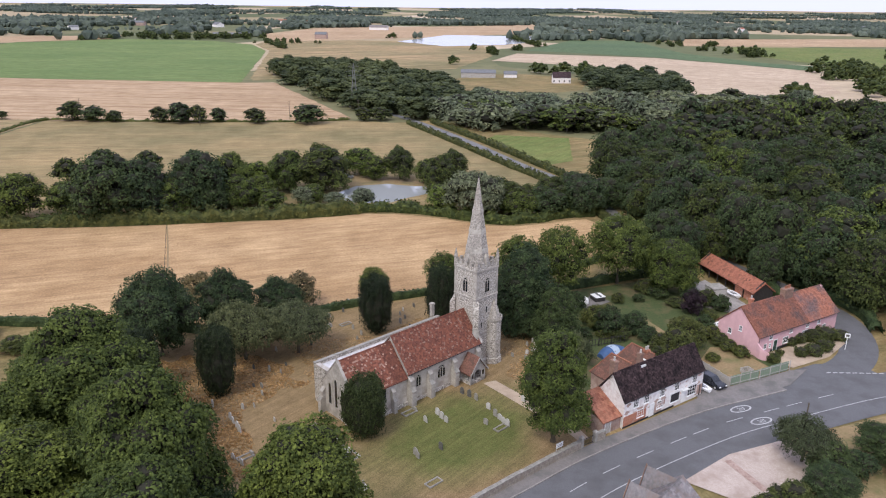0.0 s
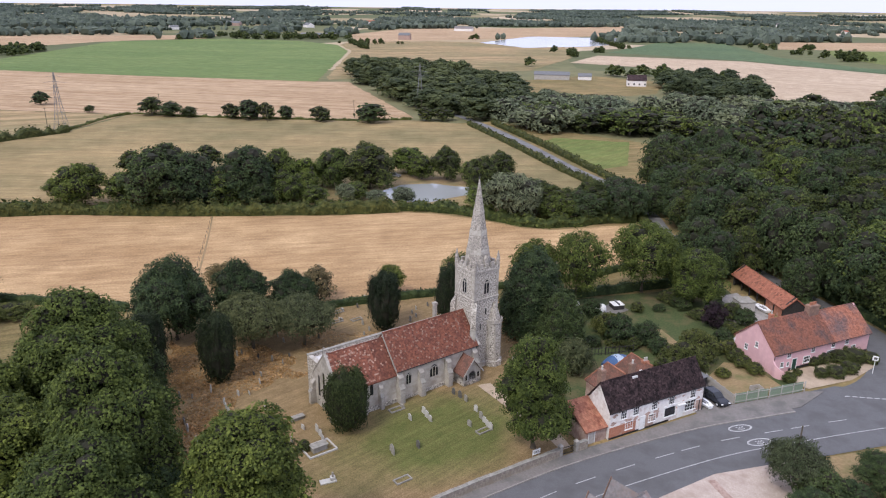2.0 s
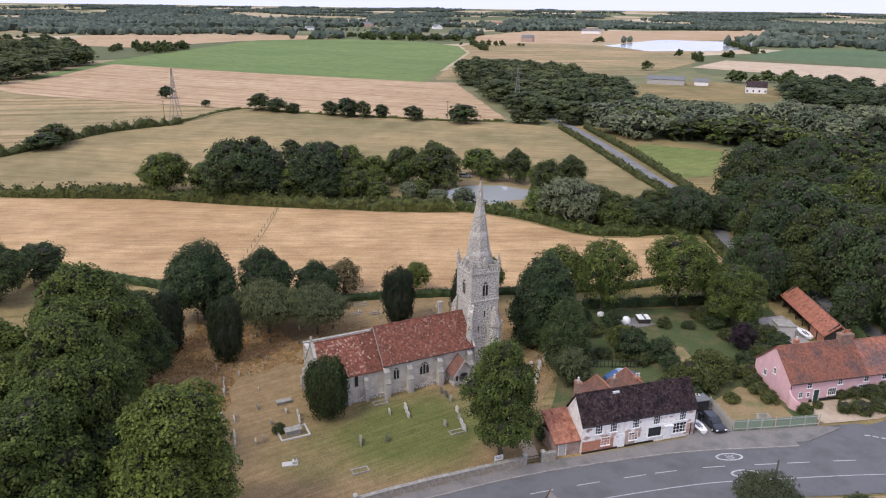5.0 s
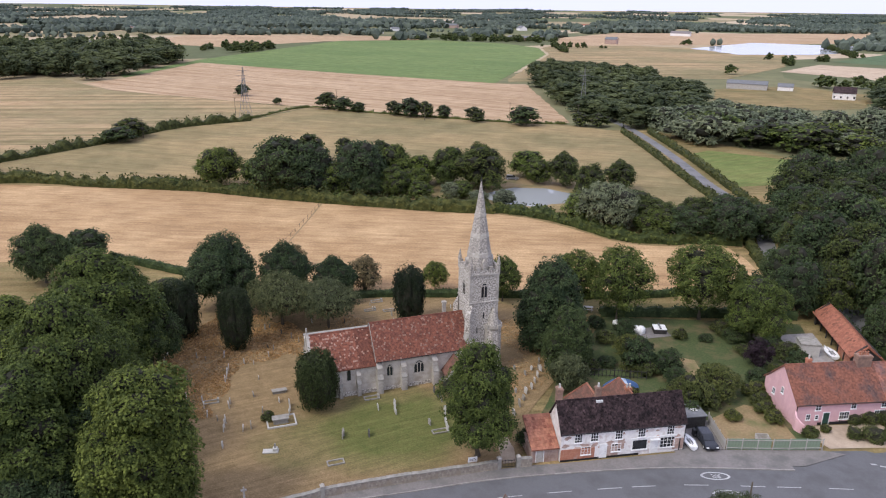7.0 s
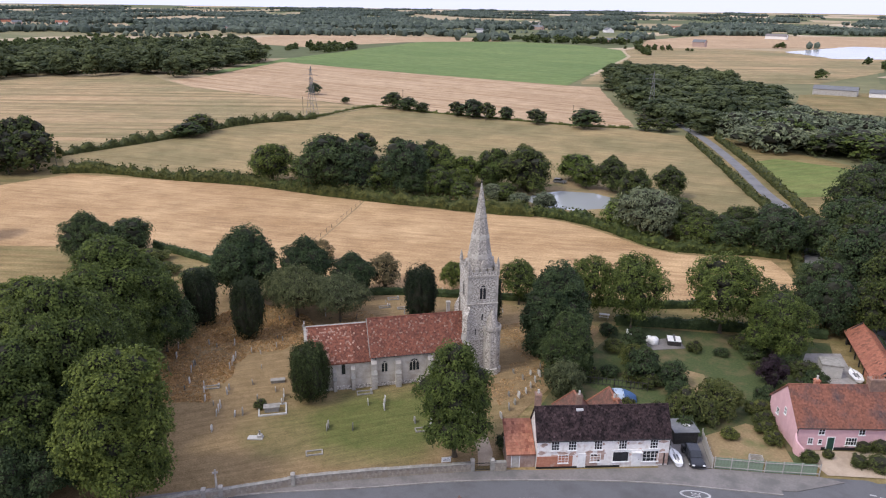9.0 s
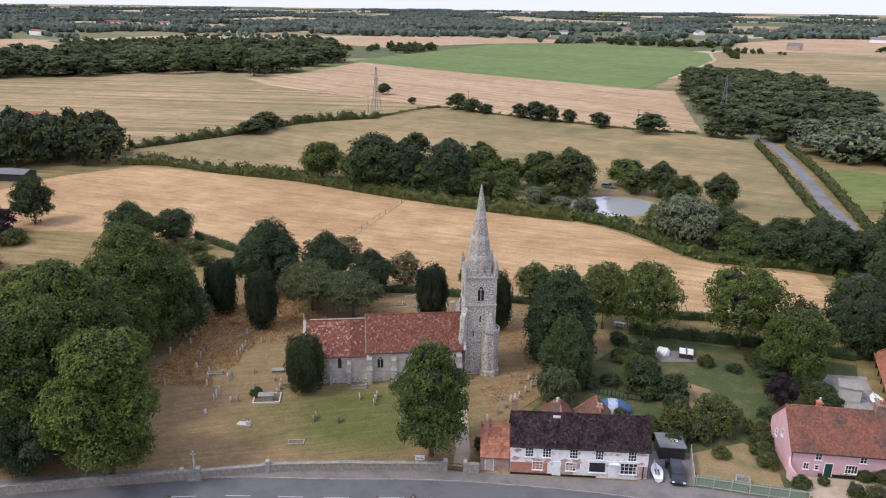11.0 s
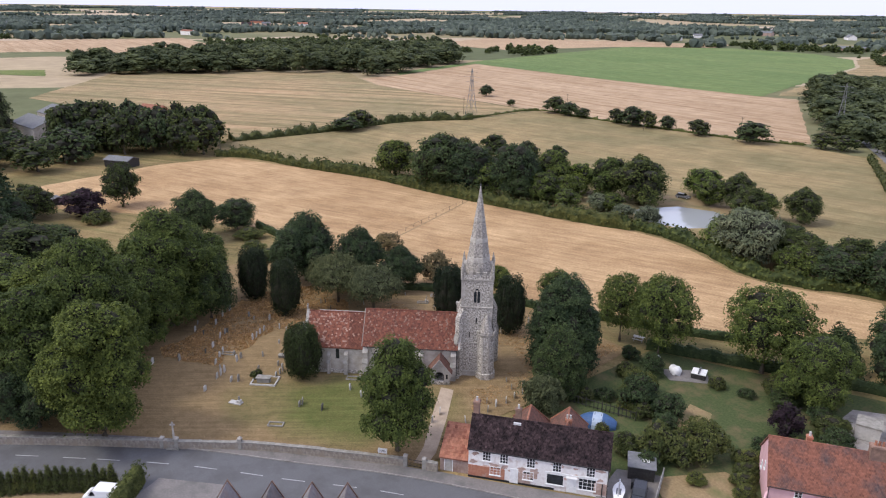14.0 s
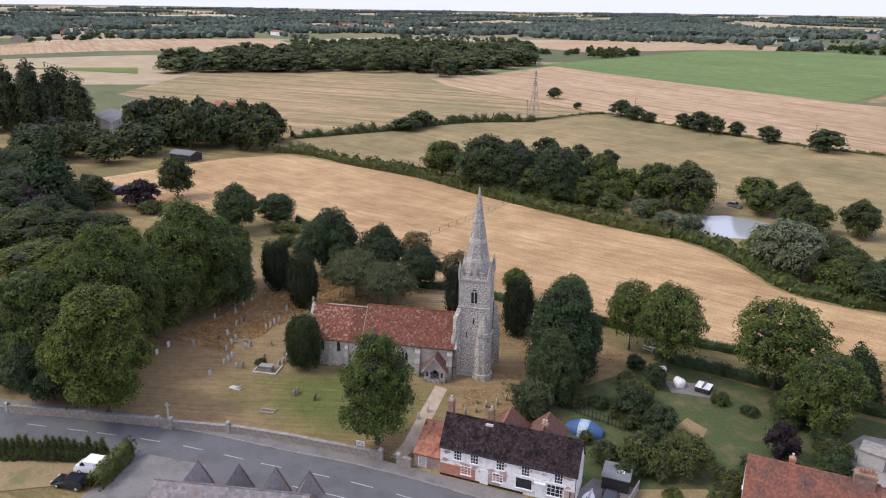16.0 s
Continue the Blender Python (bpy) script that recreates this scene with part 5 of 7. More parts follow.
far_building("hall_far", -560, 1100, 5, 60, 20, 4, 7, M["brick_dark"], M["roof_felt"], "long pale farm building far off")
far_building("shed_far", -850, 520, 30, 40, 18, 5, 8, M["timber"], M["roof_felt"], "pale-roofed barn beyond the wood")


# villages and glasshouses towards the skyline
house_rng = random.Random(71)
for i in range(46):
    dist, head = house_rng.uniform(1150, 2500), radians(house_rng.uniform(-58, 96))
    if abs(math.sin(head) * dist - 185) < 130 and dist < 1500:
        continue
    wall, roof = house_rng.choice([("white_wall", "roof_felt"), ("white_wall", "orange_tile"), ("brick", "dark_tile"), ("white_wall", "slate"), ("brick_worn", "roof_felt")])
    far_building("far_house", 40 - dist * math.sin(head), dist * math.cos(head), house_rng.uniform(0, 180), house_rng.uniform(12, 44), house_rng.uniform(9, 16), house_rng.uniform(5, 7), house_rng.uniform(8, 11), M[wall], M[roof], "pale house of a far village among trees")


# ---- trees ----
def lobes_of(rng, h, r, base, n, shape):
    """Ellipsoid boughs (centre, radii) that make up an uneven crown between base and h."""
    mid, half = (h + base) / 2, (h - base) / 2
    tall = h - base
    if shape == "column":
        # upright shoots side by side, spreading a little towards a flat top
        out = [((0, 0, base + tall * 0.24), (r * 0.8, r * 0.8, tall * 0.26)), ((0, 0, base + tall * 0.42), (r * 0.86, r * 0.86, tall * 0.36)), ((0, 0, base + tall * 0.64), (r * 0.82, r * 0.82, tall * 0.32))]
        for i in range(n):
            a = 2.4 * i + rng.uniform(-0.2, 0.2)
            k = rng.uniform(0.45, 0.72)
            top = rng.uniform(0.88, 1.0) - 0.12 * k
            out.append(((r * k * math.cos(a), r * k * math.sin(a), base + tall * (top - 0.36)), (r * rng.uniform(0.22, 0.34), r * rng.uniform(0.22, 0.34), tall * 0.36)))
        return out
    if shape == "cone":
        out = [((0, 0, base + tall * k), (r * w, r * w, tall * 0.17)) for k, w in ((0.15, 0.8), (0.32, 0.78), (0.5, 0.64), (0.68, 0.46), (0.85, 0.26))]
        for i in range(n):
            a, k = rng.uniform(0, 6.28), rng.uniform(0.08, 0.75)
            w = 0.75 * (1 - k)
            out.append(((r * w * math.cos(a), r * w * math.sin(a), base + tall * k), (r * 0.34, r * 0.34, tall * 0.1)))
        return out
    if shape == "egg":
        # dense and even, widest below the middle, drawn up to a blunt point
        out = [((0, 0, base + tall * 0.36), (r * 0.8, r * 0.8, tall * 0.36)), ((0, 0, base + tall * 0.62), (r * 0.56, r * 0.56, tall * 0.33))]
        for i in range(n):
            a = 2.4 * i + rng.uniform(-0.4, 0.4)
            k = 0.06 + 0.84 * (i + 0.5) / n
            w = math.sin(math.pi * (0.1 + 0.9 * k) ** 0.72) ** 0.75
            out.append(((r * 0.68 * w * math.cos(a), r * 0.68 * w * math.sin(a), base + tall * (k * 0.92)), (r * rng.uniform(0.24, 0.34),) * 2 + (tall * rng.uniform(0.08, 0.12),)))
        return out
    out = [((0, 0, mid - half * 0.05), (r * 0.6, r * 0.6, half * 0.72))]
    for i in range(n):
        a = 2.4 * i + rng.uniform(-0.5, 0.5)
        u = -0.85 + 1.75 * (i + 0.5) / n + rng.uniform(-0.1, 0.1)
        # a dome, widest a little below its middle
        w = math.sqrt(max(0.03, 1 - min(1, abs(u + 0.15)) ** 2.4)) * rng.uniform(0.72, 1.12)
        q = rng.uniform(0.25, 0.44)
        out.append(((r * 0.66 * w * math.cos(a), r * 0.66 * w * math.sin(a), mid + (half - r * 0.3) * u), (r * q, r * q, r * q * rng.uniform(0.6, 0.82))))
    return out


def unit(v):
    return v / np.linalg.norm(v, axis=-1, keepdims=True)


def crown_mesh(name, lobes, count, size, mat, seed, droop=0.0, core=0.8, ragged=0.12, fine=2):
    """Boughs clad in sprays: each spray is a small drooping umbrella of leaves, light above and with gaps of shade below."""
    rg = np.random.default_rng(seed)
    L = [(np.array(c), np.array(q)) for c, q in lobes]
    per = 22 if count > 5500 else 14 if count > 1500 else 7
    sprays = count // per
    area = np.array([q[0] * q[2] for _, q in L])
    share = rg.choice(len(L), int(sprays * 3.2), p=area / area.sum())
    d = unit(rg.normal(size=(len(share), 3)))
    C, Q = np.array([c for c, _ in L])[share], np.array([q for _, q in L])[share]
    pos = C + d * Q * (1 + rg.uniform(-0.22, ragged * 1.5, (len(share), 1)))
    keep = (d[:, 2] > -0.35) | (rg.uniform(size=len(d)) < 0.45)
    for k, (c, q) in enumerate(L):
        keep &= ~(((((pos - c) / (q * 0.88)) ** 2).sum(1) < 1) & (share != k))
    pos, d, Q = pos[keep][:sprays], d[keep][:sprays], Q[keep][:sprays]
    n = len(pos)
    axis = unit(unit(d / Q) * 0.75 + np.array([0, 0, 0.75 * (1 - droop)]) + rg.normal(size=(n, 3)) * 0.25)
    u = unit(np.cross(axis, rg.normal(size=(n, 3)) + np.array([0, 0, -2.4 * droop])))
    v = np.cross(axis, u)
    wide = size * (3.3 if per > 14 else 2.6 if per > 7 else 1.8) * rg.uniform(0.5, 1.4, (n, 1))
    # the leaves of each spray
    t, rad = rg.uniform(0, 6.283, (n, per)), np.sqrt(rg.uniform(0, 1, (n, per)))
    cu, cv = (rad * np.cos(t))[..., None], (rad * np.sin(t))[..., None] * (1 + 0.9 * droop)
    out = u[:, None] * cu + v[:, None] * cv
    at = pos[:, None] + wide[:, None] * (out - axis[:, None] * (0.75 * rad[..., None] ** 2 + rg.uniform(-0.14, 0.14, (n, per, 1))))
    nrm = unit(axis[:, None] + out * 0.7 + rg.normal(size=(n, per, 3)) * 0.3)
    at, nrm = at.reshape(-1, 3), nrm.reshape(-1, 3)
    n = len(at)
    u = unit(np.cross(nrm, rg.normal(size=(n, 3)) + np.array([0, 0, -2.2 * droop])))
    v = np.cross(nrm, u)
    w = size * rg.uniform(0.45, 1.3, (n, 1))
    su, sv = w * (1 - 0.5 * droop), w * (1 + 0.9 * droop)
    bend = nrm * w * 0.22
    # a leaf tuft: a folded, lopsided diamond
    k = rg.uniform(0.25, 0.75, (n, 1))
    P = np.stack([at - v * sv * 0.6, at + u * su * k - bend, at + v * sv * rg.uniform(0.35, 0.8, (n, 1)) - bend * 0.4, at - u * su * (1 - k) - bend * 1.5], 1).reshape(-1, 3)
    F = np.arange(n * 4).reshape(-1, 4)
    faces = np.concatenate([F[:, [0, 1, 2]], F[:, [0, 2, 3]]]).tolist()
    verts = P.tolist()
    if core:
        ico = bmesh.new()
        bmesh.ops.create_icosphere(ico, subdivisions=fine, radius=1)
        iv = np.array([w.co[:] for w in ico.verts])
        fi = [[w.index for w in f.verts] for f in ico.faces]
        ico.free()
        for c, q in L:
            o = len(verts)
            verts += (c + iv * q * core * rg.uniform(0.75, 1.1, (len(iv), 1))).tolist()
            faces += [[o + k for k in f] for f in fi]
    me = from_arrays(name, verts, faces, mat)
    # the inner mass is coloured dark to stand for shade between the leaves
    me.materials.append(M["crown_shade"])
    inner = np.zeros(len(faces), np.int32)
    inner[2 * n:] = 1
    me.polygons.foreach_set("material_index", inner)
    return me


def trunk_mesh(name, h, base, r, rng, limbs=5, lean=0.3):
    bm = tube([(0, 0, -0.15), (0, 0, 0.4), (rng.uniform(-lean, lean), rng.uniform(-lean, lean), base), (0, 0, h * 0.7)], [r * 1.5, r, r * 0.8, r * 0.2], 8)
    for i in range(limbs):
        a = 2.4 * i
        z = base * rng.uniform(0.75, 1.1) + (h - base) * 0.06 * i
        o = h * 0.22
        tube([(0, 0, z), (o * 0.5 * math.cos(a), o * 0.5 * math.sin(a), z + o * 0.5), (o * math.cos(a), o * math.sin(a), z + o * 1.2)], [r * 0.45, r * 0.3, r * 0.1], 6, bm)
    return mesh_of(name, bm, M["bark"])


KINDS = {}


def tree_kind(key, name, label, mat, h, r, base, n, count, size, shape="round", seed=1, droop=0.0, trunk=0.35, core=0.8, ragged=0.12, category="tree"):
    rng = random.Random(seed)
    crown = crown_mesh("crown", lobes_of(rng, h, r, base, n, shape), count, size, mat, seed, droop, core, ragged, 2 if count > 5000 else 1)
    stem = trunk_mesh("trunk", h, max(base, 0.5) + 0.6, trunk, rng)
    KINDS[key] = (name, label, crown, stem, h, r, category)


def plant(key, x, y, h=None, r=None, turn=None, group="", label=""):
    if key + "f" in KINDS and math.hypot(x - 45, y - 20) > 235:
        key += "f"
    name, text, crown, stem, h0, r0, category = KINDS[key]
    if turn is None:
        turn = (x * 37.1 + y * 17.3) % 360
    sz, sr = (h or h0) / h0, (r or r0) / r0
    t = thing(name, pose(x, y, 0, 0, 0, turn) @ Matrix.Diagonal((sr, sr, sz, 1)), label or text, category, group)
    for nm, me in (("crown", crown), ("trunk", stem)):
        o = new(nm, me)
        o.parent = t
    return t


# near kinds: fine leaves
tree_kind("lime", "lime_tree", "tall full lime tree with dense mid-green leaves", M["leaf_lime"], 22, 6.9, 1.0, 30, 40000, 0.29, seed=2, trunk=0.45, core=0.74, ragged=0.14)
tree_kind("lime_b", "lime_tree", "broad lime tree with heavy drooping foliage", M["leaf_lime"], 22, 8, 0.8, 34, 44000, 0.3, seed=3, trunk=0.5, core=0.74, ragged=0.14)
tree_kind("ash", "ash_tree", "upright ash tree with mid-green leaves", M["leaf_lime"], 16, 4.9, 1.2, 28, 28000, 0.23, seed=4, core=0.74, ragged=0.16)
tree_kind("yew", "yew_tree", "dark green columnar Irish yew", M["leaf_yew"], 10.5, 3.3, 0.1, 22, 15000, 0.22, "column", 5, 0.9, 0.3, 0.84, 0.08)
tree_kind("yew_b", "yew_tree", "rounded clipped dark green yew", M["leaf_yew_light"], 9.2, 3.6, 0.2, 18, 14000, 0.23, "column", 6, 0.8, 0.3, 0.82, 0.1)
tree_kind("round", "maple_tree", "dense round-headed dark green tree", M["leaf_dark"], 13, 6.5, 1.0, 24, 24000, 0.26, seed=7, core=0.76, ragged=0.16)
tree_kind("maple", "maple_tree", "dense round-headed mid-green tree", M["leaf_lime"], 13, 6.5, 0.8, 26, 24000, 0.26, seed=15, core=0.76, ragged=0.16)
tree_kind("spread", "cherry_tree", "low spreading tree with thin drooping grey-green foliage", M["leaf_grey"], 9.5, 7, 2.8, 24, 12000, 0.27, seed=8, droop=0.6, core=0.55, ragged=0.25)
tree_kind("fir", "holm_oak", "dense egg-shaped dark evergreen tree", M["leaf_dark"], 15, 5.4, 0.3, 34, 30000, 0.24, "egg", 9, 0.25, 0.4, 0.86, 0.16)
tree_kind("open", "maple_tree", "open-crowned tree showing its limbs", M["leaf_lime"], 14, 6.2, 2.6, 22, 17000, 0.25, seed=10, core=0.5, ragged=0.28)
# far kinds: coarser sprays
for i, (mat, lab) in enumerate((("leaf_oak", "dark oak in full leaf"), ("leaf_lime", "mid-green broadleaf tree in leaf"), ("leaf_dark", "very dark dense broadleaf tree"), ("leaf_oak", "broad-crowned oak in leaf"), ("leaf_bright", "lighter green broadleaf tree in leaf"))):
    tree_kind("wood%d" % i, "broadleaf_tree", lab, M[mat], 14, 6.5, 0.6, 22, 7600, 0.4, seed=20 + i, core=0.78, ragged=0.2)
    tree_kind("wood%df" % i, "broadleaf_tree", lab, M[mat], 14, 6.5, 0.6, 14, 900, 0.95, seed=20 + i, core=0.86, ragged=0.18)
tree_kind("willowf", "willow_tree", "silvery willow with drooping foliage", M["leaf_willow"], 11, 6.0, 0.4, 14, 800, 1.0, seed=31, droop=0.5, core=0.86)
tree_kind("willow", "willow_tree", "silvery willow with drooping foliage", M["leaf_willow"], 11, 6.0, 0.4, 18, 5400, 0.38, seed=31, droop=0.7, core=0.78)
tree_kind("poplar", "poplar_tree", "tall upright poplar in a farm stand", M["leaf_mid_haze"], 26, 6.0, 2.0, 26, 4200, 0.7, "egg", 40, 0.2, 0.4, 0.78, 0.25)
tree_kind("pine", "pine_tree", "dark spruce with layered boughs", M["leaf_dark"], 18, 5, 0.5, 22, 4800, 0.6, "cone", 32, 0.3, 0.4, 0.7, 0.3)
tree_kind("shrub", "shrub", "dense leafy green garden shrub", M["leaf_hedge"], 3.5, 2.4, 0.05, 14, 3600, 0.2, seed=33, trunk=0.1, category="shrub")
tree_kind("shrub_dark", "shrub", "dark evergreen garden shrub", M["leaf_dark"], 4, 2.6, 0.05, 14, 3600, 0.21, seed=34, trunk=0.1, category="shrub")
tree_kind("apple", "apple_tree", "low garden apple tree in leaf", M["leaf_hedge"], 5, 3.3, 0.6, 14, 5200, 0.21, seed=35, trunk=0.15, core=0.55)
tree_kind("purple", "copper_shrub", "dark purple-leaved shrub in the garden", M["leaf_purple"], 4.8, 2.0, 0.1, 12, 3600, 0.22, seed=36, trunk=0.12, category="shrub")
tree_kind("ball", "clipped_bush", "clipped round green box bush", M["leaf_hedge"], 1.8, 1.2, 0.0, 6, 2600, 0.11, "column", 37, trunk=0.06, core=0.92, ragged=0.02, category="shrub")
tree_kind("thorn", "hawthorn", "bare-tipped brownish hawthorn in the hedge", M["leaf_brown"], 6, 3.2, 0.3, 14, 4200, 0.26, seed=38, core=0.5, ragged=0.3)
tree_kind("grey", "olive_shrub", "grey-green spiky shrub with drooping leaves", M["leaf_grey"], 5.5, 2.7, 0.2, 14, 4200, 0.3, seed=39, droop=0.9, core=0.6, ragged=0.35, category="shrub")

# churchyard
for key, x, y, h, r in (
    ("yew", -40.8, 79.6, 11.2, 3.0), ("yew", -23.6, 105.0, 10.9, 3.2), ("yew", -13.0, 111.0, 11.2, 2.9), ("yew_b", -16.5, 73.2, 9.4, 3.0), ("yew", -51.6, 77.2, 10.8, 3.2),
    ("ash", 8.4, 76.6, 16.9, 4.7), ("spread", -41.5, 90.5, 9.5, 6.4), ("spread", -34.0, 94.5, 8.8, 5.6), ("round", -55.6, 89.4, 15.2, 6.7), ("round", -48.5, 98.6, 12.4, 5.0),
    ("round", -41.5, 104.5, 9.2, 4.4), ("thorn", -40.5, 112.5, 7.6, 3.6), ("open", -28.0, 119.5, 6.9, 3.0), ("thorn", -61, 112, 6, 4),
    ("fir", 2.0, 110.4, 16.6, 6.3), ("fir", 7.9, 104.6, 11.6, 4.2), ("open", 7.8, 126.5, 15.8, 5.8), ("open", -0.5, 126.0, 13.4, 4.6), ("open", -14.5, 123.5, 9.6, 3.8),
    ("open", 19.8, 137.5, 15.6, 7.3), ("maple", 29.8, 135.4, 11.8, 5.8)):
    plant(key, x, y, h, r, group="churchyard trees")
# the great limes at the east end
for key, x, y, h, r in (("lime", -14.2, 44.2, 21.5, 6.6), ("lime_b", -46.6, 60.2, 23.6, 8.4), ("lime_b", -29.8, 45.8, 25.4, 7.2), ("lime", -25.2, 37.5, 21.0, 7.0), ("lime_b", -38.5, 52.5, 18.5, 6.6), ("lime", -40.5, 41, 19.5, 7), ("lime", -50, 48, 19, 7.5), ("round", -21.5, 37, 12, 5.5), ("lime_b", -55, 66, 17, 7), ("round", -46, 67, 13, 5), ("fir", -29.5, 33, 12, 5), ("round", -22, 43, 13, 5.5)):
    plant(key, x, y, h, r, group="great limes")
# gardens
for key, x, y, h, r in (("grey", 10.6, 99.0, 5.6, 2.9), ("shrub_dark", 17, 112, 5.8, 3.0), ("shrub_dark", 21.5, 113.5, 4.4, 2.6), ("shrub", 27.4, 104.6, 6.0, 3.0), ("apple", 30.2, 110.0, 5.6, 3.6), ("purple", 33.0, 124.0, 5.6, 2.2), ("shrub", 36.3, 129.5, 3.3, 2.7),
    ("shrub", 24.5, 102, 3.5, 2), ("shrub_dark", 11.2, 121.6, 4, 2.0), ("apple", 14.6, 114.6, 4.6, 3.0), ("shrub_dark", 38.5, 127, 3.4, 2.2), ("shrub", 34.8, 113.5, 2.6, 2.2), ("shrub", 37.0, 109.5, 2.0, 1.8), ("shrub", 38.6, 107.6, 2.0, 1.6), ("shrub", 36.0, 111.5, 2.2, 1.8),
    ("shrub", 43.3, 106.3, 1.9, 1.3), ("shrub_dark", 12.2, 82.2, 2.6, 1.3), ("shrub", 33.5, 105.0, 1.6, 1.4), 
    ("shrub", 19.5, 126.9, 2.2, 1.5), ("shrub", 19.0, 110.8, 2.6, 1.9), ("shrub_dark", 23.6, 110.5, 3.0, 2.0), ("shrub", 25.5, 107.3, 3.4, 2.2), ("shrub_dark", 28.5, 101.6, 3.0, 1.8), ("shrub_dark", 34.2, 117.5, 3.0, 2.0), ("shrub_dark", 33.5, 131.5, 3.2, 2.2), ("shrub", 25.0, 133.5, 2.6, 2.2), ("shrub", 9.0, 118.0, 2.4, 2.0), ("shrub", 11.2, 107.0, 2.2, 1.6), ("shrub", 36.0, 123.0, 1.8, 1.8), ("shrub_dark", 5.4, 122.4, 2.6, 1.8), ("shrub_dark", 27.5, 131.5, 2.4, 2.4), ("shrub", 30.5, 127.5, 1.8, 2.0), ("shrub_dark", 23.5, 128.5, 1.6, 1.4), ("shrub_dark", 12.8, 109.6, 2.0, 1.7), ("shrub", 16.2, 110.4, 1.6, 1.5), ("shrub_dark", 25.5, 134.5, 2.6, 2.4), ("shrub", 29.5, 106.5, 3.6, 2.4), ("shrub", -20.0, 67.0, 1.5, 1.1)):
    plant(key, x, y, h, r, group="garden plants")
for x, y, h, r in ((45.5, 113.0, 1.5, 1.2), (47.8, 113.8, 1.6, 1.3), (49.6, 115.2, 1.9, 1.6), (52.0, 116.4, 2.2, 1.9), (54.6, 117.2, 2.4, 2.1), (48.4, 109.6, 1.7, 1.2), (50.6, 110.4, 2.1, 1.7), (53.0, 112.6, 2.0, 1.6), (57.0, 117.5, 2.0, 1.6), (44.9, 109.0, 1.2, 0.8)):
    plant("ball", x, y, h, r, group="clipped bushes")
# street corner opposite the cottages
for key, x, y, h, r in (("spread", 40.0, 78.0, 6.0, 4.0), ("shrub_dark", 42.5, 75.5, 5.0, 3.4), ("round", 41.0, 71.0, 4.6, 3.2), ("shrub", 36.0, 67.5, 4.2, 3.0), ("round", 50.5, 80.5, 5.0, 3.6), ("shrub", 33.2, 66.5, 3.0, 2.2), ("shrub_dark", 46, 76.5, 3.6, 2.4), ("shrub", 52, 76, 4, 3)):
    plant(key, x, y, h, r, group="corner shrubs")
# round the ponds
for key, x, y, h, r in (("wood1", -133, 153, 14, 6.8), ("wood2", -110, 157, 19.5, 9.0), ("wood2", -104, 163, 17, 8), ("wood3", -139, 199, 11, 6.3), ("wood2", -92.5, 172.5, 18, 8.4), ("wood1", -88.5, 185, 15.5, 6), ("wood1", -75, 196, 14.5, 6), ("wood0", -65, 199, 15.8, 8.7), ("wood4", -60.5, 222, 10.5, 6.3), ("wood0", -29.5, 201, 13.5, 5.6), ("wood0", -28.8, 224, 10.6, 5.4), ("willow", -17, 183, 13, 8.5), ("wood0", -46, 219, 12, 5.5), ("wood1", -82, 176, 10, 5), ("wood0", -120, 168, 14, 7), ("wood1", -125, 161, 10, 6), ("wood0", -146, 190, 9, 5), ("wood1", -99, 178, 13, 6), ("willow", -108, 172, 8, 4), ("wood0", -8, 190, 9, 6), ("wood2", 3, 187, 9, 6), ("wood2", 13, 190, 11, 6), ("wood4", -26, 186, 8, 5), ("wood1", -4, 184, 8, 5), ("wood1", -98, 167, 11, 5.5), ("wood4", -84, 192, 11, 5), ("wood1", -79, 183, 9, 4.5), ("wood0", -71, 207, 11, 5), ("wood1", -54, 217, 9, 4.5), ("wood0", -118, 178, 11, 5.5), ("wood2", -88, 172, 9, 5), ("wood1", -144, 158, 8, 5), ("wood4", -80, 200, 10, 4.5), ("wood1", -36, 216, 9, 4.5), ("willow", -66, 183, 5.5, 3.6), ("willow", -49, 185, 5.5, 3.6), ("willow", -57, 184, 4.0, 3.4), ("wood1", -64, 186, 6, 4.0), ("wood1", -74, 178, 6, 4), ("wood0", -12, 192, 10, 6), ("wood2", 20, 198, 10, 6), ("wood1", -100, 190, 10, 5), ("wood0", -112, 206, 10, 5), ("wood0", -128, 206, 9, 5)):
    plant(key, x, y, h, r, group="pond trees")
# bushes on the field boundary
for key, x, y, h, r in (("wood0", -227, 304, 9.8, 7), ("wood2", -216, 304, 8, 6), ("wood0", -206, 305, 5.6, 4.6), ("wood0", -184, 308, 8, 5), ("wood2", -174, 309, 10.6, 6.5), ("wood0", -166, 311, 9, 5), ("wood2", -158, 316, 7.4, 4.2), ("wood0", -139.4, 316, 7.8, 6), ("wood2", -115.4, 321, 10, 8.3), ("wood2", -307, 314, 8, 5), ("wood0", -92, 337, 7, 6), ("wood0", -84, 340, 7, 6), ("wood0", -262, 300, 4, 3), ("wood0", -231, 187, 9, 8), ("wood2", -226, 178, 7, 7)):
    plant(key, x, y, h, r, group="field bushes")
# gardens west of the field
for key, x, y, h, r in (("round", -96, 77, 12.6, 5.6), ("wood3", -136.6, 66.5, 13.5, 5.0), ("wood2", -99, 88, 9, 5), ("purple", -131.8, 55.9, 8.5, 5.6), ("shrub", -122, 58, 4, 4), ("shrub", -150, 56, 3, 5), ("shrub", -90, 88, 3, 4), ("shrub", -80, 86, 3, 3), ("purple", -122.5, 29.5, 11, 6), ("pine", -127, 34, 23, 7), ("wood2", -125, 38, 9, 6), ("wood0", -136, 44, 10, 6), ("wood2", -112, 33, 11, 6), ("shrub", -72, 88, 3, 4), ("shrub_dark", -108, 47, 5, 6)):
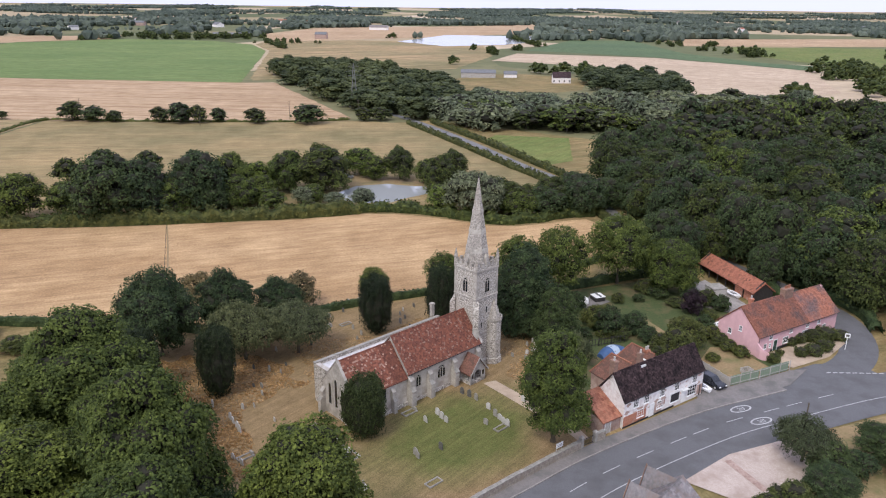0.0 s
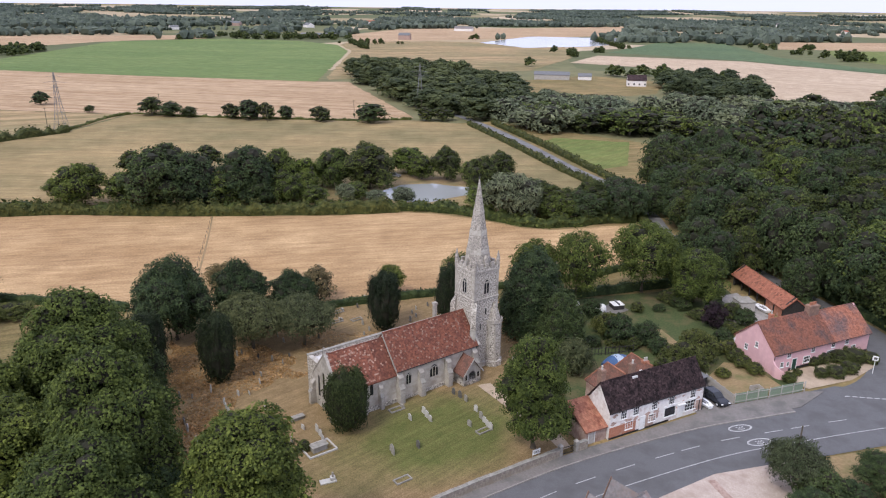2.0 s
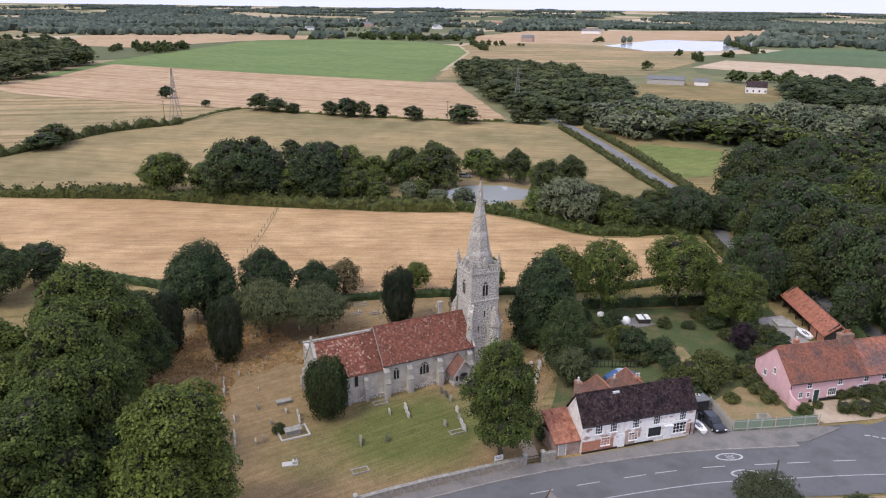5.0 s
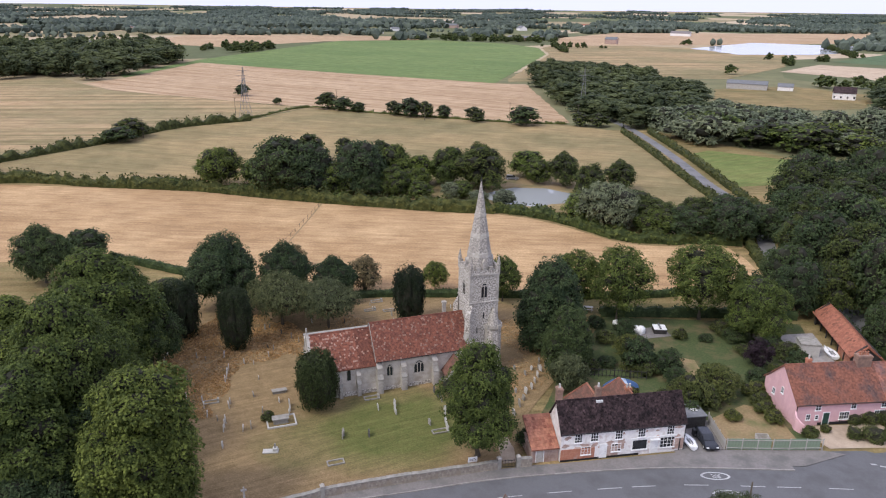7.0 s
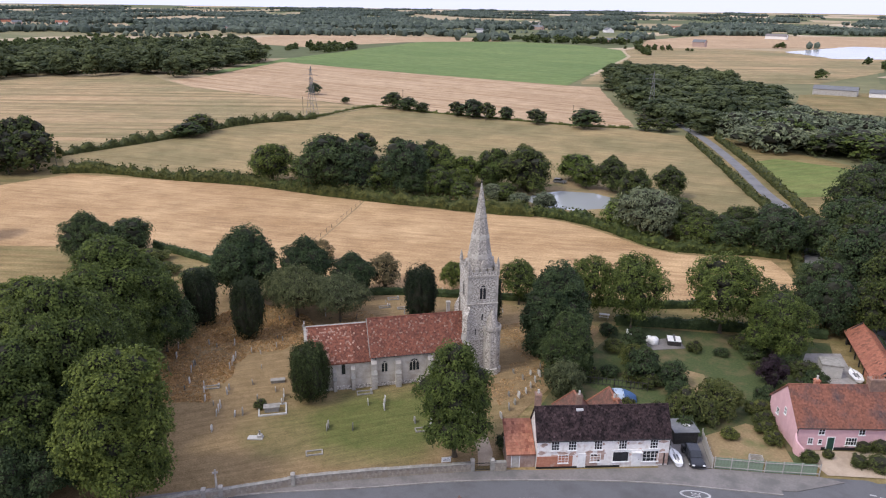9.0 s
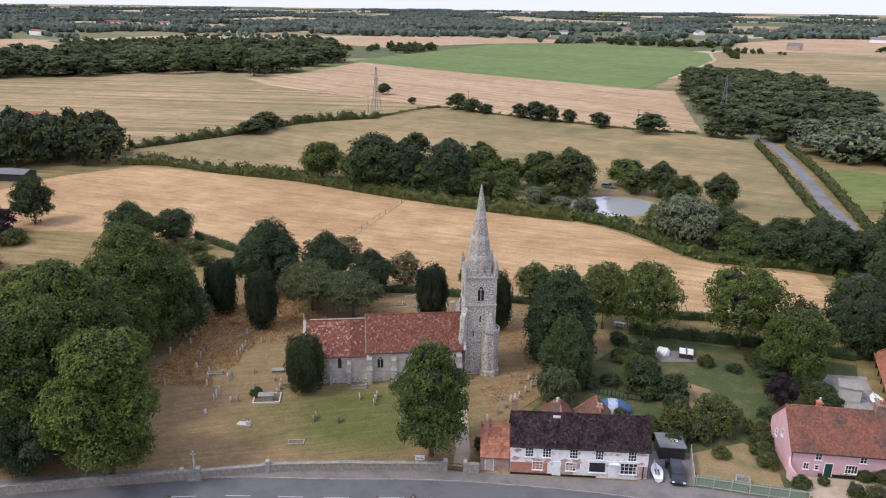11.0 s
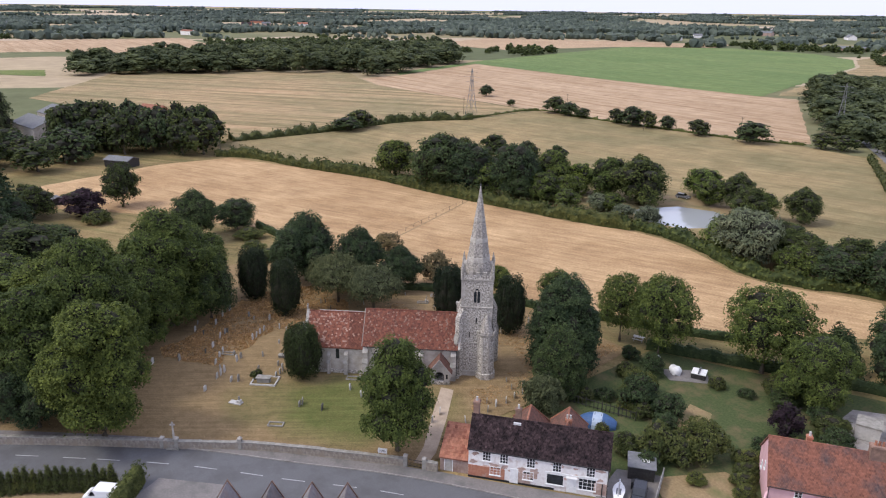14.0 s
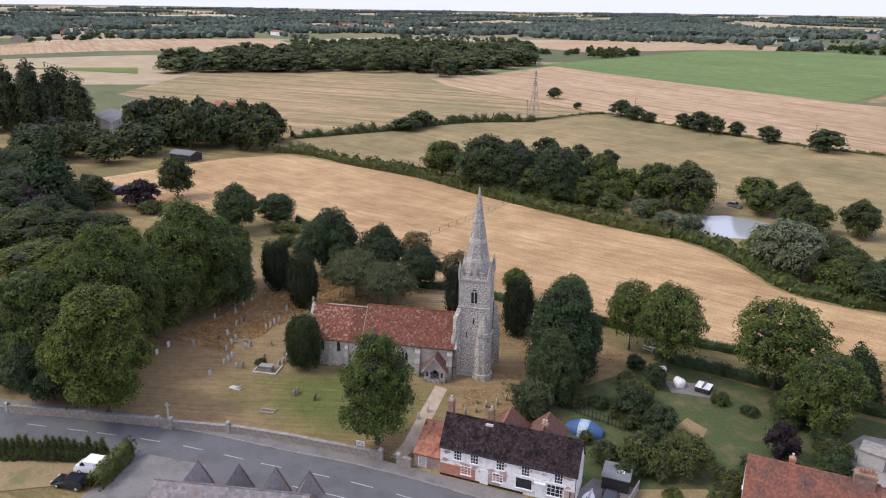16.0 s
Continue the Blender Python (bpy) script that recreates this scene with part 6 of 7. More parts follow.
    plant(key, x, y, h, r, group="garden trees")


def inside(x, y, poly):
    hit = False
    for (x0, y0), (x1, y1) in zip(poly, poly[1:] + poly[:1]):
        if (y0 > y) != (y1 > y) and x < (x1 - x0) * (y - y0) / (y1 - y0) + x0:
            hit = not hit
    return hit


def grove(poly, spacing, keys, h, group, seed, label=""):
    """Trees on a jittered grid inside an outline."""
    rng = random.Random(seed)
    xs, ys = [p[0] for p in poly], [p[1] for p in poly]
    y, k = min(ys), 0
    while y < max(ys):
        x = min(xs) + (spacing / 2 if k % 2 else 0)
        while x < max(xs):
            px, py = x + rng.uniform(-0.35, 0.35) * spacing, y + rng.uniform(-0.35, 0.35) * spacing
            if inside(px, py, poly) and all((p.x - px) ** 2 + (p.y - py) ** 2 > 27 for p in side):
                hh = rng.uniform(*h)
                plant(rng.choice(keys), px, py, hh, spacing * rng.uniform(0.55, 0.82), rng.uniform(0, 360), group, label)
            x += spacing
        y += spacing * 0.87
        k += 1


def far_grove(poly, spacing, keys, h, name, label, seed, mat):
    """A far wood, one mesh: the crowns of the coarse tree kinds on a jittered grid."""
    rng = random.Random(seed)
    xs, ys = [p[0] for p in poly], [p[1] for p in poly]
    V, F, o, y = [], [], 0, min(ys)
    lite = {}
    for k in set(keys):
        me, h0, r0 = KINDS[k][2], KINDS[k][4], KINDS[k][5]
        co = np.empty(len(me.vertices) * 3)
        me.vertices.foreach_get("co", co)
        co = co.reshape(-1, 3)
        fs = np.array([p.vertices[:] for p in me.polygons])
        used, inv = np.unique(fs, return_inverse=True)
        lite[k] = (co[used], inv.reshape(-1, 3), h0, r0)
    while y < max(ys):
        x = min(xs)
        while x < max(xs):
            px, py = x + rng.uniform(-0.4, 0.4) * spacing, y + rng.uniform(-0.4, 0.4) * spacing
            if inside(px, py, poly):
                co, fs, h0, r0 = lite[rng.choice(keys)]
                a, sr, sz = rng.uniform(0, 6.28), spacing * rng.uniform(0.5, 0.85) / r0, rng.uniform(*h) / h0
                q = co * np.array([sr, sr, sz])
                V.append(np.stack([q[:, 0] * math.cos(a) - q[:, 1] * math.sin(a) + px, q[:, 0] * math.sin(a) + q[:, 1] * math.cos(a) + py, q[:, 2]], 1))
                F.append(fs + o)
                o += len(q)
            x += spacing
        y += spacing * 0.87
    ob = new(name, from_arrays(name, np.concatenate(V).tolist(), np.concatenate(F).tolist(), mat))
    tagged(ob, label, "woodland", "", "stuff")


MIX = ["wood0", "wood2", "wood3", "wood0", "wood2", "wood1"]
grove([(32, 170), (46, 156), (62, 138), (74, 126), (100, 150), (135, 220), (150, 330), (140, 365), (60, 330), (30, 262), (16, 235), (30, 190)], 11.5, MIX, (11, 20), "woodland trees", 1)
grove([(52, 136), (64, 128), (68, 134), (52, 156), (40, 168), (36, 160)], 8.5, ["wood2", "wood0", "wood2"], (12, 17), "woodland trees", 11)
grove([(72, 122), (76, 112), (130, 122), (140, 200), (100, 148)], 12, MIX, (11, 16), "woodland trees", 2)
grove([(-35, 322), (12, 316), (60, 335), (130, 372), (145, 430), (60, 430), (10, 395), (-45, 425), (-60, 350)], 14, ["willow", "willow", "wood1", "willow", "wood3"], (6, 13), "willow trees", 3)
far_grove([(-235, 560), (-100, 352), (-66, 345), (-48, 378), (-80, 500), (-136, 575), (-205, 600)], 15, ["wood0f", "wood1f", "wood2f"], (7, 15), "hedgerow_wood", "dark belt of trees along a field edge", 4, M["leaf_mid_haze"])
far_grove([(20, 560), (20, 500), (60, 460), (95, 470), (70, 560), (40, 600)], 14, ["wood2f", "wood0f"], (8, 14), "farm_wood", "dark trees round the farmhouse", 5, M["leaf_mid_haze"])
grove([(-262, 84), (-225, 118), (-200, 108), (-205, 84), (-236, 54), (-250, 60)], 10, MIX, (12, 19), "farm trees", 6)
far_grove([(-560, 95), (-532, 228), (-491, 310), (-446, 300), (-565, 470), (-700, 520), (-720, 320), (-640, 120)], 20, ["wood0f", "wood2f", "wood1f"], (12, 22), "west_wood", "broad dark wood beyond the pasture", 7, M["leaf_mid_haze"])
grove([(-345, 30), (-320, 40), (-300, 10), (-320, -10)], 13, MIX, (12, 17), "farm trees", 16)
grove([(-258, 30), (-240, 44), (-205, 70), (-190, 40), (-240, 8)], 11.5, MIX, (9, 14), "farm trees", 17)
grove([(-195, 30), (-150, 36), (-118, 30), (-105, 10), (-180, 5)], 12, MIX + ["pine"], (10, 15), "garden trees", 8)
# tall dark trees over the lane behind the barn
for key, x, y, h, r in (("wood2", 31, 157, 13, 5.2), ("wood2", 34.5, 150.5, 12, 4.4), ("wood0", 39.5, 152.5, 12, 4.2), ("wood2", 49.5, 141, 11, 3.6), ("wood2", 47.5, 157.5, 18, 6.6), ("wood0", 42, 166, 18, 6.8), ("wood2", 35, 174, 17, 6.4), ("wood0", 31, 183, 15, 6.0), ("wood2", 54, 150, 18, 6.4), ("wood2", 60.5, 141, 17, 6.2), ("wood0", 66, 132, 16, 6.0), ("pine", 27, 148, 7.5, 2.6), ("pine", 24, 150.5, 7, 2.4), ("wood0", 4, 190, 11, 6), ("wood2", 11, 195, 12, 6.2), ("wood0", -3, 186, 9, 5.5)):
    plant(key, x, y, h, r, group="woodland trees")
for x, y, h in ((-272, 40, 25), (-276, 31, 29), (-279, 22, 31), (-283, 12, 30), (-286, 3, 28), (-288, 34, 27), (-292, 20, 29), (-296, 8, 27)):
    plant("poplar", x, y, h, 6.4, group="farm poplars")
grove([(-110, 40), (-88, 55), (-75, 30), (-95, 15)], 11, MIX, (9, 14), "garden trees", 9)


# ---- hedges ----
def hedge(line, h, w, mat, label, seed, density=26, size=0.32, rough=0.35, name="hedge"):
    """A hedge along a line: leaf sprays over an uneven inner body."""
    rg = np.random.default_rng(seed)
    verts, faces = [], []
    pts = smooth_line(line, 1.2 if w < 2 else 2.0)
    prev = None
    for i, p in enumerate(pts):
        d = (pts[min(i + 1, len(pts) - 1)] - pts[max(i - 1, 0)]).normalized()
        n = Vector((-d.y, d.x, 0))
        hh = h * rg.uniform(1 - rough, 1 + rough)
        ww = w / 2 * rg.uniform(0.8, 1.2)
        o = len(verts)
        for s, z in ((-1, 0), (-0.95, hh * 0.6), (-0.5, hh * 0.93), (0.5, hh * 0.93), (0.95, hh * 0.6), (1, 0)):
            verts.append(tuple(p + n * ww * 0.86 * s + Vector((0, 0, z * 0.92))))
        if prev is not None:
            faces += [(prev + k, prev + k + 1, o + k + 1, o + k) for k in range(5)]
        prev = o
        step = (pts[min(i + 1, len(pts) - 1)] - pts[max(i - 1, 0)]).length / 2
        for _ in range(int(density * step)):
            a = rg.uniform(0, math.pi)
            side, up = math.cos(a), math.sin(a) ** 0.6
            q = p + d * rg.uniform(-0.6, 0.6) * step + n * ww * side * rg.uniform(0.85, 1.12) + Vector((0, 0, hh * up * rg.uniform(0.8, 1.1)))
            nn = (n * side + Vector((0, 0, up)) * 0.9 + Vector(rg.normal(size=3) * 0.5)).normalized()
            u = nn.cross(Vector(rg.normal(size=3))).normalized()
            v = nn.cross(u)
            s = size * rg.uniform(0.6, 1.3)
            o2 = len(verts)
            verts += [tuple(q - v * s * 0.6), tuple(q + u * s * 0.5 - nn * s * 0.2), tuple(q + v * s * 0.6), tuple(q - u * s * 0.5 - nn * s * 0.2)]
            faces += [(o2, o2 + 1, o2 + 2), (o2, o2 + 2, o2 + 3)]
    top = thing(name, pose(0, 0, 0), label, "hedge", "hedges")
    body = new("hedge_body", from_arrays("hedge_body", verts[:0] + [v for v in verts], [f for f in faces if len(f) == 4], M[mat]))
    leaves = new("hedge_leaves", from_arrays("hedge_leaves", verts, [f for f in faces if len(f) == 3], M[mat]))
    body.parent = leaves.parent = top
    return top


hedge([(-196, 110), (-186, 121), (-160, 132), (-133, 146), (-103, 155), (-62, 171), (-48, 178)], 3.0, 4.0, "leaf_field", "overgrown field hedge with rusty patches", 1, 20, 0.6, 0.5)
hedge([(-160, 133), (-133, 147), (-103, 156), (-80, 165), (-62, 172), (-44, 181), (-29, 181.5), (-11, 176.5), (0, 180), (8, 186), (16, 189)], 2.7, 4.5, "leaf_oak", "tall dark overgrown field hedge", 2, 18, 0.7, 0.45)
hedge([(27, 168), (22, 179), (18, 189), (12, 203), (3, 224), (-14, 249), (-37, 285), (-68, 331)], 2.0, 2.6, "leaf_field", "rough roadside hedge along the lane", 3, 12, 0.6, 0.4)
hedge([(30, 180), (26, 196), (12, 226), (-4, 254), (-26, 290), (-58, 338)], 2.2, 2.8, "leaf_field", "rough roadside hedge along the lane", 4, 12, 0.6, 0.4)
hedge([(-224, 123), (-229, 170), (-238, 214), (-229, 250)], 3.0, 4.5, "leaf_field", "uneven overgrown field boundary hedge", 5, 12, 0.7, 0.6)
hedge([(-232, 251), (-240, 300), (-202, 307), (-127, 324), (-100, 337)], 1.0, 2.2, "leaf_hedge", "low grassy field bank", 6, 8, 0.6, 0.5)
hedge([(-70, 97), (-60, 99), (-50, 98.5), (-42, 104), (-36, 111), (-19, 123), (4, 138.5), (18, 152)], 1.6, 1.4, "leaf_dark", "trimmed dark churchyard hedge", 7, 40, 0.26, 0.12)
hedge([(4, 128), (14, 135), (24, 141.5), (35, 148)], 2.0, 1.6, "leaf_dark", "trimmed dark garden hedge", 8, 34, 0.28, 0.15)
hedge([(-98, 93), (-84, 95.5), (-72, 97)], 1.8, 1.6, "leaf_dark", "trimmed dark garden boundary hedge", 9, 30, 0.3, 0.15)
hedge([(-2.0, 46.3), (3.6, 42.3)], 2.6, 2.2, "leaf_hedge", "trimmed thuja hedge beside the van", 10, 130, 0.22, 0.06)
hedge([(64.5, 121.5), (64.5, 130), (58.5, 142), (51, 153)], 2.0, 2.0, "leaf_dark", "dark hedge along the side road", 12, 20, 0.4, 0.3)
hedge([(55.8, 127), (50.5, 138), (44, 147), (36, 157), (28, 166)], 2.2, 2.2, "leaf_dark", "dark hedge along the side road", 13, 20, 0.4, 0.3)


def far_cover(name, count, seed, label, r0, r1, mat, woods=0.5, template=None):
    """Woods, copses and hedgerows of the far country, too many to count."""
    rg = np.random.default_rng(seed)
    if template:
        me, h0, r9 = KINDS[template][2], KINDS[template][4], KINDS[template][5]
        iv = np.array([w.co[:] for w in me.vertices]) / np.array([r9, r9, h0 / 2]) - np.array([0, 0, 1])
        fi = np.array([p.vertices[:] for p in me.polygons])
    else:
        ico = bmesh.new()
        bmesh.ops.create_icosphere(ico, subdivisions=1, radius=1)
        iv = np.array([w.co[:] for w in ico.verts])
        fi = np.array([[w.index for w in f.verts] for f in ico.faces])
        ico.free()
    V, F, made = [], [], 0
    while made < count:
        dist = math.sqrt(rg.uniform(r0**2, r1**2)) if rg.uniform() < 0.5 else rg.uniform(r0, r1)
        head = rg.uniform(radians(-62), radians(102))
        cx, cy = 40 - dist * math.sin(head), dist * math.cos(head)
        turn = rg.choice([0.35, 0.35 + math.pi / 2]) + rg.normal() * 0.25
        wood = rg.uniform() < woods
        length = rg.uniform(60, 320) * (1 + dist / 3000)
        width = rg.uniform(40, 150) if wood else 4
        n = int(length * width / 260) if wood else int(length / 9)
        for _ in range(max(3, n)):
            a, b = rg.uniform(-0.5, 0.5) * length, rg.uniform(-0.5, 0.5) * width
            x, y = cx + a * math.cos(turn) - b * math.sin(turn), cy + a * math.sin(turn) + b * math.cos(turn)
            if any(inside(x, y, q) for q in CLEAR) or math.hypot(x - 40, y) < r0:
                continue
            s = rg.uniform(5, 8) if wood else rg.uniform(2.5, 5.5)
            g = max(0, math.hypot(x, y - 120) - 2600) * 0.0088
            o = len(V) * len(iv)
            t = rg.uniform(0, 6.28)
            q = iv * np.array([s, s, s * rg.uniform(0.75, 1.15)]) * (1 if template else rg.uniform(0.55, 1.45, (len(iv), 1)))
            V.append(np.stack([q[:, 0] * math.cos(t) - q[:, 1] * math.sin(t) + x, q[:, 0] * math.sin(t) + q[:, 1] * math.cos(t) + y, q[:, 2] + g + s * 0.75], 1))
            F.append(fi + o)
            made += 1
    ob = new(name, from_arrays(name, np.concatenate(V).tolist(), np.concatenate(F).tolist(), mat))
    tagged(ob, label, "woodland", "", "stuff")


CLEAR = [[(-1020, -56), (-1131, 12), (-1167, 323), (-957, 312), (-792, 200), (-873, 72), (-817, -39)], [(-420, 992), (-533, 1250), (-550, 1566), (-96, 2057), (-66, 1468), (-279, 1177)], [(-890, 616), (-1030, 836), (-712, 1100), (-729, 696)], [(220, 1105), (442, 1140), (303, 763), (206, 956)], [(-600, 100), (-540, 470), (-740, 860), (-640, 1000), (-450, 970), (-215, 600), (-60, 470), (-60, 300), (-200, 60)], [(-330, 660), (-340, 1080), (-130, 1110), (-60, 1340), (-230, 1340), (-90, 600), (-240, 600)], [(-80, 811), (-53, 950), (67, 1290), (230, 790), (195, 520), (60, 450), (60, 552)], [(192, 1335), (573, 1494), (461, 1191), (162, 1108)], [(-70, 450), (20, 450), (20, 600), (-90, 600)], [(-240, 560), (-100, 340), (150, 330), (150, 460), (-60, 640), (-200, 620)]]
tree_kind("blob", "far_tree", "far tree", M["leaf_oak"], 14, 7, 0.2, 7, 60, 2.8, seed=77, core=0.95, ragged=0.12)
far_cover("near_woods", 1300, 1, "dark hedgerow trees and copses among the fields", 470, 1250, M["leaf_oak"], 0.3, "blob")
far_cover("far_woods", 13000, 3, "dark hedgerows and copses of the open country", 1200, 2300, M["leaf_far_haze"], 0.7)
far_cover("distant_woods", 30000, 2, "dark woods and hedgerows towards the skyline", 2200, 4700, M["leaf_far_haze"], 0.75)


# ---- churchyard wall, stones and small things ----
WALL = [(-20.5, 31.2), (-14.2, 41.0), (-7.5, 50.9), (-0.9, 60.8), (6.8, 69.8), (12.0, 75.6)]


def boundary_wall(line, h, t, name, label, mat, cap):
    pts = smooth_line(line, 2.4)
    w = thing(name, pose(0, 0, 0), label, "wall", "", "structure")
    rng = random.Random(9)
    for a, b2 in zip(pts, pts[1:]):
        d = b2 - a
        turn, l = math.degrees(math.atan2(d.y, d.x)), d.length
        hh = h * rng.uniform(0.95, 1.05)
        s = part("wall_section", box(-0.02, l + 0.02, -t / 2, t / 2, -0.2, hh), mat, w)
        s.matrix_basis = pose(a.x, a.y, 0, 0, 0, turn)
        n = 4
        for i in range(n):
            c = part("coping_stone", box(l * i / n + 0.01, l * (i + 1) / n - 0.01, -t / 2 - 0.07, t / 2 + 0.07, hh, hh + 0.12 + rng.uniform(-0.02, 0.03), None, 0.02), cap, s)
    return w


boundary_wall(WALL, 1.15, 0.42, "boundary_wall", "low flint churchyard wall with stone coping", M["wall_flint"], M["stone_grey"])
boundary_wall([(13.9, 77.4), (15.2, 78.6)], 1.3, 0.4, "boundary_wall_east", "short flint wall beside the gate", M["wall_flint"], M["stone_grey"])


def pier(x, y, h, w, turn):
    p = thing("gate_pier", pose(x, y, 0, 0, 0, turn), "square stone gate pier with a cap", "pier", "gate piers")
    part("shaft", box(-w / 2, w / 2, -w / 2, w / 2, -0.1, h, None, 0.02), M["stone_grey"], p)
    part("cap", tube([(0, 0, h), (0, 0, h + 0.12), (0, 0, h + 0.35)], [w * 0.78, w * 0.78, 0.08], 4), M["ashlar"], p)


for x, y, h in ((12.1, 75.7, 1.6), (13.9, 77.4, 1.6), (-2.2, 58.9, 1.7), (-6.8, 51.9, 1.5), (-7.9, 50.3, 1.5), (-20.5, 31.2, 1.4)):
    pier(x, y, h, 0.5, 50)
gate = thing("iron_gate", pose(12.3, 75.95, 0.1, 0, 0, 43.4), "closed dark iron churchyard gate", "gate")
part("gate_frame", box(0.1, 2.1, -0.03, 0.03, 0.1, 0.16, box(0.1, 2.1, -0.03, 0.03, 1.0, 1.06)), M["iron"], gate)
for i in range(11):
    part("bar", tube([(0.15 + i * 0.19, 0, 0.1), (0.15 + i * 0.19, 0, 1.25)], [0.016, 0.012], 5), M["iron"], gate)
lych = thing("memorial_cross", pose(-7.3, 51.7, 0, 0, 0, 55), "slender stone memorial cross behind an iron gate", "memorial")
part("step", box(-0.8, 0.8, -0.8, 0.8, 0, 0.3, None, 0.03), M["stone_grey"], lych)
part("step", box(-0.5, 0.5, -0.5, 0.5, 0.3, 0.65, None, 0.03), M["stone_grey"], lych)
part("shaft", tube([(0, 0, 0.65), (0, 0, 3.0)], [0.17, 0.11], 8), M["ashlar"], lych)
part("cross", box(-0.09, 0.09, -0.08, 0.08, 2.9, 3.8, box(-0.32, 0.32, -0.08, 0.08, 3.3, 3.48)), M["ashlar"], lych)
g2 = thing("iron_gate", pose(-7.7, 50.7, 0.1, 0, 0, 55), "closed dark iron double gate in the wall", "gate")
part("gate_frame", box(0, 1.3, -0.03, 0.03, 0.1, 0.16, box(0, 1.3, -0.03, 0.03, 1.0, 1.06)), M["iron"], g2)
for i in range(8):
    part("bar", tube([(0.06 + i * 0.17, 0, 0.1), (0.06 + i * 0.17, 0, 1.2)], [0.016, 0.012], 5), M["iron"], g2)


def headstone_mesh(kind, w, h, t):
    bm = bmesh.new()
    if kind == "round":
        top = [(w / 2 * math.cos(math.pi * k / 10), h - w * 0.4 + w * 0.4 * math.sin(math.pi * k / 10)) for k in range(11)]
    elif kind == "shoulder":
        top = [(w / 2, h * 0.8), (w * 0.36, h * 0.8)] + [(w * 0.36 * math.cos(math.pi * k / 8), h * 0.8 + h * 0.2 * math.sin(math.pi * k / 8)) for k in range(1, 8)] + [(-w * 0.36, h * 0.8), (-w / 2, h * 0.8)]
    else:
        top = [(w / 2, h * 0.86), (0, h), (-w / 2, h * 0.86)]
    prism([(w / 2, -t / 2, -0.15)] + [(x, -t / 2, z) for x, z in top] + [(-w / 2, -t / 2, -0.15)], (0, t, 0), bm)
    return bm


STONES = {}
for kind in ("round", "shoulder", "gothic"):
    for mt in ("stone_white", "stone_grey", "stone_dark"):
        STONES[kind, mt] = mesh_of("headstone", headstone_mesh(kind, 0.72, 1.1, 0.13), M[mt])
COLOUR = {"stone_white": "pale", "stone_grey": "weathered grey", "stone_dark": "dark mossy"}
stone_rng = random.Random(12)


def headstone(x, y, mt, kind=None, turn=-36.5, s=1.0):
    kind = kind or stone_rng.choice(["round", "shoulder", "gothic"])
    ob = new("headstone", STONES[kind, mt])
    # the faces look along the church's axis; some lean
    ob.matrix_basis = pose(x, y, 0, stone_rng.uniform(-6, 6), stone_rng.uniform(-4, 4), turn + stone_rng.uniform(-9, 9)) @ Matrix.Diagonal((s, s, s * stone_rng.uniform(0.85, 1.15), 1))
    tagged(ob, COLOUR[mt] + " " + kind.replace("round", "round-topped") + " stone grave marker in the grass", "headstone", "headstones")


S = -36.5
for x, y, mt in ((-5.4, 86.6, "stone_dark"), (-4.2, 85.9, "stone_dark"), (-3.1, 85.2, "stone_grey"), (-1.0, 83.0, "stone_white"), (0.2, 81.3, "stone_grey"), (0.9, 80.5, "stone_white"), (1.5, 79.8, "stone_white"), (2.1, 79.1, "stone_white"), (-8.0, 80.2, "stone_white"), (-7.2, 79.3, "stone_white"), (-6.4, 78.5, "stone_white"), (-9.2, 78.0, "stone_white"), (-9.0, 70.2, "stone_grey"), (-8.6, 69.6, "stone_grey"), (-0.9, 79.0, "stone_grey"), (-6.0, 72.0, "stone_dark"), (5.0, 84.0, "stone_white"), (3.8, 86, "stone_white"), (7.5, 88, "stone_white"),
    (-20.2, 71.3, "stone_white"), (-19.4, 70.5, "stone_white"), (-18.6, 69.7, "stone_white")):
    headstone(x, y, mt, None, S)
for x, y, mt in ((-31, 52, "stone_white"), (-33, 54, "stone_white"), (-32, 58, "stone_grey"), (-42, 63, "stone_white"), (-20, 59, "stone_white"), (-23, 61.6, "stone_white"), (-23.7, 62.4, "stone_white"), (-24.4, 63.2, "stone_white"), (-20.4, 64.2, "stone_grey"), (-20.9, 63.2, "stone_white"), (-27, 66, "stone_white"), (-27.8, 66.9, "stone_grey"), (-30, 64, "stone_white"), (-34, 64, "stone_white"), (-37, 66, "stone_white"), (-33.4, 70.7, "stone_white"), (-34.2, 71.6, "stone_white"), (-35.2, 72.6, "stone_white"), (-36.2, 73.6, "stone_white"), (-40, 76, "stone_white"), (-46, 69, "stone_white"), (-48, 71, "stone_white"), (-43, 67, "stone_white"), (-54, 73, "stone_white")):
    headstone(x, y, mt, None, S)
for i in range(40):
    x, y = stone_rng.uniform(-46, -22), stone_rng.uniform(62, 104)
    if abs((x + 6.7) * -0.804 + (y - 96.2) * 0.595) > 8 or (x + 6.7) * 0.595 + (y - 96.2) * 0.804 < -28:
        headstone(x, y, stone_rng.choice(["stone_grey", "stone_grey", "stone_dark", "stone_white"]), None, S, stone_rng.uniform(0.6, 0.95))
for i in range(22):
    x, y = stone_rng.uniform(-36, -12), stone_rng.uniform(100, 119)
    headstone(x, y, stone_rng.choice(["stone_grey", "stone_dark", "stone_white"]), None, S, stone_rng.uniform(0.6, 0.95))
for i in range(9):
    headstone(6.9 - i * 0.35 + stone_rng.uniform(-0.3, 0.3), 90.5 + i * 1.9, stone_rng.choice(["stone_white", "stone_white", "stone_grey"]), None, S)
for i in range(7):
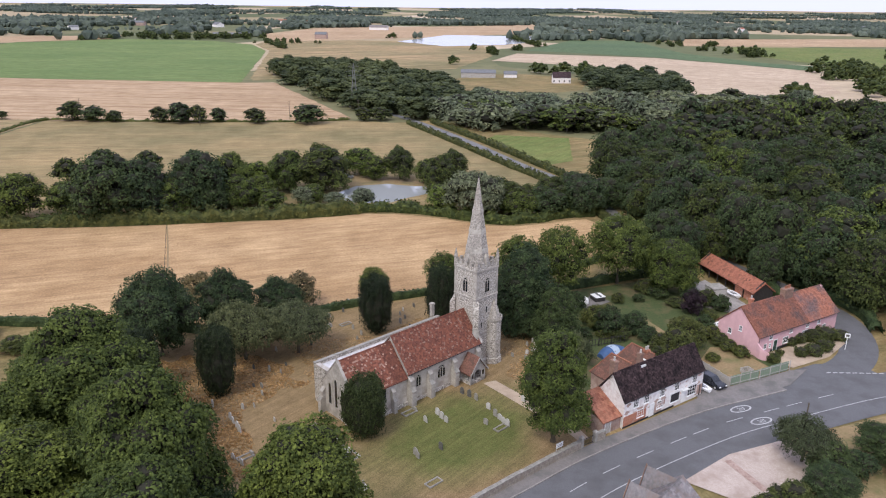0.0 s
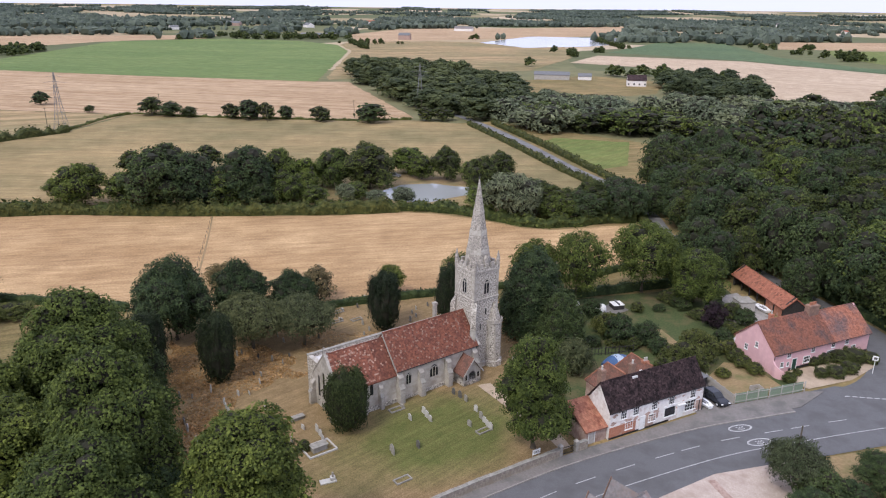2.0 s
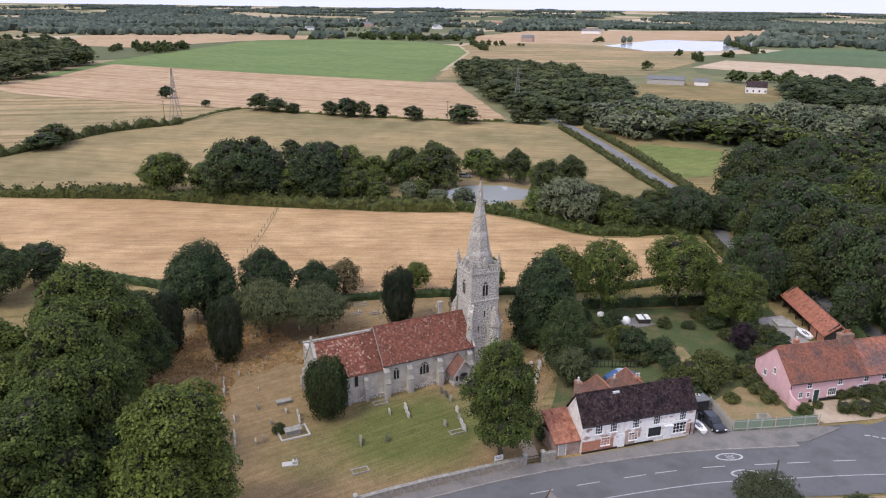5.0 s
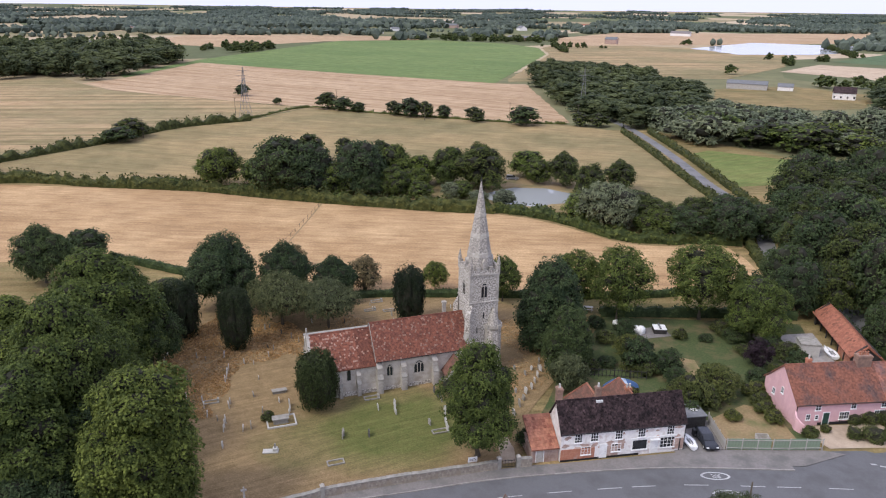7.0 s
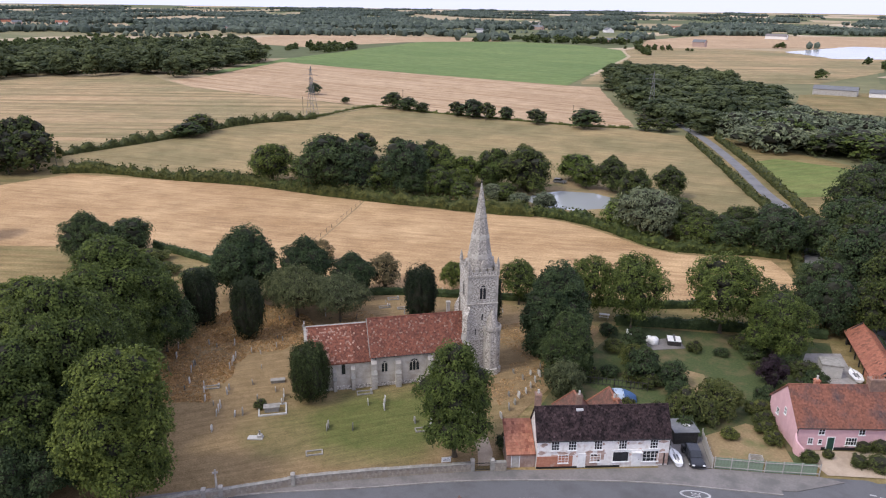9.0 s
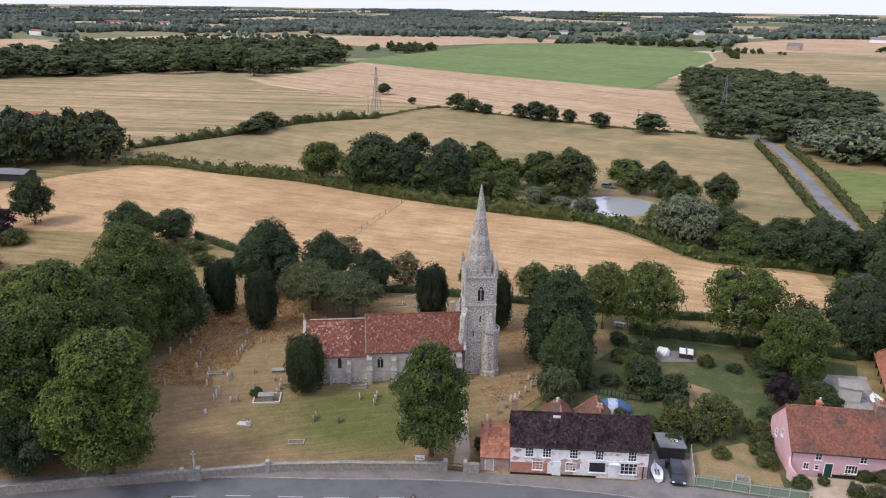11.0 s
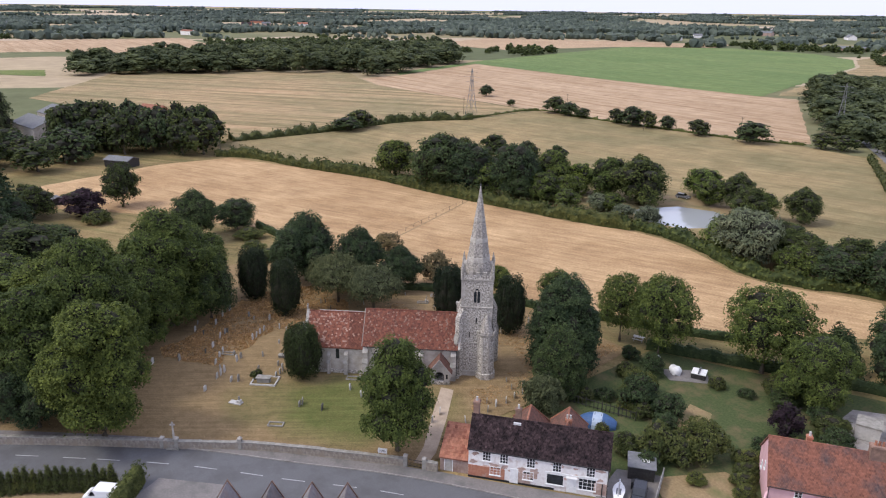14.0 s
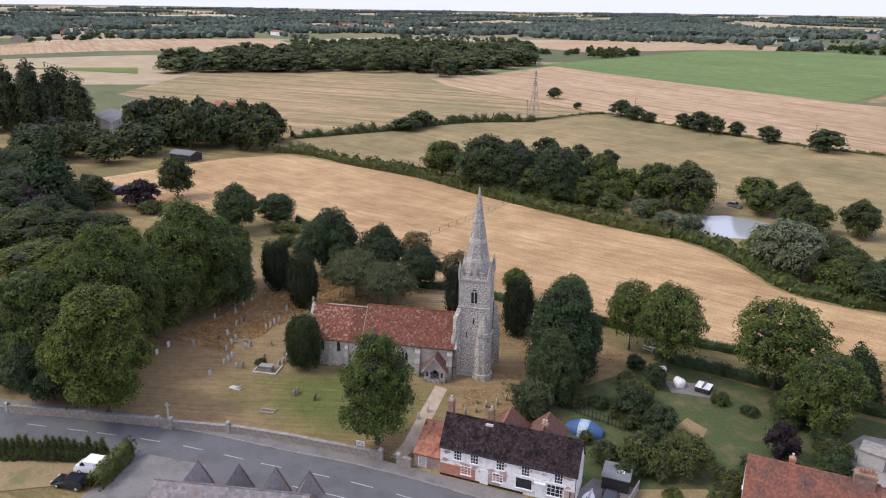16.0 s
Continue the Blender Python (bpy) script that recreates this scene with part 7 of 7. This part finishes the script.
    headstone(stone_rng.uniform(0.5, 5), stone_rng.uniform(92, 108), stone_rng.choice(["stone_grey", "stone_white"]), None, S, 0.8)


def kerb_grave(x, y, l, w, turn, label, stone=True):
    g = thing("kerb_grave", pose(x, y, 0.02, 0, 0, turn), label, "grave", "kerbed graves")
    for b in ((0, l, 0, 0.16), (0, l, w - 0.16, w), (0, 0.16, 0.16, w - 0.16), (l - 0.16, l, 0.16, w - 0.16)):
        part("kerb", box(b[0], b[1], b[2], b[3], 0, 0.2, None, 0.02), M["stone_grey"], g)
    part("filling", box(0.16, l - 0.16, 0.16, w - 0.16, 0, 0.06), M["churchyard"], g)
    if stone:
        part("head_block", box(l - 0.3, l, 0.16, w - 0.16, 0.06, 0.55, None, 0.03), M["stone_grey"], g)


kerb_grave(-12.2, 78.6, 2.3, 1.1, 53, "white stone kerb round a grave")
kerb_grave(-5.8, 63.7, 2.2, 1.1, 53, "low pale kerb round a flat grave", False)
kerb_grave(-30.5, 64.3, 2.2, 1.0, 53, "pale kerb round a grave")
kerb_grave(-33, 103.5, 2.2, 1.0, 53, "pale kerb round a grave")
kerb_grave(-30.0, 105.5, 2.2, 1.0, 53, "pale kerb round a grave", False)
kerb_grave(-34.6, 107.5, 2.2, 1.2, 53, "pale kerb round a grave")
kerb_grave(1.0, 77.2, 2.2, 1.0, 53, "mossy kerb round a grave", False)
chest = thing("chest_tomb", pose(-18.2, 65.2, 0.02, 0, 0, 53), "stone chest tomb on a kerbed plot", "tomb")
for b in ((0, 4.0, 0, 0.2), (0, 4.0, 2.7, 2.9), (0, 0.2, 0.2, 2.7), (3.8, 4.0, 0.2, 2.7)):
    part("kerb", box(b[0], b[1], b[2], b[3], 0, 0.25, None, 0.02), M["stone_white"], chest)
part("chest", box(0.9, 2.9, 0.8, 1.7, 0, 0.8, None, 0.02), M["stone_grey"], chest)
part("table_slab", box(0.75, 3.05, 0.65, 1.85, 0.8, 0.95, None, 0.03), M["stone_grey"], chest)
part("plot_floor", box(0.2, 3.8, 0.2, 2.7, 0, 0.08), M["churchyard"], chest)
fallen = thing("fallen_cross_grave", pose(-14.6, 60.9, 0.02, 0, 0, 40), "pale grave slab with a broken cross", "grave")
part("slab", box(0, 2.0, 0, 0.9, 0, 0.18, None, 0.03), M["stone_white"], fallen)
part("base", box(1.3, 1.9, 0.15, 0.75, 0.18, 0.6, None, 0.03), M["stone_white"], fallen)
part("cross_stump", box(1.5, 1.7, 0.35, 0.55, 0.6, 1.2), M["stone_grey"], fallen)
slab = thing("flat_tomb", pose(-24.3, 73.2, 0.02, 0, 0, 53), "long flat grey tomb slab beside the chancel", "tomb")
part("slab", box(-1.1, 1.1, -0.45, 0.45, 0.35, 0.5, None, 0.03), M["stone_grey"], slab)
part("body", box(-1.0, 1.0, -0.38, 0.38, 0, 0.35), M["stone_grey"], slab)
notice = thing("notice_board", pose(9.3, 73.9, 0, 0, 0, 48), "small white notice board by the wall", "sign")
part("board", box(-0.6, 0.6, -0.04, 0.04, 1.0, 1.7), M["white_paint"], notice)
part("writing", box(-0.45, 0.45, -0.05, -0.041, 1.25, 1.32, box(-0.45, 0.3, -0.05, -0.041, 1.42, 1.5)), M["stone_dark"], notice)
for x in (-0.5, 0.5):
    part("post", box(x - 0.04, x + 0.04, 0.05, 0.13, 0, 1.7), M["timber"], notice)


# ---- vehicles ----
def car(name, m, body_mat, label, l=4.3, w=1.78, h=1.45, van=False):
    c = thing(name, m, label, "van" if van else "car")
    if van:
        side = [(-l / 2, 0.35), (-l / 2, h * 0.97), (-l / 2 + 0.12, h), (l * 0.2, h), (l * 0.34, h * 0.62), (l * 0.47, h * 0.5), (l / 2, h * 0.3), (l / 2, 0.3)]
        glass = [(l * 0.13, h * 0.62), (l * 0.18, h * 0.9), (l * 0.225, h * 0.9), (l * 0.32, h * 0.62)]
    else:
        side = [(-l / 2, 0.3), (-l / 2 + 0.03, 0.75), (-l / 2 + 0.12, 0.92), (-l * 0.4, h * 0.95), (-l * 0.32, h), (l * 0.05, h), (l * 0.22, 0.95), (l * 0.44, 0.82), (l / 2, 0.62), (l / 2, 0.28)]
        glass = [(-l * 0.4, 0.96), (-l * 0.34, h * 0.93), (l * 0.03, h * 0.93), (l * 0.17, 0.96)]
    bm = prism([(x, -w / 2, z) for x, z in side], (0, w, 0))
    for v in bm.verts:
        if v.co.z > 0.9:
            v.co.y *= 0.82 if not van else 0.92
    bmesh.ops.bevel(bm, geom=bm.edges[:], offset=0.05, segments=2, affect="EDGES")
    body = part("body", bm, body_mat, c)
    k = 0.82 if not van else 0.92
    for s in (-1, 1):
        part("side_window", prism([(x, s * (w / 2 * (1 - (1 - k) * min(1, max(0, (z - 0.85) / 0.25))) + 0.006), z) for x, z in glass], (0, -s * 0.02, 0)), M["dark_glass"], body)
    if van:
        ws = [(l * 0.215, h * 0.97), (l * 0.335, h * 0.65)]
    else:
        ws = [(l * 0.06, h * 0.985), (l * 0.21, 0.99)]
        part("rear_window", prism([(-l * 0.335, -w * 0.36, h * 0.985 + 0.012), (-l * 0.335, w * 0.36, h * 0.985 + 0.012), (-l * 0.405, w * 0.38, 1.0), (-l * 0.405, -w * 0.38, 1.0)], (-0.012, 0, 0.012)), M["dark_glass"], body)
    part("windscreen", prism([(ws[0][0], -w * 0.36, ws[0][1]), (ws[0][0], w * 0.36, ws[0][1]), (ws[1][0], w * 0.39, ws[1][1]), (ws[1][0], -w * 0.39, ws[1][1])], (0.025, 0, 0.025)), M["dark_glass"], body)
    for s in (-1, 1):
        part("headlight", box(l / 2 - 0.16, l / 2 + 0.015, s * w * 0.36 - 0.16, s * w * 0.36 + 0.16, 0.56, 0.7), M["white_paint"], body)
        for x in (-l * 0.31, l * 0.32):
            wh = part("wheel", tube([(x, s * (w / 2 - 0.2), 0.31), (x, s * (w / 2 + 0.01), 0.31)], [0.31, 0.31], 14), M["rubber"], c)
            part("rim", tube([(x, s * (w / 2 - 0.02), 0.31), (x, s * (w / 2 + 0.02), 0.31)], [0.19, 0.17], 10), M["lead"], wh)
    return c


car("parked_car", pose(32.0, 96.6, 0.11, 0, 0, -52), M["car_black"], "black estate car parked beside the cottage", 4.5, 1.8, 1.5)
car("parked_van", pose(-0.2, 42.3, 0.05, 0, 0, 232), M["car_white"], "white panel van parked behind a hedge", 4.9, 1.9, 1.95, True)
car("parked_car", pose(1.6, 39.6, 0.05, 0, 0, 232), M["car_black"], "black car parked beside the van", 4.3, 1.8, 1.45)
car("pond_car", pose(-63.5, 216.5, 0.03, 0, 0, 20), M["car_grey"], "dark car parked under the pond trees", 4.4, 1.8, 1.5)


def boat(name, m, l, w, label, mast=True):
    b = thing(name, m, label, "boat")
    bm = bmesh.new()
    rows = []
    for i in range(9):
        t = i / 8
        half = w / 2 * math.sin(math.pi * (0.12 + 0.88 * t) ** 0.9 * 0.98) ** 0.7 if t < 1 else 0.02
        half = max(0.03, w / 2 * (1 - abs(2 * t - 0.75) ** 2.4 if t > 0.375 else 1 - 0.35 * (0.375 - t) / 0.375))
        x = -l / 2 + l * t
        rows.append([bm.verts.new((x, s * half * k, z)) for s, k, z in ((-1, 1, 0.55), (-1, 0.75, 0.15), (0, 0, 0), (1, 0.75, 0.15), (1, 1, 0.55))])
    for a, c in zip(rows, rows[1:]):
        for k in range(4):
            bm.faces.new((a[k], a[k + 1], c[k + 1], c[k]))
        bm.faces.new((a[4], a[0], c[0], c[4]))
    bm.faces.new(rows[0]), bm.faces.new(rows[-1])
    bmesh.ops.recalc_face_normals(bm, faces=bm.faces)
    part("hull", bm, M["white_paint"], b)
    part("deck_strip", box(-l * 0.4, l * 0.3, -0.06, 0.06, 0.55, 0.6), M["timber"], b)
    part("cockpit", box(-l * 0.3, 0, -w * 0.2, w * 0.2, 0.551, 0.57), M["roof_felt"], b)
    if mast:
        part("mast", tube([(-l * 0.35, 0.1, 0.65), (l * 0.4, 0.1, 0.75)], [0.035, 0.03], 6), M["lead"], b)
    return b


boat("sailing_dinghy", pose(30.0, 95.3, 0.12, 0, 0, 130), 4.0, 1.5, "white sailing dinghy ashore beside the cottage")
boat("covered_boat", pose(42.2, 135.6, 0.1, 0, 0, 120), 4.6, 1.9, "white covered boat in the barn yard", False)
boat("covered_boat", pose(37.6, 119.4, 0.1, 0, 0, 40), 3.6, 1.6, "white upturned boat behind the pink house", False)

# ---- garden things ----
ga = thing("flat_garage", pose(28.6, 98.2, 0, 0, 0, 43.8), "flat-roofed timber garage with a felt roof", "garage")
for b in ((0, 3.2, 2.9, 3.1), (0, 0.12, 0, 2.9), (3.08, 3.2, 0, 2.9)):
    part("wall", box(b[0], b[1], b[2], b[3], 0, 1.9), M["dark_timber"], ga)
part("roof", box(-0.15, 3.35, -0.2, 3.25, 1.9, 2.03, None, 0.02), M["roof_felt"], ga)
part("door", box(0.12, 3.08, 0.02, 0.08, 0, 1.88), M["dark_timber"], ga)
part("roof_light", box(1.7, 2.5, 1.2, 1.8, 2.03, 2.1), M["white_paint"], ga)
part("flue", tube([(1.9, 2.4, 2.0), (1.9, 2.4, 3.0)], [0.09, 0.09], 8), M["iron"], ga)
bins = thing("wheelie_bin", pose(30.3, 97.4, 0.1, 0, 0, 43.8), "dark wheeled rubbish bin beside the garage", "bin")
part("bin_body", box(-0.28, 0.28, -0.33, 0.33, 0.05, 1.0, None, 0.03), M["black_paint"], bins)
part("lid", box(-0.31, 0.31, -0.36, 0.36, 1.0, 1.08, None, 0.02), M["iron"], bins)


def fence(line, h, name, label, board_mat, post_mat, gap=0.16, board=0.13, step=2.0):
    f = thing(name, pose(0, 0, 0), label, "fence")
    pts = [Vector((*p, 0)) for p in line]
    for a, b2 in zip(pts, pts[1:]):
        d = b2 - a
        turn, l = math.degrees(math.atan2(d.y, d.x)), d.length
        n = int(l / step)
        for i in range(n + 1):
            q = part("post", box(-0.05, 0.05, -0.05, 0.05, -0.1, h + 0.1), post_mat, f)
            q.matrix_basis = pose(*(a + d * i / n), 0, 0, turn)
        for i in range(int(l / gap)):
            q = part("board", box(0, board, 0.05, 0.075, 0.05, h * random.uniform(0.97, 1.03)), board_mat, f)
            q.matrix_basis = pose(*(a + d.normalized() * i * gap), 0, 0, turn)
        for z in (0.3, h - 0.25):
            q = part("rail", box(0, l, -0.03, 0.04, z, z + 0.08), post_mat, f)
            q.matrix_basis = pose(a.x, a.y, 0, 0, 0, turn)


fence([(10.9, 104.4), (19.6, 109.0)], 1.5, "garden_fence", "black trellis fence behind the cottage", M["dark_timber"], M["dark_timber"], 0.6, 0.1)
fence([(34.5, 96.5), (30.9, 102.0)], 1.6, "drive_fence", "weathered grey timber fence beside the parked car", M["timber"], M["timber"])
fence([(34.7, 96.6), (39.8, 100.0), (45.2, 103.9)], 1.7, "green_fence", "timber fence hung with green netting along the pavement", M["net_green"], M["timber"], 0.42, 0.43)
fence([(60.0, 84.5), (66, 87)], 1.1, "gate_fence", "dark timber five-bar field gate", M["dark_timber"], M["dark_timber"], 0.5, 0.1)

tent = thing("dome_tent", pose(17.4, 103.8, 0.03, 0, 0, 40), "blue and pale dome tent on the grass", "tent")
for i, (mt, a0, a1) in enumerate((("tent_blue", 0.0, 0.36), ("tent_pale", 0.36, 0.62), ("tent_blue", 0.62, 1.0))):
    bm = bmesh.new()
    rows = []
    for k in range(7):
        u = a0 + (a1 - a0) * k / 6
        x = -2.6 + 5.2 * u
        hh = 1.65 * math.sin(math.pi * (0.08 + 0.84 * u)) ** 0.6
        rows.append([bm.verts.new((x, -1.7 * math.cos(math.pi * j / 10) * (0.5 + 0.5 * math.sin(math.pi * u)), hh * math.sin(math.pi * j / 10) ** 0.85)) for j in range(11)])
    for a, b2 in zip(rows, rows[1:]):
        for j in range(10):
            bm.faces.new((a[j], a[j + 1], b2[j + 1], b2[j]))
    if i != 1:
        bm.faces.new(rows[0] if i == 0 else rows[-1])
    part("panel", bm, M[mt], tent)
for s in (-1, 1):
    part("tent_pole", tube([(s * 0.9, -1.75, 0), (s * 0.5, -1.1, 1.3), (s * 0.45, 0, 1.68), (s * 0.5, 1.1, 1.3), (s * 0.9, 1.75, 0)], [0.03] * 5, 5), M["iron"], tent)
plant("ball", 19.6, 102.4, 1.9, 1.1, label="clipped round bush beside the tent")

tub = thing("hot_tub", pose(15.6, 127.4, 0.05, 0, 0, 30), "dark garden hot tub with a white cover", "hot tub")
part("shell", box(-1.1, 1.1, -1.1, 1.1, 0, 0.85, None, 0.08), M["dark_timber"], tub)
part("cover", box(-1.12, 1.12, -1.12, 1.12, 0.86, 0.98, None, 0.04), M["white_paint"], tub)
part("cover_fold", box(-0.12, 0.12, -1.14, 1.14, 0.98, 1.25, None, 0.04), M["roof_felt"], tub)
for x, y, s in ((13.0, 125.0, 1.0), (11.9, 125.6, 0.7), (8.0, 126.0, 0.7)):
    bm = bmesh.new()
    bmesh.ops.create_icosphere(bm, subdivisions=2, radius=1)
    for v in bm.verts:
        v.co *= 1 + 0.25 * noise.noise(v.co * 1.7 + Vector((x, y, 0)))
        v.co.z = max(-0.62, v.co.z) * 0.9
    solo("covered_furniture", bm, M["white_paint"], pose(x, y, 0.55 * s) @ Matrix.Scale(s * 0.95, 4), "garden furniture under a white cover", "furniture", "covered garden furniture")
patio = sheet("patio", [(10.5, 124), (14, 122.5), (18, 127), (15, 130)], 0.03, M["paving"], "small paved patio", "ground", thick=0.05)
gz = thing("gazebo", pose(38.9, 133.8, 0, 0, 0, 25), "grey and white fabric gazebo beside the barn", "gazebo")
for x in (-1.4, 1.4):
    for y in (-1.3, 1.3):
        part("leg", tube([(x, y, 0), (x, y, 2.1)], [0.04, 0.04], 6), M["lead"], gz)
bm = prism([(-1.6, -1.5, 2.05), (1.6, -1.5, 2.05), (1.6, 1.5, 2.05), (-1.6, 1.5, 2.05)], (0, 0, 0.25))
part("canopy", bm, M["stone_grey"], gz)
part("side_cloth", box(-1.5, 1.5, -1.42, -1.38, 0.1, 2.05), M["stone_white"], gz)
part("side_cloth", box(-1.52, -1.48, -1.38, 1.38, 0.1, 2.05), M["stone_white"], gz)
vs = thing("village_sign", pose(56.6, 113.4, 0, 0, 0, -10), "white village sign on a slim post", "sign")
part("post", tube([(0, 0, 0), (0, 0, 2.7)], [0.06, 0.05], 6), M["white_paint"], vs)
part("board", box(-0.42, 0.42, -0.04, 0.04, 2.3, 3.1, None, 0.03), M["white_paint"], vs)
part("emblem", box(-0.25, 0.25, -0.05, -0.041, 2.5, 2.9), M["stone_dark"], vs)
pallets = thing("compost_bin", pose(38.2, 101.6, 0, 0, 0, 30), "grey slatted compost bin in the front garden", "bin")
for z in (0.1, 0.35, 0.6):
    for s in (-1, 1):
        part("slat", box(-0.8, 0.8, s * 0.6 - 0.03, s * 0.6 + 0.03, z, z + 0.18), M["timber"], pallets)
        part("slat", box(s * 0.8 - 0.03, s * 0.8 + 0.03, -0.57, 0.57, z, z + 0.18), M["timber"], pallets)


# thuja screen: a row of narrow pointed bushes
tree_kind("thuja", "thuja", "narrow pointed green thuja in a screen", M["leaf_hedge"], 3.4, 0.75, 0.0, 10, 3000, 0.1, "cone", 44, 0.8, 0.06, 0.85, 0.06, "conifer")
for i in range(16):
    plant("thuja", -8.4 + i * 0.42 + random.uniform(-0.1, 0.1), 31.4 + i * 0.8, 3.4 * random.uniform(0.85, 1.1), 0.85, group="thuja screen")


def picnic_table(x, y, turn):
    t = thing("picnic_table", pose(x, y, 0.02, 0, 0, turn), "weathered pale timber picnic table on dry grass", "table", "picnic tables")
    for k in range(5):
        part("top_board", box(-0.95, 0.95, -0.38 + k * 0.155, -0.24 + k * 0.155, 0.72, 0.76), M["stone_white"], t)
    for side_y in (-0.72, 0.72):
        part("seat_board", box(-0.95, 0.95, side_y - 0.13, side_y + 0.13, 0.42, 0.46), M["stone_white"], t)
    for x0 in (-0.7, 0.7):
        part("cross_beam", box(x0 - 0.04, x0 + 0.04, -0.85, 0.85, 0.36, 0.42), M["timber"], t)
        for s in (-1, 1):
            part("leg", tube([(x0, s * 0.7, 0), (x0, s * 0.25, 0.72)], [0.05, 0.05], 4), M["timber"], t)


picnic_table(1.2, 129.0, 25)
picnic_table(7.2, 132.0, 32)
picnic_table(10.0, 133.6, 32)
# brown kerb strip across the gravel yard
sheet("yard_divider", [(30.2, 76.2), (31.0, 76.7), (34.4, 71.2), (33.6, 70.6)], 0.08, M["brick_worn"], "strip of worn brick across the gravel yard", "ground", thick=0.02)


# ---- poles and pylons ----
def pole(x, y, h, label="bare timber telegraph pole", arms=True):
    p = thing("telegraph_pole", pose(x, y, 0, 0, 0, 30), label + " beside the field", "pole", "telegraph poles")
    part("pole_shaft", tube([(0, 0, -0.2), (0, 0, h)], [0.14, 0.09], 7), M["bark"], p)
    if arms:
        part("cross_arm", box(-0.8, 0.8, -0.05, 0.05, h - 0.5, h - 0.38), M["bark"], p)


for x, y, h in ((40.4, 80.4, 7.3), (-225.8, 189, 8), (-195.8, 111, 9), (-233, 318, 9), (-128, 331, 9), (-246, 256, 9), (-161, 303, 8), (-97, 345, 9)):
    pole(x, y, h, arms=h != 7.3)


def pylon(x, y, h, turn):
    p = thing("pylon", pose(x, y, 0, 0, 0, turn), "tall grey steel lattice pylon in the fields", "pylon", "pylons")
    b = h * 0.1
    lv = [(0, b), (0.2, b * 0.72), (0.4, b * 0.5), (0.6, b * 0.32), (0.8, b * 0.2), (1.0, 0.15)]
    for sx in (-1, 1):
        for sy in (-1, 1):
            part("leg", tube([(sx * w, sy * w, h * z) for z, w in lv], [0.1] * 5 + [0.06], 5), M["steel"], p)
    for (z0, w0), (z1, w1) in zip(lv, lv[1:]):
        for s in (-1, 1):
            for a in (-1, 1):
                part("brace", tube([(a * w0, s * w0, h * z0), (-a * w1, s * w1, h * z1)], [0.045, 0.045], 4), M["steel"], p)
                part("brace", tube([(s * w0, a * w0, h * z0), (s * w1, -a * w1, h * z1)], [0.045, 0.045], 4), M["steel"], p)
    for z, l in ((0.72, 0.16), (0.82, 0.2), (0.92, 0.14)):
        part("cross_arm", tube([(-h * l, 0, h * z), (0, 0, h * (z + 0.02)), (h * l, 0, h * z)], [0.04, 0.12, 0.04], 4), M["steel"], p)


pylon(-236, 254, 25, 20)
pylon(-109, 378, 24, 25)

# fence line across the stubble, with its strip of longer grass
ribbon("fence_strip", smooth_line([(-93.5, 156.5), (-84, 140.5), (-74, 123), (-66, 109)], 3.0), 0.2, -0.2, 0.03, M["dry_lawn"], "strip of longer grass under a wire fence", "ground")
wf = thing("wire_fence", pose(0, 0, 0), "thin post and wire fence across the field", "fence")
for i in range(14):
    part("post", tube([(-93.5 + i * 1.96, 156.5 - i * 3.5, 0), (-93.5 + i * 1.96, 156.5 - i * 3.5, 1.1)], [0.06, 0.05], 5), M["bark"], wf)
part("wire", tube([(-93.5, 156.5, 1.0), (-68, 111, 1.0)], [0.02, 0.02], 4), M["iron"], wf)


# ---- long grass ----
def tufts(name, poly, count, h, mat, label, seed):
    """Loose tufts of grass over a stretch of ground, far too many to count."""
    rg = np.random.default_rng(seed)
    xs, ys = [p[0] for p in poly], [p[1] for p in poly]
    V, F = [], []
    while len(F) < count:
        x, y = rg.uniform(min(xs), max(xs)), rg.uniform(min(ys), max(ys))
        if not inside(x + 3 * noise.noise((x * 0.25, y * 0.25, 3.1)), y + 3 * noise.noise((x * 0.25, y * 0.25, 9.7)), poly) or noise.noise((x * 0.12, y * 0.12, seed)) + 0.5 * noise.noise((x * 0.5, y * 0.5, seed)) < rg.uniform(-0.9, 0.7):
            continue
        a, s, hh = rg.uniform(0, 6.28), rg.uniform(0.1, 0.3), h * rg.uniform(0.4, 1.2)
        lx, ly = rg.normal() * hh * 0.5, rg.normal() * hh * 0.5
        o = len(V)
        V += [(x - s * math.cos(a), y - s * math.sin(a), 0.02), (x + s * math.cos(a), y + s * math.sin(a), 0.02), (x + lx, y + ly, hh)]
        F.append((o, o + 1, o + 2))
    tagged(new(name, from_arrays(name, V, F, mat)), label, "grass", "", "stuff")


M["straw"] = leafy("straw", (0.34, 0.215, 0.1), (0.5, 0.33, 0.175), 0.35)
tufts("long_grass", [(-50, 72), (-36, 56), (-27, 62), (-36, 76), (-30, 86), (-40, 92), (-56, 88)], 15000, 0.2, M["straw"], "long brown uncut grass among the graves", 1)
tufts("rough_grass", [(-36, 98), (-24, 104), (-10, 116), (2, 124), (7, 100), (6, 90), (1, 96), (0, 104), (-8, 108), (-18, 98), (-30, 86)], 7000, 0.13, M["straw"], "rough dry grass behind the church", 2)
